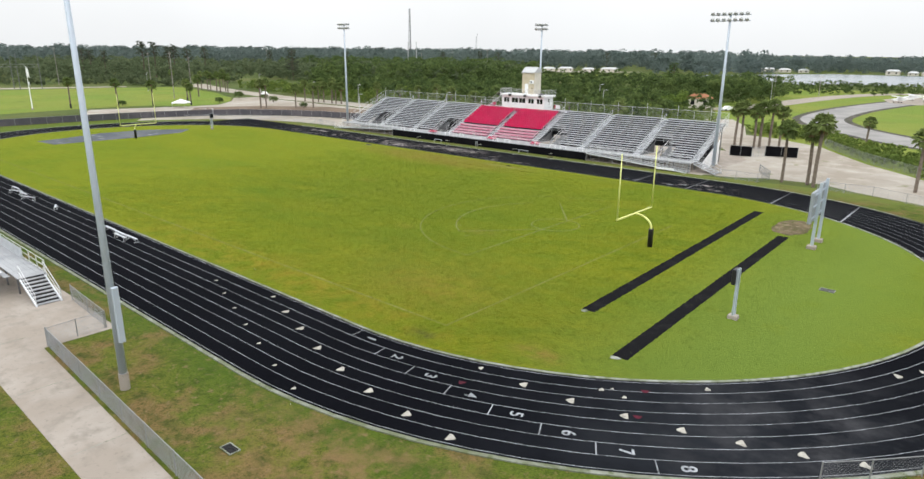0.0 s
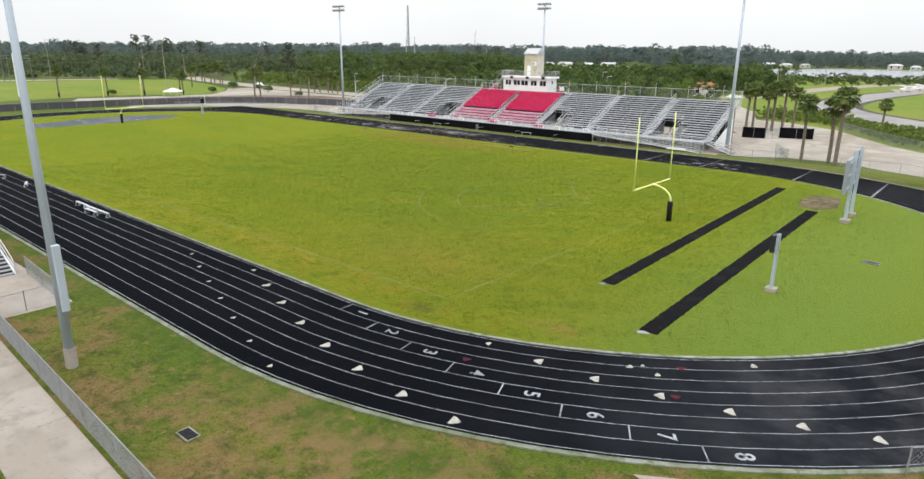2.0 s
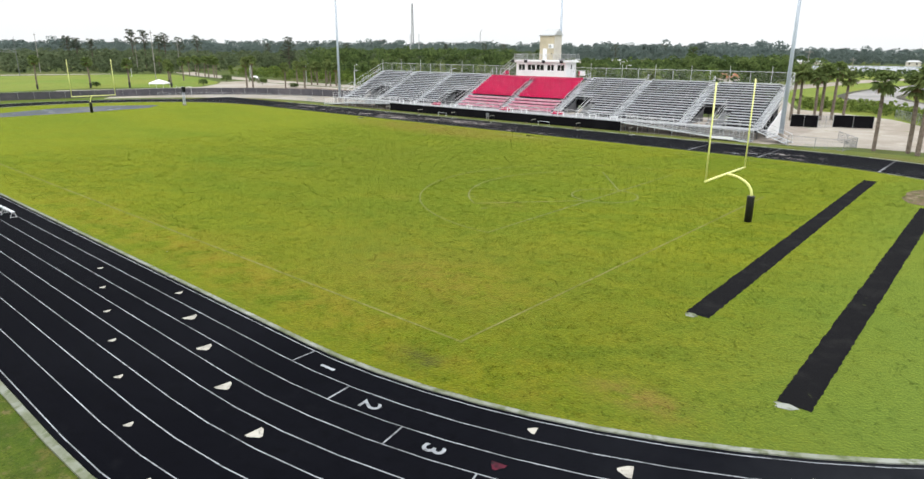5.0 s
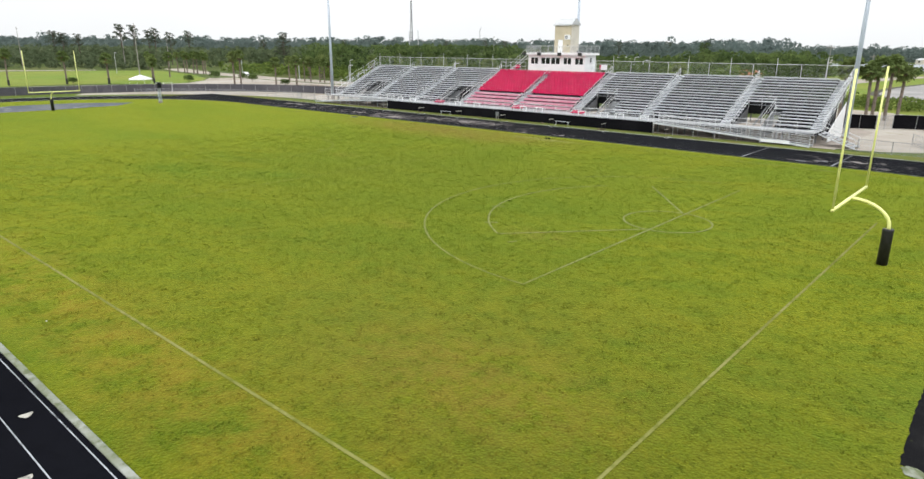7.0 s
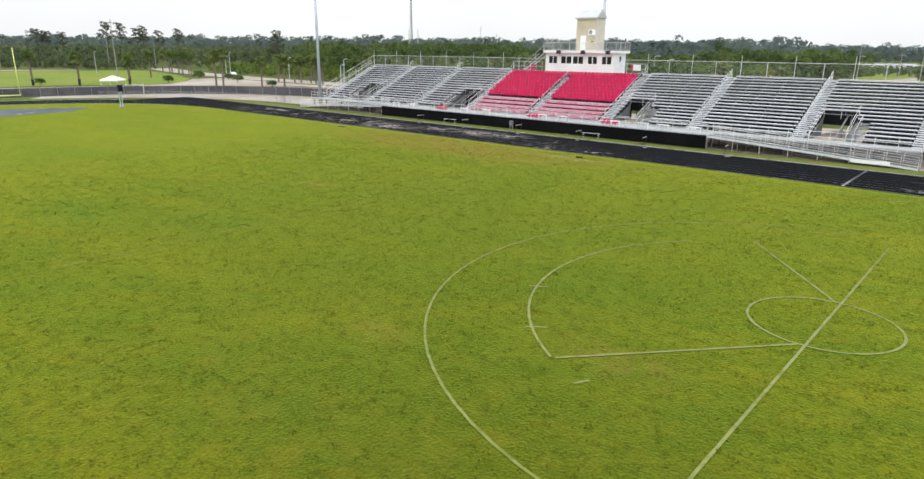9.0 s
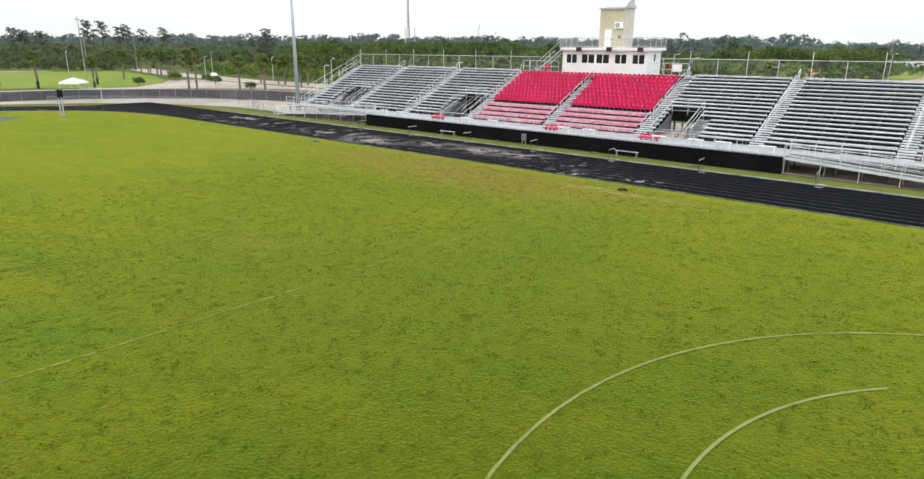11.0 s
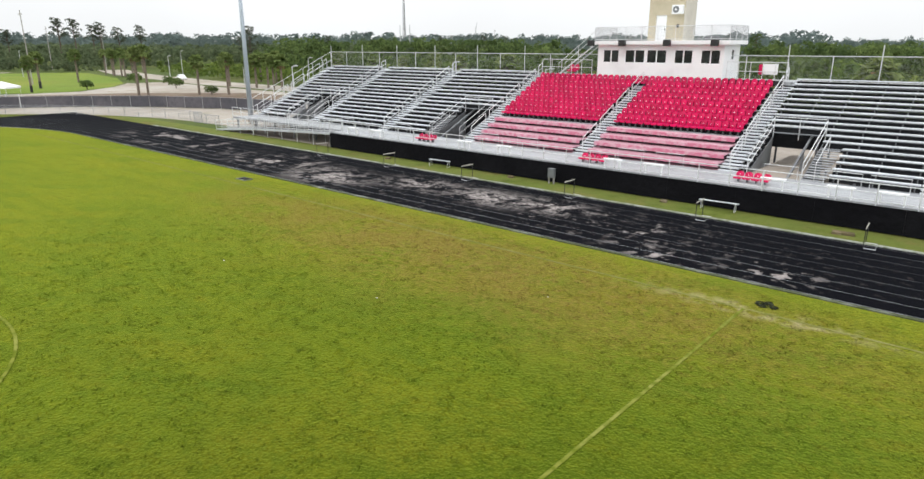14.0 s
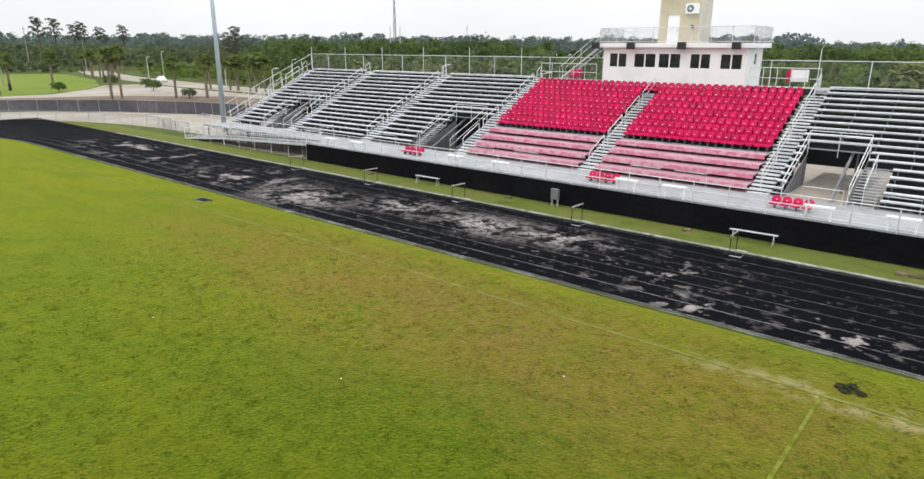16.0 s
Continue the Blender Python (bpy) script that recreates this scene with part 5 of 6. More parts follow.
for y in (-43.62, -41.98):
    part("stair_stringer", Shape().tube([(27.8, y, VZ - 0.1), (30.95, y, 0.02)], 0.08, 4), ALU, vs)
    part("stair_rail", Shape().tube([(27.8, y, VZ), (27.8, y, VZ + 1.0), (30.9, y, 0.98), (30.9, y, 0.02)], 0.028, 6).tube([(27.8, y, VZ + 0.5), (30.9, y, 0.5)], 0.024, 6), RAIL, vs)

# ---- track furniture ----
def team_bench(x, y, length, turn, h=0.45, label="plain aluminium bench standing on the grass"):
    b = thing("bench", label, "bench", pose(x, y, 0.032, 0, 0, turn), "aluminium benches")
    part("seat", Shape().soft_box(-length / 2, length / 2, -0.10, 0.10, h - 0.03, h, 0.01), ALU, b)
    for k in (-0.42, 0.42):
        part("leg", Shape().tube([(k * length, -0.2, 0), (k * length, -0.05, h - 0.05)], 0.016, 6).tube([(k * length, 0.2, 0), (k * length, 0.05, h - 0.05)], 0.016, 6).tube([(k * length, -0.2, 0.02), (k * length, 0.2, 0.02)], 0.016, 6), RAIL, b)
    return b


team_bench(-8.95, 39.95, 2.1, 3, 0.5)
team_bench(12.4, 40.1, 2.2, 3, 0.5)
for i, (x, y, tn) in enumerate(((-15.9, -32.8, 2), (-13.8, -33.4, 24), (-11.4, -33.2, 2), (-8.6, -33.5, 20), (13.6, -32.6, 1), (16.1, -32.65, 0), (18.6, -32.6, 1), (17.2, -33.1, 1))):
    team_bench(x, y, 2.3, tn, 0.42, "aluminium team bench standing on the running track")
team_bench(-1.4, -32.8, 1.6, -20, 0.3, "short aluminium bench standing on the running track")


def hurdle(x, y, turn):
    h = thing("hurdle", "black and white athletics hurdle at the track's edge", "hurdle", pose(x, y, 0.032, 0, 0, turn), "hurdles")
    part("top_bar", Shape().soft_box(-0.6, 0.6, -0.018, 0.018, 0.93, 1.0, 0.008), MARK, h)
    for k in (-0.55, 0.55):
        part("upright", Shape().tube([(k, 0, 0.05), (k, 0, 0.93)], 0.022, 6), BLACK, h)
        part("foot", Shape().tube([(k, 0, 0.05), (k, -0.1, 0.03), (k, -0.5, 0.03)], 0.02, 6), LAMPGREY, h)
    part("cross_tube", Shape().tube([(-0.55, -0.48, 0.03), (0.55, -0.48, 0.03)], 0.016, 6), STEELDARK, h)


for x, tn in ((-20.4, 18), (-12.05, 20), (-4.15, 24), (4.15, 35), (12.3, 42), (20.1, 48), (28.4, 50)):
    hurdle(x, 37.6, 80 + 0.3 * tn)
eb = thing("electrical_box", "grey electrical cabinet on two short posts", "utility box", pose(1.15, 40.15, 0.01) @ Matrix.Scale(0.78, 4))
part("cabinet", Shape().soft_box(-0.32, 0.32, -0.14, 0.14, 0.55, 1.35, 0.02), STEELDARK, eb)
for k in (-0.25, 0.25):
    part("post", Shape().box(k - 0.05, k + 0.05, -0.05, 0.05, 0, 1.3), WOODPOLE, eb)
part("door", Shape().box(-0.28, 0.28, -0.155, -0.143, 0.6, 1.3), STEELDARK, eb)
for x, y in ((18.9, 39.2), (9.2, 40.0), (-2.2, 40.1), (-14.6, 39.8)):
    bk = thing("concrete_block", "weathered concrete block lying in the grass strip", "block", pose(x, y, 0.01, 0, 0, 8))
    part("block", Shape().soft_box(-0.5 if x > 15 else -0.2, 0.5 if x > 15 else 0.2, -0.18, 0.18, 0, 0.14, 0.03), PITDIRT, bk)
for x, y in ((7.9, 18.4), (-0.4, 17.0), (12.6, 22.6), (34.7, -29.2), (55.6, -40.0)):
    lt = thing("litter_scrap", "small white scrap of litter on the turf", "litter", pose(x, y, 0.036) @ Matrix.Scale(0.3, 4))
    part("scrap", Shape().add([(-0.09, -0.05, 0), (0.08, -0.07, 0.01), (0.1, 0.06, 0.0), (-0.06, 0.08, 0.02), (0, 0, 0.06)], [(0, 1, 4), (1, 2, 4), (2, 3, 4), (3, 0, 4), (3, 2, 1, 0)]), WHITEWALL, lt)

# ---- paved and sandy ground beyond the track ----
def ring_arc(r, a0, a1, n=20):
    return [(-TX + r * math.cos(radians(a0 + (a1 - a0) * i / n)), r * math.sin(radians(a0 + (a1 - a0) * i / n))) for i in range(n + 1)]


FENCE_LINE = [(-99.5, -20), (-98.5, 0), (-96, 18), (-92, 32), (-86, 41), (-77, 48.5), (-66, 54), (-50, 57.5)]
sheet("sand_apron", ring_arc(43.2, 92, 160) + FENCE_LINE[2:] + [(-44, 57.5), (-44, 43.4)], 0.018, SAND, "pale sandy strip inside the screened fence", "sand")
sheet("sand_lot_far", [(-44, 57.6)] + [(x - 0.3, y + 0.3) for x, y in FENCE_LINE[:1:-1]] + [(-112, 8), (-131, 18), (-123, 46), (-123, 55), (-134, 66), (-148, 75), (-146, 84), (-120, 82), (-99, 81.5), (-44, 79)], 0.020, SAND, "sandy parking lot behind the far fence", "sand")
sheet("dirt_lot", [(-62, 62), (-80, 57), (-94, 46), (-102, 34), (-118, 44), (-110, 62), (-92, 76), (-66, 77)], 0.026, BRICKRED, "reddish bare dirt in the parking lot", "dirt")
sheet("practice_field", [(-132, -8), (-136, 20), (-135, 34), (-128, 43), (-123.7, 47), (-123.8, 54.5), (-134, 65.5), (-148, 74), (-165, 80), (-179, 85), (-221, 93), (-232, 92), (-238, 75), (-243, 63), (-256, 20), (-280, -60), (-140, -60)], 0.030, MEADOW, "bright green mown practice field", "field")
sheet("far_sand_strip", [(-262, 20), (-250, 62), (-246, 76), (-250, 78), (-258, 62), (-275, 20), (-300, -60), (-284, -60)], 0.026, SAND, "pale sandy strip along the practice field", "sand")
sheet("sand_lot_end", [(43.7, 41.5), (49.5, 42.6), (53.5, 45.2), (61, 46), (66, 42.8), (72, 40.6), (80, 37), (100, 26), (125, 20), (125, 30), (86, 46), (73.5, 57.5), (68, 64), (62.5, 70), (56.5, 79), (51, 88), (40, 96), (33, 98), (26, 118), (18, 132), (12, 128), (28, 92), (36, 74), (43.7, 62)], 0.028, SAND, "pale sandy access road beside the grandstand", "road")
sheet("end_meadow", [(24, 122), (34, 100), (50, 82), (72, 54), (90, 44), (230, 30), (260, 330), (-15, 330), (-5, 180), (10, 140)], 0.016, MEADOW, "open green meadow beyond the access road", "field")


def road(name, pts, w, z, material, label):
    l, r = [], []
    for i, p in enumerate(pts):
        a, b = Vector(pts[max(i - 1, 0)]), Vector(pts[min(i + 1, len(pts) - 1)])
        u = (b - a).normalized() * w / 2
        l.append((p[0] + u.y, p[1] - u.x))
        r.append((p[0] - u.y, p[1] + u.x))
    return setting(name, Shape().ribbon(l, r, z), material, label, "road")


def curve(pts, n=8):
    out = []
    p = [Vector(pts[0])] + [Vector(q) for q in pts] + [Vector(pts[-1])]
    for i in range(1, len(p) - 2):
        for k in range(n):
            t = k / n
            out.append(tuple(0.5 * ((2 * p[i]) + (p[i + 1] - p[i - 1]) * t + (2 * p[i - 1] - 5 * p[i] + 4 * p[i + 1] - p[i + 2]) * t * t + (3 * p[i] - p[i - 1] - 3 * p[i + 1] + p[i + 2]) * t ** 3)))
    return out + [tuple(p[-1])]


LOOP = curve([(150, 68), (95, 88), (66, 107), (55, 118.5), (48, 127), (41, 138), (35.5, 155), (34.5, 183), (37, 212), (43, 249), (53, 292)])
road("dark_shoulder", LOOP, 15, 0.040, SHOULDER, "dark gravel shoulder of the paved loop")
road("paved_loop", LOOP, 11.0, 0.046, ROAD, "grey paved loop road curving through the meadow")
sheet("aircraft_apron", [(33, 262), (39, 240), (49, 236), (62, 262), (54, 286), (38, 284)], 0.054, CONCRETE, "pale concrete parking apron for light aircraft", "pavement")
road("field_road", curve([(2, 160), (7, 180), (9.5, 205), (12, 236), (18, 276), (33, 311), (75, 340), (160, 360)]), 10, 0.060, CONCRETE, "pale road crossing the meadow")
road("far_road", curve([(-40, 84), (-70, 86.5), (-96, 88.5), (-111, 88.5), (-136, 89.5), (-161, 93), (-182, 95.5), (-215, 102), (-250, 112)]), 10, 0.05, SAND, "pale sandy road leading away between palms")
sheet("lake", [(-140, 400), (-60, 392), (-30, 372), (-10, 396), (40, 402), (400, 430), (500, 640), (0, 625), (-60, 620), (-100, 560), (-130, 500)], 0.06, WATER, "grey still lake beyond the meadow", "lake")
sheet("far_meadow", [(-170, 305), (-128, 390), (-165, 465), (-215, 385)], 0.05, MEADOW, "pale far clearing between woods", "field")
sheet("far_clearing", [(-290, 400), (-215, 470), (-200, 520), (-300, 480)], 0.05, SAND, "pale clearing with low buildings among woods", "sand")

chain_fence("screened_fence", FENCE_LINE, 1.7, "long chain-link fence hung with dark windscreen fabric", span=3.2, screen=SCREENGREY)
chain_fence("chain_link_fence", [(-46.2, 42.6)] + [(-52, 42.6)] + ring_arc(43.6, 92, 145, 8), 1.2, "bare chain-link fence following the track", step=0.14, r=0.005, span=2.6)
chain_fence("screened_fence", [(41.3, 64.2), (44.9, 65.0)], 1.9, "short black screened fence at the grandstand's end", span=2.4, screen=BLACKVINYL)
chain_fence("chain_link_gate", [(44.95, 65.05), (46.4, 67.6)], 1.8, "bare chain-link gate between black screens", step=0.14, r=0.006, span=1.4)
chain_fence("screened_fence", [(46.4, 67.7), (51.4, 69.4)], 1.9, "black screened fence behind the grandstand", span=2.4, screen=BLACKVINYL)
chain_fence("chain_link_fence", [(47.5, 41.0), (53.6, 40.8), (54.2, 44.5), (51.0, 50.0)], 1.3, "low chain-link fence around the end lot", step=0.14, r=0.005)
chain_fence("chain_link_fence", [(61.5, 41.0), (68, 41.6), (80, 35.5), (96, 24)], 1.3, "low chain-link fence along the access road", step=0.16, r=0.005, span=4)
chain_fence("green_fence", [(51.0, 90.0), (56.8, 80.0), (63.0, 70.8), (68.2, 64.8), (74.0, 58.0), (86, 47)], 1.6, "faded green chain-link fence along the hedge", step=0.2, r=0.008, span=3)

# ---- plants ----
def leaf_cloud(centres, radii, per, size, rng, flat=0.75):
    """Many small leaf clumps on the surfaces of crown lobes: arrays of corners of quads."""
    c = np.repeat(np.asarray(centres, float), per, axis=0)
    r = np.repeat(np.asarray(radii, float), per)
    n = len(c)
    d = rng.normal(size=(n, 3))
    d /= np.linalg.norm(d, axis=1)[:, None]
    d[:, 2] = np.where(d[:, 2] < -0.35, -d[:, 2], d[:, 2])
    pos = c + d * (r * rng.uniform(0.72, 1.1, n))[:, None] * np.array([1, 1, flat])
    nrm = d + np.array([0, 0, 0.25]) + rng.normal(scale=0.38, size=(n, 3))
    nrm /= np.linalg.norm(nrm, axis=1)[:, None]
    a = np.cross(nrm, rng.normal(size=(n, 3)))
    a /= np.linalg.norm(a, axis=1)[:, None]
    b = np.cross(nrm, a)
    s = (np.repeat(np.asarray(size, float) * np.ones(len(radii)), per) * rng.uniform(0.55, 1.3, n))[:, None]
    quads = []
    for u, v in ((-0.5, -0.32), (0.45, -0.42), (0.55, 0.35), (-0.38, 0.48)):
        ju, jv = rng.uniform(0.75, 1.25, (n, 1)), rng.uniform(0.75, 1.25, (n, 1))
        quads.append(pos + a * s * u * ju + b * s * v * jv + nrm * s * rng.uniform(-0.18, 0.18, (n, 1)))
    return np.stack(quads, axis=1)


def quads_mesh(name, quads, material):
    n = len(quads)
    me = bpy.data.meshes.new(name)
    me.vertices.add(n * 4)
    me.vertices.foreach_set("co", quads.reshape(-1).astype(np.float32))
    me.loops.add(n * 4)
    me.loops.foreach_set("vertex_index", np.arange(n * 4, dtype=np.int32))
    me.polygons.add(n)
    me.polygons.foreach_set("loop_start", np.arange(0, n * 4, 4, dtype=np.int32))
    me.polygons.foreach_set("loop_total", np.full(n, 4, dtype=np.int32))
    me.materials.append(material)
    me.update()
    me.validate()
    return me


def woods(name, spots, material, label, lobes=7, per=14, size=0.16, seed=1, low=0.2, spread=0.36):
    """A stand of trees as one mass: spots hold x, y, height."""
    rng = np.random.default_rng(seed)
    cs, rs, sz = [], [], []
    for x, y, h in spots:
        w = h * spread * rng.uniform(0.8, 1.25)
        for k in range(lobes):
            t = rng.uniform(low, 0.86)
            ang, rad = rng.uniform(0, 2 * math.pi), w * math.sqrt(rng.uniform(0, 1)) * (1.15 - 0.7 * abs(t - 0.5))
            rr = h * rng.uniform(0.13, 0.22)
            cs.append((x + rad * math.cos(ang), y + rad * math.sin(ang), min(h * t, h - rr * 0.7)))
            rs.append(rr)
            sz.append(h * size)
    return tagged(part(name, quads_mesh(name, leaf_cloud(cs, rs, per, np.array(sz), rng), material), material), label, "trees", kind="stuff")


def scatter(poly, gap, hmin, hmax, seed):
    """Jittered spots inside a polygon."""
    rng = random.Random(seed)
    xs, ys = [p[0] for p in poly], [p[1] for p in poly]
    out = []
    y = min(ys)
    while y < max(ys):
        x = min(xs)
        while x < max(xs):
            px, py = x + rng.uniform(-0.5, 0.5) * gap, y + rng.uniform(-0.5, 0.5) * gap
            inside = False
            for (x0, y0), (x1, y1) in zip(poly, poly[1:] + poly[:1]):
                if (y0 > py) != (y1 > py) and px < (x1 - x0) * (py - y0) / (y1 - y0) + x0:
                    inside = not inside
            if inside:
                out.append((px, py, rng.uniform(hmin, hmax)))
            x += gap
        y += gap
    return out


woods("thicket", scatter([(-205, 108), (-150, 98), (-100, 93), (-44, 90), (-44, 70), (30, 70), (27, 95), (10, 130), (-130, 128), (-205, 128)], 4.4, 2.2, 4.6, 1), BRIGHTLEAF, "light green thicket of young trees behind the grandstand", 6, 34, 0.10, 2, 0.15, 0.5)
woods("thicket_oaks", scatter([(-120, 106), (-44, 106), (-44, 78), (18, 80), (10, 128), (-130, 128)], 10, 4.5, 9.0, 31), LEAF, "rounded dark trees scattered through the thicket", 9, 26, 0.10, 32, 0.2, 0.45)
woods("thicket_trees", scatter([(-190, 128), (-120, 112), (0, 118), (8, 138), (-8, 190), (-60, 215), (-200, 190)], 6.5, 3.5, 7.2, 3), LEAF, "dense broadleaf trees beyond the grandstand", 8, 32, 0.085, 4, 0.12, 0.48)
woods("mid_woods", scatter([(-420, 205), (-205, 160), (-150, 200), (-185, 290), (-225, 385), (-300, 400), (-460, 330)], 9.5, 6, 11, 5), MIDLEAF, "broad belt of mixed woods in the distance", 9, 22, 0.10, 6, 0.1, 0.42)
woods("mid_scrub", scatter([(-150, 205), (-60, 222), (-25, 255), (-40, 300), (-120, 320), (-168, 300), (-185, 285)], 9, 5.5, 8, 35), LEAF, "lower scrubby trees before the far clearing", 8, 20, 0.12, 36, 0.1, 0.5)
woods("left_woods", scatter([(-560, 40), (-330, 30), (-285, 85), (-235, 135), (-330, 165), (-430, 200), (-600, 180)], 10.5, 6, 10.5, 7), MIDLEAF, "dense woods behind the practice field", 9, 20, 0.10, 8, 0.1, 0.42)
woods("tall_woods", scatter([(-440, 285), (-330, 292), (-235, 325), (-200, 372), (-290, 410), (-450, 340)], 12, 9.5, 13.5, 41), LEAF, "tall rounded broadleaf trees rising over the scrub", 14, 26, 0.06, 42, 0.15, 0.36)
woods("tall_woods_west", scatter([(-570, 110), (-500, 120), (-440, 195), (-445, 235), (-490, 250), (-580, 180)], 13, 9, 12.5, 43), MIDLEAF, "tall mixed trees behind the practice field", 14, 24, 0.06, 44, 0.15, 0.36)
woods("oak_belt", scatter([(-235, 180), (-185, 140), (-165, 172), (-150, 215), (-130, 250), (-190, 270), (-230, 215)], 11, 9.5, 13, 45), LEAF, "dark rounded oaks standing above the thicket", 14, 28, 0.065, 46, 0.15, 0.40)
woods("field_edge_bushes", scatter([(-292, 40), (-272, 74), (-228, 96), (-232, 104), (-290, 88), (-310, 40)], 5.0, 2, 6, 9), MIDLEAF, "bushes along the practice field's far edge", 7, 18, 0.14, 10, 0.1, 0.5)
woods("far_woods", scatter([(-1150, 80), (-620, 60), (-470, 350), (-310, 410), (-300, 500), (-210, 540), (-170, 470), (-110, 470), (-95, 560), (-130, 640), (-420, 1000), (-1000, 900)], 20.0, 15, 22, 11), HAZYLEAF, "far pine woods along the horizon, painted hazy grey-green", 10, 26, 0.075, 12, 0.05, 0.42)
woods("lakeshore_woods", scatter([(-120, 650), (0, 645), (520, 665), (560, 900), (-420, 1000)], 18.0, 13, 17, 13), HAZYLEAF, "wooded far shore beyond the lake, painted hazy grey-green", 10, 30, 0.07, 14, 0.02, 0.42)
woods("house_screen", [(-2.6, 142, 6.2), (-0.6, 136, 5.6), (-4.6, 149, 6.4), (-6.0, 141, 5.4)], BRIGHTLEAF, "light green trees in front of a house", 12, 34, 0.075, 61, 0.15, 0.45)
woods("lakeside_scrub", scatter([(-15, 262), (20, 285), (60, 318), (260, 345), (300, 420), (40, 398), (-10, 390), (-30, 366), (-60, 388), (-40, 300)], 5.5, 1.4, 3.2, 15), LEAF, "low green scrub on the near lakeshore", 7, 20, 0.14, 16, 0.1, 0.6)
woods("roadside_hedge", scatter([(31, 104), (38, 98), (45, 98), (51.5, 91), (56.5, 81), (63, 71.5), (68, 65.5), (73, 58), (90, 44), (97, 55), (80, 72), (68.5, 84), (62.5, 90), (56, 96), (47.5, 110), (31, 118)], 1.7, 1.0, 2.3, 17), BRIGHTLEAF, "overgrown green hedge along the access road", 6, 18, 0.15, 18, 0.1, 0.6)
woods("shore_trees", scatter([(-6, 172), (8, 205), (-2, 250), (-30, 250), (-50, 210), (-25, 176)], 8.5, 7.5, 11.5, 19), LEAF, "rounded dark green trees beside the meadow", 14, 56, 0.052, 20, 0.1, 0.42)


def palm(name, h, seed, lean=0.15, fronds=84, reach=1.75):
    rng = random.Random(seed)
    p = thing(name, "cabbage palm with a rough trunk and drooping fan fronds", "palm tree", group="palm trees")
    top = Vector((lean * rng.uniform(-1, 1), lean * rng.uniform(-1, 1), h))
    pts = [Vector((0, 0, 0)), Vector((0, 0, h * 0.35)), Vector((top.x * 0.5, top.y * 0.5, h * 0.7)), top]
    part("trunk", Shape().tube(pts, 0.25, 8, 0.21), TRUNK, p)
    s = Shape()
    for k in range(fronds):
        az = 2 * math.pi * (k * 0.618 + rng.uniform(-0.03, 0.03))
        el = radians(rng.uniform(-48, 70)) if k % 4 else radians(rng.uniform(20, 80))
        r0 = reach * rng.uniform(0.8, 1.1)
        u = Vector((math.cos(az) * math.cos(el), math.sin(az) * math.cos(el), math.sin(el)))
        side = Vector((-math.sin(az), math.cos(az), 0))
        up = side.cross(u) * -1
        mid = top + u * r0 * 0.5
        part_base = top + u * 0.1
        s.add([part_base + side * 0.03, part_base - side * 0.03, mid], [(0, 1, 2)])
        blades = 9
        for j in range(blades):
            f = (j - (blades - 1) / 2) / ((blades - 1) / 2)
            d = (u * (1 - 0.35 * abs(f)) + side * f * 0.95).normalized()
            ln = r0 * 0.55 * (1.05 - 0.25 * abs(f))
            m1 = mid + d * ln * 0.55
            tip = mid + d * ln + Vector((0, 0, -0.42 * ln * rng.uniform(0.4, 1.3)))
            wd = d.cross(up).normalized() * 0.16
            s.add([mid, m1 + wd, tip, m1 - wd], [(0, 1, 2, 3)])
    part("crown", s, PALMLEAF, p)
    sk = Shape()
    for k in range(10):
        az = 2 * math.pi * k / 10 + rng.uniform(-0.2, 0.2)
        d = Vector((math.cos(az), math.sin(az), 0))
        a = top + Vector((0, 0, -0.1))
        b = a + d * 0.75 + Vector((0, 0, -0.5))
        c = a + d * 0.8 + Vector((0, 0, -1.4))
        w = Vector((-d.y, d.x, 0)) * 0.22
        sk.add([a, b + w, c, b - w], [(0, 1, 2, 3)])
    part("dead_skirt", sk, DRYFROND, p, "dry brown hanging fronds")
    return p


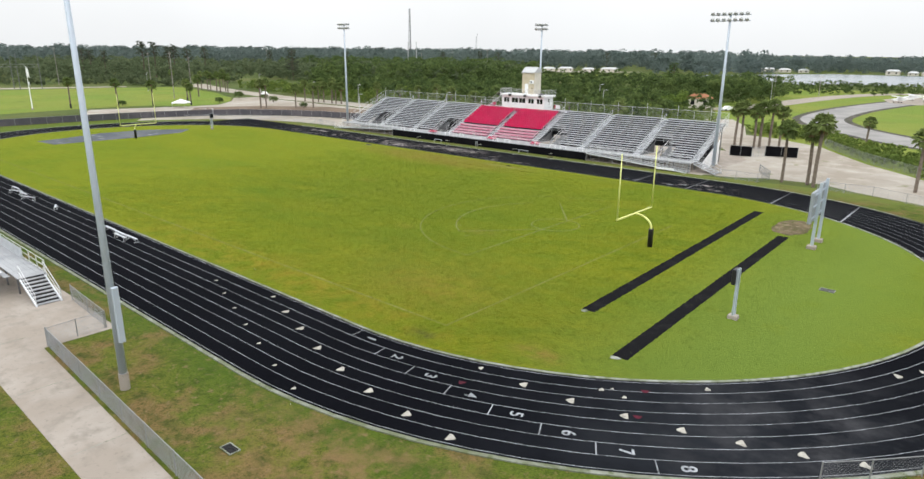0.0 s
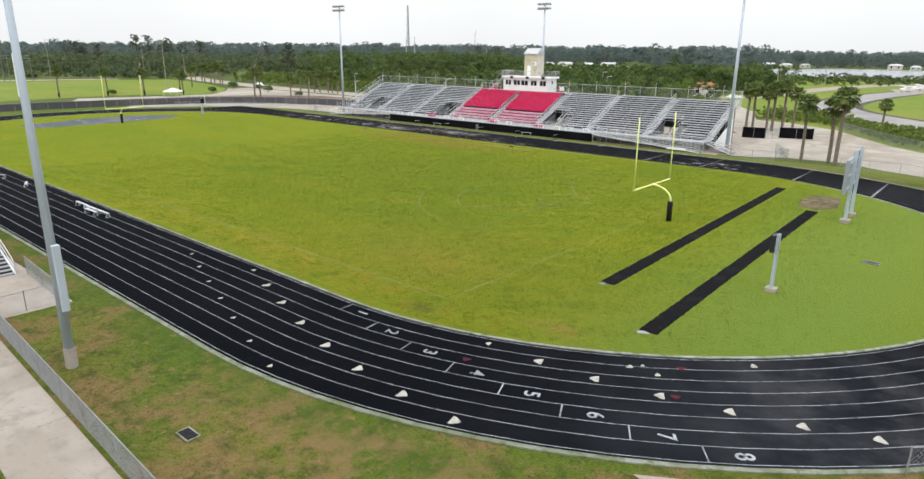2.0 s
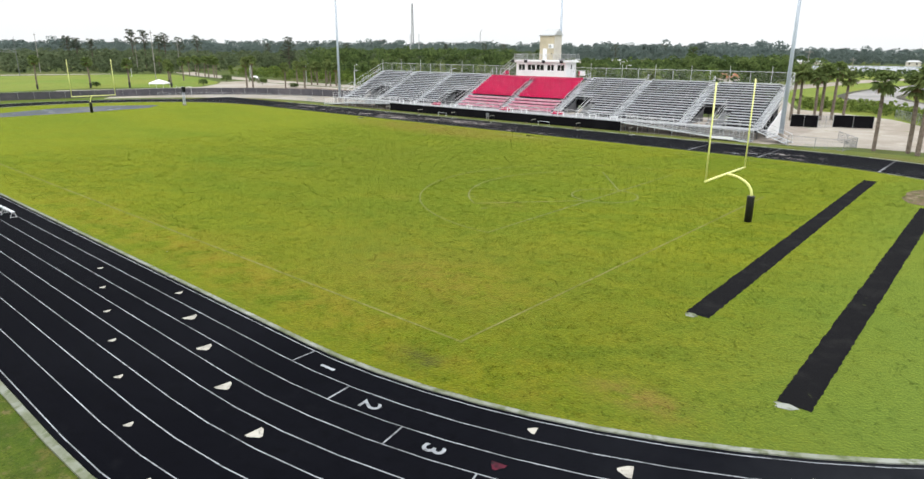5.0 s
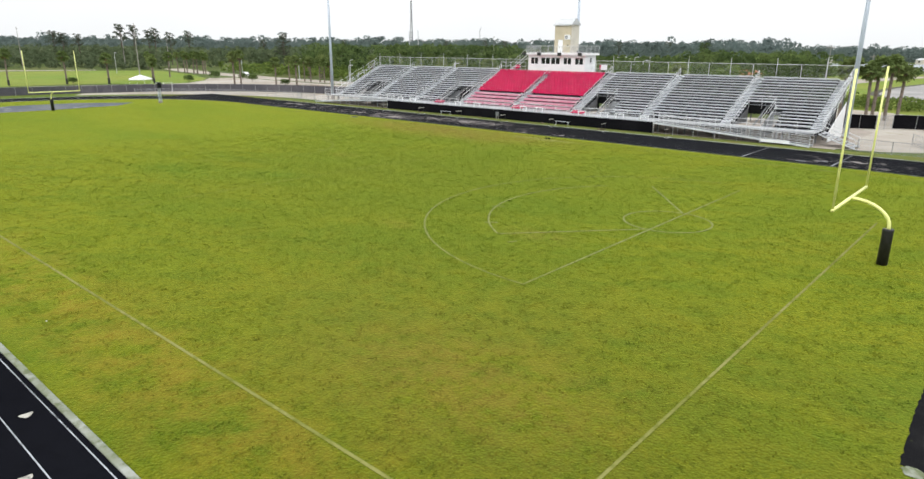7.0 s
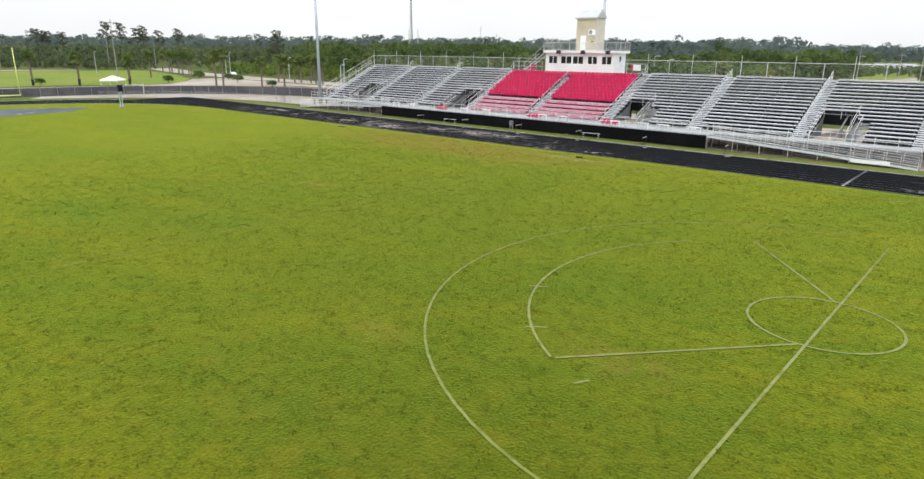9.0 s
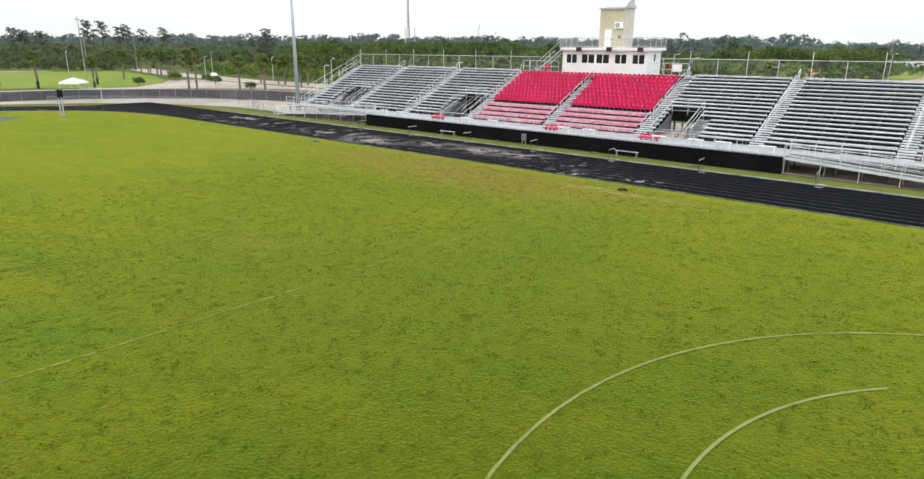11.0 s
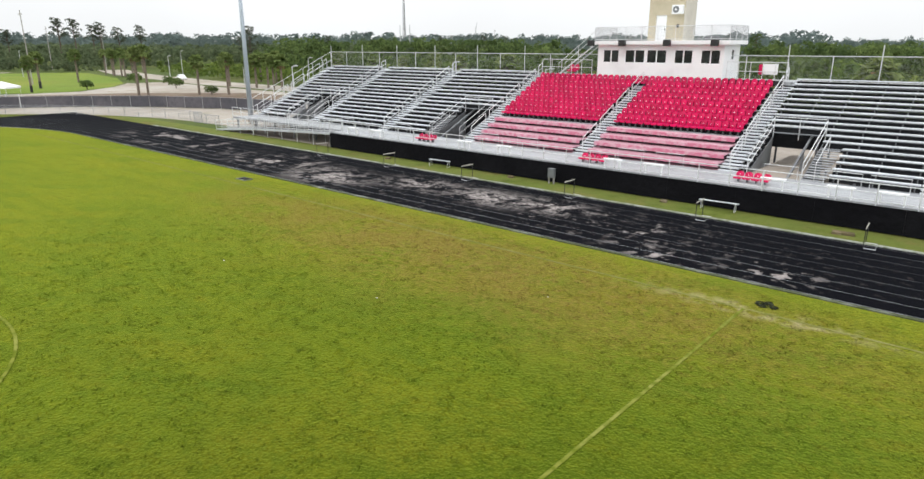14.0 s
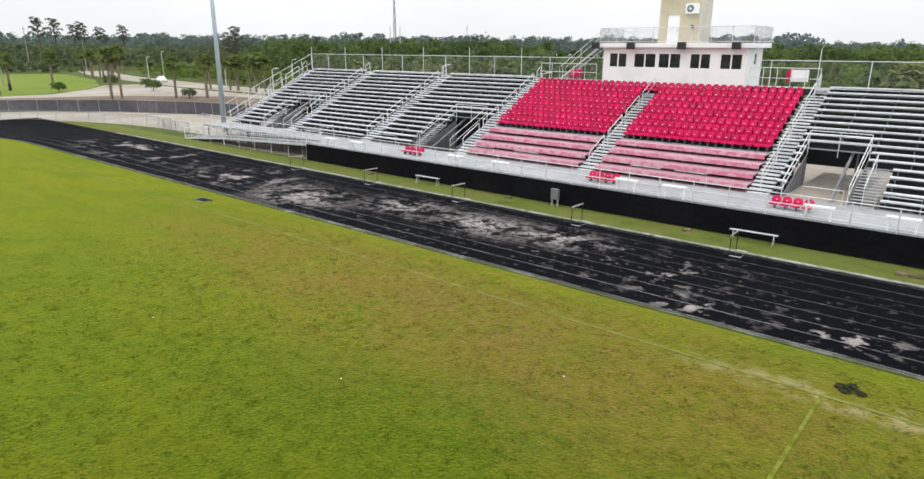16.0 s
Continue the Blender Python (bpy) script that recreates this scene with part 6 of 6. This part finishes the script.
kinds = [palm("palm_tree", 8.6, 1), palm("palm_tree", 7.4, 2), palm("palm_tree", 6.4, 3, 0.25), palm("palm_tree", 5.2, 5, 0.2)]
PALMS = [(38.5, 74.5, 1, 1.0), (39.2, 76.0, 0, 0.92), (41.5, 76.7, 1, 0.95), (42.1, 78.1, 1, 1.05), (43.5, 79.5, 0, 0.95), (44.8, 81.5, 1, 0.92), (56.1, 43.8, 0, 0.9), (59.4, 44.3, 1, 1.0), (60.5, 42.9, 0, 1.02), (56.5, 100.5, 3, 0.85), (71.8, 48.6, 1, 0.98),
         (-102.5, 58.0, 1, 1.0), (-101.3, 59.2, 0, 0.92), (-96.0, 66.5, 2, 0.95), (-92.0, 70.3, 2, 1.0), (-116.4, 84.7, 2, 0.95), (-109.5, 85.4, 2, 0.88), (-106.7, 85.6, 3, 1.1), (-102.7, 86.0, 2, 0.95), (-99.8, 85.5, 2, 0.9), (-97.8, 86.2, 3, 1.1),
         (-204.5, 92.0, 1, 0.9), (-198.7, 91.9, 1, 0.95), (-192.7, 90.0, 2, 1.0), (-187.3, 89.9, 1, 0.95), (-182.7, 89.0, 2, 1.05), (-181.2, 90.6, 1, 0.9), (-177.6, 89.6, 2, 1.0), (-141.0, 53.5, 2, 1.0), (-127.0, 47.6, 2, 0.9), (-132.0, 37.5, 2, 1.05), (-138.0, 29.0, 1, 0.98),
         (-140.0, 16.0, 0, 0.92), (-163.0, 69.0, 2, 1.05), (-216.0, 109.0, 1, 0.95), (-243.0, 97.0, 2, 1.0), (-86.0, 92.0, 2, 1.0), (-77.0, 94.0, 3, 1.1), (-71.0, 96.5, 2, 0.9), (-63.0, 97.0, 2, 1.0), (-55.0, 95.0, 3, 1.1), (-119.0, 99.0, 2, 1.0), (-129.0, 101.0, 2, 0.95),
         (-13.0, 74.0, 3, 1.1), (14.0, 73.0, 3, 1.2), (22.0, 74.0, 2, 0.95), (-30.0, 76.0, 3, 1.2), (-48.0, 80.0, 3, 1.0), (-8.0, 88.0, 2, 0.9)]
used = set()
for i, (x, y, k, sc) in enumerate(PALMS):
    m = pose(x, y, 0, 0, 0, (i * 77) % 360) @ Matrix.Scale(sc, 4)
    if k not in used:
        used.add(k)
        kinds[k].matrix_basis = m
    else:
        c = copy_thing(kinds[k], m)
        c.matrix_basis = m
        if -142 < x < -126 and y < 56:
            part("base_wrap", Shape().tube([(0, 0, 0), (0, 0, 1.5)], 0.3, 8), BLACK, c, "black sleeve round the trunk's foot")


def big_tree(name, x, y, h, seed, label, material, clear=0.62, width=0.24, lobes=14):
    rng = np.random.default_rng(seed)
    t = thing(name, label, "tree", pose(x, y, 0), "tall trees")
    r2 = random.Random(seed)
    part("trunk", Shape().tube([(0, 0, 0), (0.2, 0.1, h * 0.5), (0.1, -0.2, h * 0.93)], h * 0.018, 7, h * 0.006), BARK, t)
    cs, rs = [], []
    for k in range(lobes):
        z = h * (clear + (0.97 - clear) * (k + 0.5) / lobes)
        rad = h * width * r2.uniform(0.35, 1.0) * (1.1 - 0.6 * (k / lobes))
        az = k * 2.4 + r2.uniform(-0.4, 0.4)
        c = (rad * math.cos(az), rad * math.sin(az), min(z, h * 0.95))
        cs.append(c)
        rs.append(h * r2.uniform(0.04, 0.075))
        part("limb", Shape().tube([(0.1, 0, z - h * 0.06), c], h * 0.006, 4, h * 0.002), BARK, t)
    part("crown", quads_mesh("crown", leaf_cloud(cs, rs, 34, np.full(lobes, h * 0.026), rng, 0.6), material), material, t)
    return t


for i, (x, y, h) in enumerate(((-328, 121, 22.1), (-326, 127, 21.7), (-323, 134, 19), (-322, 137, 20.3), (-318.5, 144, 18.2), (-314, 152.6, 19), (-339, 91, 18.2), (-338, 95, 17.1), (-336, 102, 16.6))):
    big_tree("pine_tree", x, y, h, 20 + i, "tall slender pine rising above the woods", PINELEAF, 0.60, 0.17, 16)
big_tree("oak_tree", -258, 178, 18.3, 50, "tall round-crowned tree rising above the woods", PINELEAF, 0.30, 0.25, 40)
big_tree("oak_tree", -55, 256, 13.4, 51, "round-crowned tree standing above the scrub", LEAF, 0.25, 0.27, 40)
for i, (x, y, h) in enumerate(((-360, 420, 17), (-330, 440, 18), (-300, 430, 17), (-395, 330, 17), (-250, 540, 18), (-210, 560, 18), (-470, 300, 17))):
    big_tree("pine_tree", x, y, h, 70 + i, "tall pine standing above the far woods", PINELEAF, 0.4, 0.26, 26)


def shrub(x, y, h, seed, label="clipped round shrub in the parking lot"):
    rng = np.random.default_rng(seed)
    t = thing("shrub", label, "shrub", pose(x, y, 0), "lot shrubs")
    part("stem", Shape().tube([(0, 0, 0), (0, 0, h * 0.5)], 0.09, 6), BARK, t)
    cs = [(h * 0.42 * math.cos(k * 1.3), h * 0.42 * math.sin(k * 1.3), h * (0.38 + 0.18 * (k % 3))) for k in range(9)]
    part("crown", quads_mesh("crown", leaf_cloud(cs, [h * 0.32] * 9, 80, np.full(9, h * 0.10), rng, 0.8), LEAF), LEAF, t)


for i, (x, y, h) in enumerate(((-129, 58.6, 2.0), (-145.5, 75.8, 2.5), (-132.5, 78.2, 2.0), (-118.5, 73, 2.3), (-93.4, 67.6, 1.8), (-139.5, 31, 1.7))):
    shrub(x, y, h, 100 + i)

# ---- far poles, mast, houses and vehicles ----
def lot_lamp(x, y, h):
    p = thing("lot_lamp", "slim pale parking-lot lamp post", "street lamp", pose(x, y, 0), "lot lamps")
    part("post", Shape().tube([(0, 0, 0), (0, 0, h)], 0.11, 6, 0.07), LAMPGREY, p)
    part("arm", Shape().tube([(0, 0, h - 0.1), (0.9, 0, h + 0.05)], 0.05, 5), LAMPGREY, p)
    part("head", Shape().soft_box(0.6, 1.3, -0.18, 0.18, h, h + 0.16, 0.03), LAMPGREY, p)


for x, y, h in ((-61.7, 63.9, 6.0), (-93.5, 90.2, 6.5), (-143.7, 84, 6.5), (-118, 89.5, 6.5), (-172, 101.5, 7.5), (-45, 82, 6.5), (-25, 78, 6.0), (-12, 112, 7.5), (-24, 131, 8), (6, 205, 8), (-207.8, 69.5, 7.5)):
    lot_lamp(x, y, h)
for x, y, h in ((-158.8, 57.3, 17), (-262, 95, 16), (-250, 110, 14), (-420, 265, 18), (-240, 340, 19), (-300, 330, 16), (-285, 60, 18), (-330, 400, 17), (4, 215, 12), (7, 270, 9)):
    u = thing("utility_pole", "weathered grey utility pole standing among trees", "utility pole", pose(x, y, 0), "utility poles")
    part("pole", Shape().tube([(0, 0, 0), (0, 0, h)], 0.15, 7, 0.09), WOODPOLE, u)
    part("crossarm", Shape().box(-1.2, 1.2, -0.07, 0.07, h - 1.0, h - 0.8), WOODPOLE, u)
mast = thing("radio_mast", "tall slender lattice radio mast above the woods", "mast", pose(-734, 742, 0) @ Matrix.Diagonal((3.0, 3.0, 1.82, 1)))
for a in range(3):
    an = 2 * math.pi * a / 3
    part("leg", Shape().tube([(0.9 * math.cos(an), 0.9 * math.sin(an), 0), (0.35 * math.cos(an), 0.35 * math.sin(an), 46)], 0.16, 5, 0.10), STEELDARK, mast)
br = Shape()
for k in range(23):
    for a in range(3):
        r0, r1 = 0.9 - 0.55 * k / 23, 0.9 - 0.55 * (k + 1) / 23
        p, q = 2 * math.pi * a / 3, 2 * math.pi * ((a + 1) % 3) / 3
        br.tube([(r0 * math.cos(p), r0 * math.sin(p), 2 * k), (r1 * math.cos(q), r1 * math.sin(q), 2 * k + 2)], 0.07, 4)
part("lattice", br, STEELDARK, mast)
for x, y in ((-372, 385), (-360, 384)):
    u = thing("utility_pole", "tall pale pole beside the radio mast", "utility pole", pose(x, y, 0), "utility poles")
    part("pole", Shape().tube([(0, 0, 0), (0, 0, 25)], 0.4, 7, 0.3), LAMPGREY, u)


gantry = thing("power_gantry", "grey steel power-line gantry behind the practice field", "gantry", pose(-256, 34, 0, 0, 0, 62))
for x, h in ((-9.0, 14.5), (-1.0, 17.5), (1.2, 15.0), (9.5, 15.5)):
    part("post", Shape().tube([(x, 0, 0), (x, 0, h)], 0.16, 6, 0.10), STEELDARK, gantry)
for z in (9.4, 10.6):
    part("beam", Shape().box(-9.4, 9.9, -0.06, 0.06, z, z + 0.12), WIRE, gantry)
for k in range(12):
    x = -9.0 + 1.54 * k
    part("lacing", Shape().tube([(x, 0, 9.6 if k % 2 else 10.7), (x + 1.54, 0, 10.7 if k % 2 else 9.6)], 0.04, 4), WIRE, gantry)
crane = thing("lattice_tower", "distant thin lattice tower above the treetops", "tower", pose(-780, 970, 0))
for a in (-1.2, 1.2):
    part("leg", Shape().tube([(a, 0, 0), (a * 0.6, 0, 44)], 0.22, 4), STEELDARK, crane)
part("jib", Shape().tube([(0, 0, 43), (3.5, 0, 50)], 0.3, 4), STEELDARK, crane)


fp = thing("white_pole", "tall slim white flagpole beyond the far fence", "pole", pose(-143, 6.6, 0.03))
part("shaft", Shape().tube([(0, 0, 0), (0, 0, 12.6)], 0.17, 8, 0.09), WHITEWALL, fp)
fl = Shape()
for z0, z1, w in ((12.4, 9.6, 2.6), (8.2, 7.2, 1.6)):
    fl.loft([[(0.1 + w * t, 0.18 * math.sin(5 * t) - 0.02, z0 - 0.8 * t * (z0 - z1)), (0.1 + w * t, 0.18 * math.sin(5 * t) + 0.02, z0 - 0.8 * t * (z0 - z1)), (0.1 + w * t, 0.18 * math.sin(5 * t) + 0.02, z1 - 0.35 * t), (0.1 + w * t, 0.18 * math.sin(5 * t) - 0.02, z1 - 0.35 * t)] for t in (0, 0.25, 0.5, 0.75, 1.0)])
part("flag", fl, WHITEWALL, fp, "pale cloth drooping from the pole")
part("footing", Shape().tube([(0, 0, 0), (0, 0, 0.4)], 0.4, 8), CONCRETE, fp)
gate = thing("white_gate", "white tube gate frame in front of the screened fence", "gate")
GATE = ((-92.2, 32.5), (-91.2, 33.7), (-90.0, 35.1))
for (xa, ya), (xb, yb) in zip(GATE, GATE[1:]):
    leaf = part("gate_leaf", Shape().tube([(xa, ya, 0.1), (xa, ya, 1.95), (xb, yb, 1.95), (xb, yb, 0.1), (xa, ya, 0.1)], 0.04, 6), RAIL, gate)
    part("crossbar", Shape().tube([(xa, ya, 1.0), (xb, yb, 1.0)], 0.025, 6), RAIL, leaf)
for x, y in GATE:
    part("post", Shape().tube([(x, y, 0), (x, y, 2.1)], 0.06, 8), RAIL, gate)


def house(x, y, w, d, h, turn, wall, roof, label):
    o = thing("house", label, "house", pose(x, y, 0, 0, 0, turn), "far houses")
    part("wall", Shape().box(-w / 2, w / 2, -d / 2, d / 2, 0, h), wall, o)
    e = 0.4
    part("roof", Shape().add([(-w / 2 - e, -d / 2 - e, h), (w / 2 + e, -d / 2 - e, h), (w / 2 + e, d / 2 + e, h), (-w / 2 - e, d / 2 + e, h), (-w / 2 + d * 0.3, 0, h + d * 0.2), (w / 2 - d * 0.3, 0, h + d * 0.2)],
                             [(3, 2, 1, 0), (0, 1, 5, 4), (1, 2, 5), (2, 3, 4, 5), (3, 0, 4)]), roof, o)
    for k in range(max(2, int(w / 4))):
        xx = -w / 2 + w * (k + 0.5) / max(2, int(w / 4))
        part("window", Shape().box(xx - 0.6, xx + 0.6, -d / 2 - 0.03, -d / 2 - 0.004, h * 0.35, h * 0.8), GLASSDARK, o)


house(-5.5, 166, 8, 7, 3.2, 20, BEIGESIDE, TILEROOF, "cream house with an orange terracotta tile roof")
for x, y, w, h, tn in ((-270, 468, 13, 2.8, 30), (-257, 477, 15, 3.2, 30), (-236, 482, 12, 2.8, 28), (-221, 494, 17, 3.2, 25), (-128, 640, 15, 3.4, 15), (-112, 642, 12, 2.8, 12), (-96, 646, 10, 2.6, 12), (-22, 642, 12, 4.0, 5), (-7, 644, 9, 2.6, 5), (4, 646, 11, 2.6, 8), (-330, 330, 9, 3, 60)):
    house(x, y, w * 0.9, 7, h * 0.85, tn, BEIGESIDE, ROOFMETAL, "pale low building with a grey roof among woods")

def car(x, y, turn):
    c = thing("car", "small white car on the sandy road", "car", pose(x, y, 0.03, 0, 0, turn), "cars")
    part("body", Shape().loft([[(xx, -0.85, 0.3), (xx, 0.85, 0.3), (xx, 0.88, z * 0.75), (xx, 0.6, z), (xx, -0.6, z), (xx, -0.88, z * 0.75)] for xx, z in ((-2.2, 0.75), (-2.1, 0.95), (-1.4, 1.0), (-0.9, 1.42), (0.5, 1.45), (1.1, 1.0), (2.0, 0.9), (2.2, 0.65))]), WHITEWALL, c)
    part("side_glass", Shape().box(-0.95, 0.75, -0.80, 0.80, 1.05, 1.32), GLASSDARK, c)
    for xx in (-1.4, 1.4):
        for yy in (-0.8, 0.8):
            part("wheel", Shape().tube([(xx, yy - 0.1, 0.32), (xx, yy + 0.1, 0.32)], 0.32, 14), BLACK, c)


car(6.5, 160, 60)
car(-153.5, 91.7, 168)
tent = thing("canopy_tent", "white peaked canopy tent beyond the fence", "tent", pose(-120.3, 41, 0.03, 0, 0, 40) @ Matrix.Diagonal((0.70, 0.70, 0.74, 1)))
part("roof", Shape().add([(-3, -3, 2.3), (3, -3, 2.3), (3, 3, 2.3), (-3, 3, 2.3), (0, 0, 3.6)], [(0, 1, 4), (1, 2, 4), (2, 3, 4), (3, 0, 4), (3, 2, 1, 0)]), WHITEWALL, tent)
part("valance", Shape().box(-3, 3, -3.03, -2.99, 1.9, 2.3).box(-3, 3, 2.99, 3.03, 1.9, 2.3).box(-3.03, -2.99, -2.9, 2.9, 1.9, 2.3).box(2.99, 3.03, -2.9, 2.9, 1.9, 2.3), WHITEWALL, tent)
for a in (-2.8, 2.8):
    for b in (-2.8, 2.8):
        part("pole", Shape().tube([(a, b, 0), (a, b, 2.3)], 0.04, 6), RAIL, tent)

# ---- weeds ----
wd = thing("weed_clump", "dark clump of dead weeds on the turf", "weeds", pose(18.95, 27.0, 0.03) @ Matrix.Diagonal((0.75, 0.75, 0.5, 1)))
rng = np.random.default_rng(5)
part("leaves", quads_mesh("weed", leaf_cloud([(0.1, 0, 0.08), (-0.3, 0.05, 0.07), (0.4, -0.1, 0.06), (0.05, 0.3, 0.05), (-0.1, -0.25, 0.05)], [0.26, 0.2, 0.18, 0.2, 0.18], 70, np.full(5, 0.09), rng, 0.6), WEED), WEED, wd)


def tuft_material():
    """The turf's own colours, uneven from tuft to tuft."""
    m = TURF.copy()
    m.name = "turf_tuft"
    n, l = m.node_tree.nodes, m.node_tree.links
    b = n["Principled BSDF"]
    for k in list(b.inputs["Normal"].links):
        l.remove(k)
    old = b.inputs["Base Color"].links[0].from_socket
    geo = n.new("ShaderNodeNewGeometry")
    r = n.new("ShaderNodeMapRange")
    r.inputs["To Min"].default_value, r.inputs["To Max"].default_value = 0.60, 1.36
    l.new(geo.outputs["Random Per Island"], r.inputs["Value"])
    h = n.new("ShaderNodeHueSaturation")
    l.new(r.outputs[0], h.inputs["Value"])
    l.new(old, h.inputs["Color"])
    l.new(h.outputs[0], b.inputs["Base Color"])
    return m


def grass_tufts(x0, x1, y0, y1, clumps, blades, seed):
    """Small leaning clumps of blades over one stretch of the field, thinning out towards its ends."""
    rng = np.random.default_rng(seed)
    c = np.stack([rng.uniform(x0, x1, clumps), rng.uniform(y0, y1, clumps)], axis=1)
    d = np.maximum(np.abs(c[:, 0]) - TX, 0)
    c = c[np.hypot(d, c[:, 1] - TY) < TR - 0.6]
    for xa, ya, xb, yb in RUNWAYS:
        c = c[(np.abs(c[:, 0] - xa - (xb - xa) * (c[:, 1] - ya) / (yb - ya)) > 0.72) | (c[:, 1] < ya - 0.5) | (c[:, 1] > yb + 8)]
    ring = np.abs(np.hypot(c[:, 0], c[:, 1] + 0.1) - 8.85)
    c = c[(np.abs(c[:, 1] - 26.2) > 0.17) & (np.abs(c[:, 1] + 26.95) > 0.17) & (np.abs(c[:, 0] - 18.35) > 0.2) & (np.abs(c[:, 0] - 54.95) > 0.17) & (ring > 0.17)]   # painted lines stay short
    edge = np.minimum(c[:, 0] - x0, x1 - c[:, 0]) / 14.0
    c = c[rng.uniform(0, 1, len(c)) < edge]
    size = np.repeat(rng.uniform(0.7, 1.4, len(c)), blades)
    p = np.repeat(c, blades, axis=0)
    n = len(p)
    p = p + rng.normal(scale=0.07, size=(n, 2)) * size[:, None]
    az = rng.uniform(0, 2 * math.pi, n)
    lean = np.stack([np.cos(az), np.sin(az), np.zeros(n)], axis=1)
    side = np.stack([-np.sin(az), np.cos(az), np.zeros(n)], axis=1)
    base = np.concatenate([p, np.full((n, 1), 0.034)], axis=1)
    h = (rng.uniform(0.012, 0.028, n) * size)[:, None]
    w = (rng.uniform(0.014, 0.028, n) * size)[:, None]
    tip = base + lean * h * rng.uniform(1.5, 3.5, (n, 1)) + np.array([0, 0, 1.0]) * h
    return np.stack([base - side * w, base + side * w, tip + side * w * 0.45, tip - side * w * 0.45], axis=1)


TUFT = tuft_material()
tagged(part("grass_tufts", quads_mesh("grass_tufts", grass_tufts(-16, 74, -30, 28, 56000, 6, 8), TUFT), TUFT), "uneven tufts of yellow-green grass standing in the turf", "grass", kind="stuff")


# ---- light aircraft beyond the meadow ----
def light_aircraft():
    p = thing("light_aircraft", "small white high-wing aircraft parked on the pale apron", "aircraft", group="light aircraft")
    rings = []
    for x, w, z0, z1 in ((3.1, 0.12, 0.95, 1.15), (2.9, 0.42, 0.72, 1.40), (1.6, 0.55, 0.62, 1.55), (0.9, 0.58, 0.60, 2.10), (-0.9, 0.56, 0.65, 2.12), (-1.8, 0.42, 0.85, 1.75), (-4.4, 0.10, 1.20, 1.45)):
        rings.append([(x, -w, z0 + 0.15), (x, w, z0 + 0.15), (x, w, z1 - 0.12), (x, w * 0.6, z1), (x, -w * 0.6, z1), (x, -w, z1 - 0.12)])
    body = part("fuselage", Shape().loft(rings), WHITEWALL, p)
    part("windscreen", Shape().add([(1.55, -0.5, 1.53), (1.55, 0.5, 1.53), (0.92, 0.56, 2.06), (0.92, -0.56, 2.06)], [(0, 1, 2, 3)]), GLASSDARK, body)
    part("wing", Shape().loft([[(1.0 - t, y, 2.12), (-0.5 + t, y, 2.14), (-0.5 + t, y, 2.18), (0.4, y, 2.30), (1.0 - t, y, 2.22)] for y, t in ((-5.4, 0.2), (-2.6, 0.0), (2.6, 0.0), (5.4, 0.2))]), WHITEWALL, p)
    part("tailplane", Shape().box(-4.5, -3.7, -1.7, 1.7, 1.36, 1.42), WHITEWALL, p)
    part("fin", Shape().loft([[(-4.7, -0.04, 2.7), (-4.2, -0.04, 2.7), (-3.4, -0.04, 1.35), (-4.5, -0.04, 1.35)], [(-4.7, 0.04, 2.7), (-4.2, 0.04, 2.7), (-3.4, 0.04, 1.35), (-4.5, 0.04, 1.35)]]), WHITEWALL, p)
    for y in (-1.0, 1.0):
        part("strut", Shape().tube([(0.2, y * 0.55, 0.85), (0.3, y * 2.4, 2.12)], 0.035, 5), RAIL, p)
        part("gear_leg", Shape().tube([(0.0, y * 0.4, 0.75), (-0.05, y, 0.22)], 0.045, 5), RAIL, p)
        part("wheel", Shape().tube([(-0.05, y - 0.07, 0.2), (-0.05, y + 0.07, 0.2)], 0.2, 10), BLACK, p)
    part("nose_leg", Shape().tube([(2.3, 0, 0.75), (2.35, 0, 0.2)], 0.04, 5), RAIL, p)
    part("wheel", Shape().tube([(2.35, -0.06, 0.18), (2.35, 0.06, 0.18)], 0.18, 10), BLACK, p)
    part("propeller", Shape().box(3.1, 3.16, -0.9, 0.9, 1.0, 1.1), BLACK, p)
    return p


plane = light_aircraft()
plane.matrix_basis = pose(41.2, 246.0, 0.054, 0, 0, 215)
for x, y, turn in ((42.5, 266.0, 200), (49.0, 260.0, 230)):
    copy_thing(plane, pose(x, y, 0.054, 0, 0, turn)).matrix_basis = pose(x, y, 0.054, 0, 0, turn)
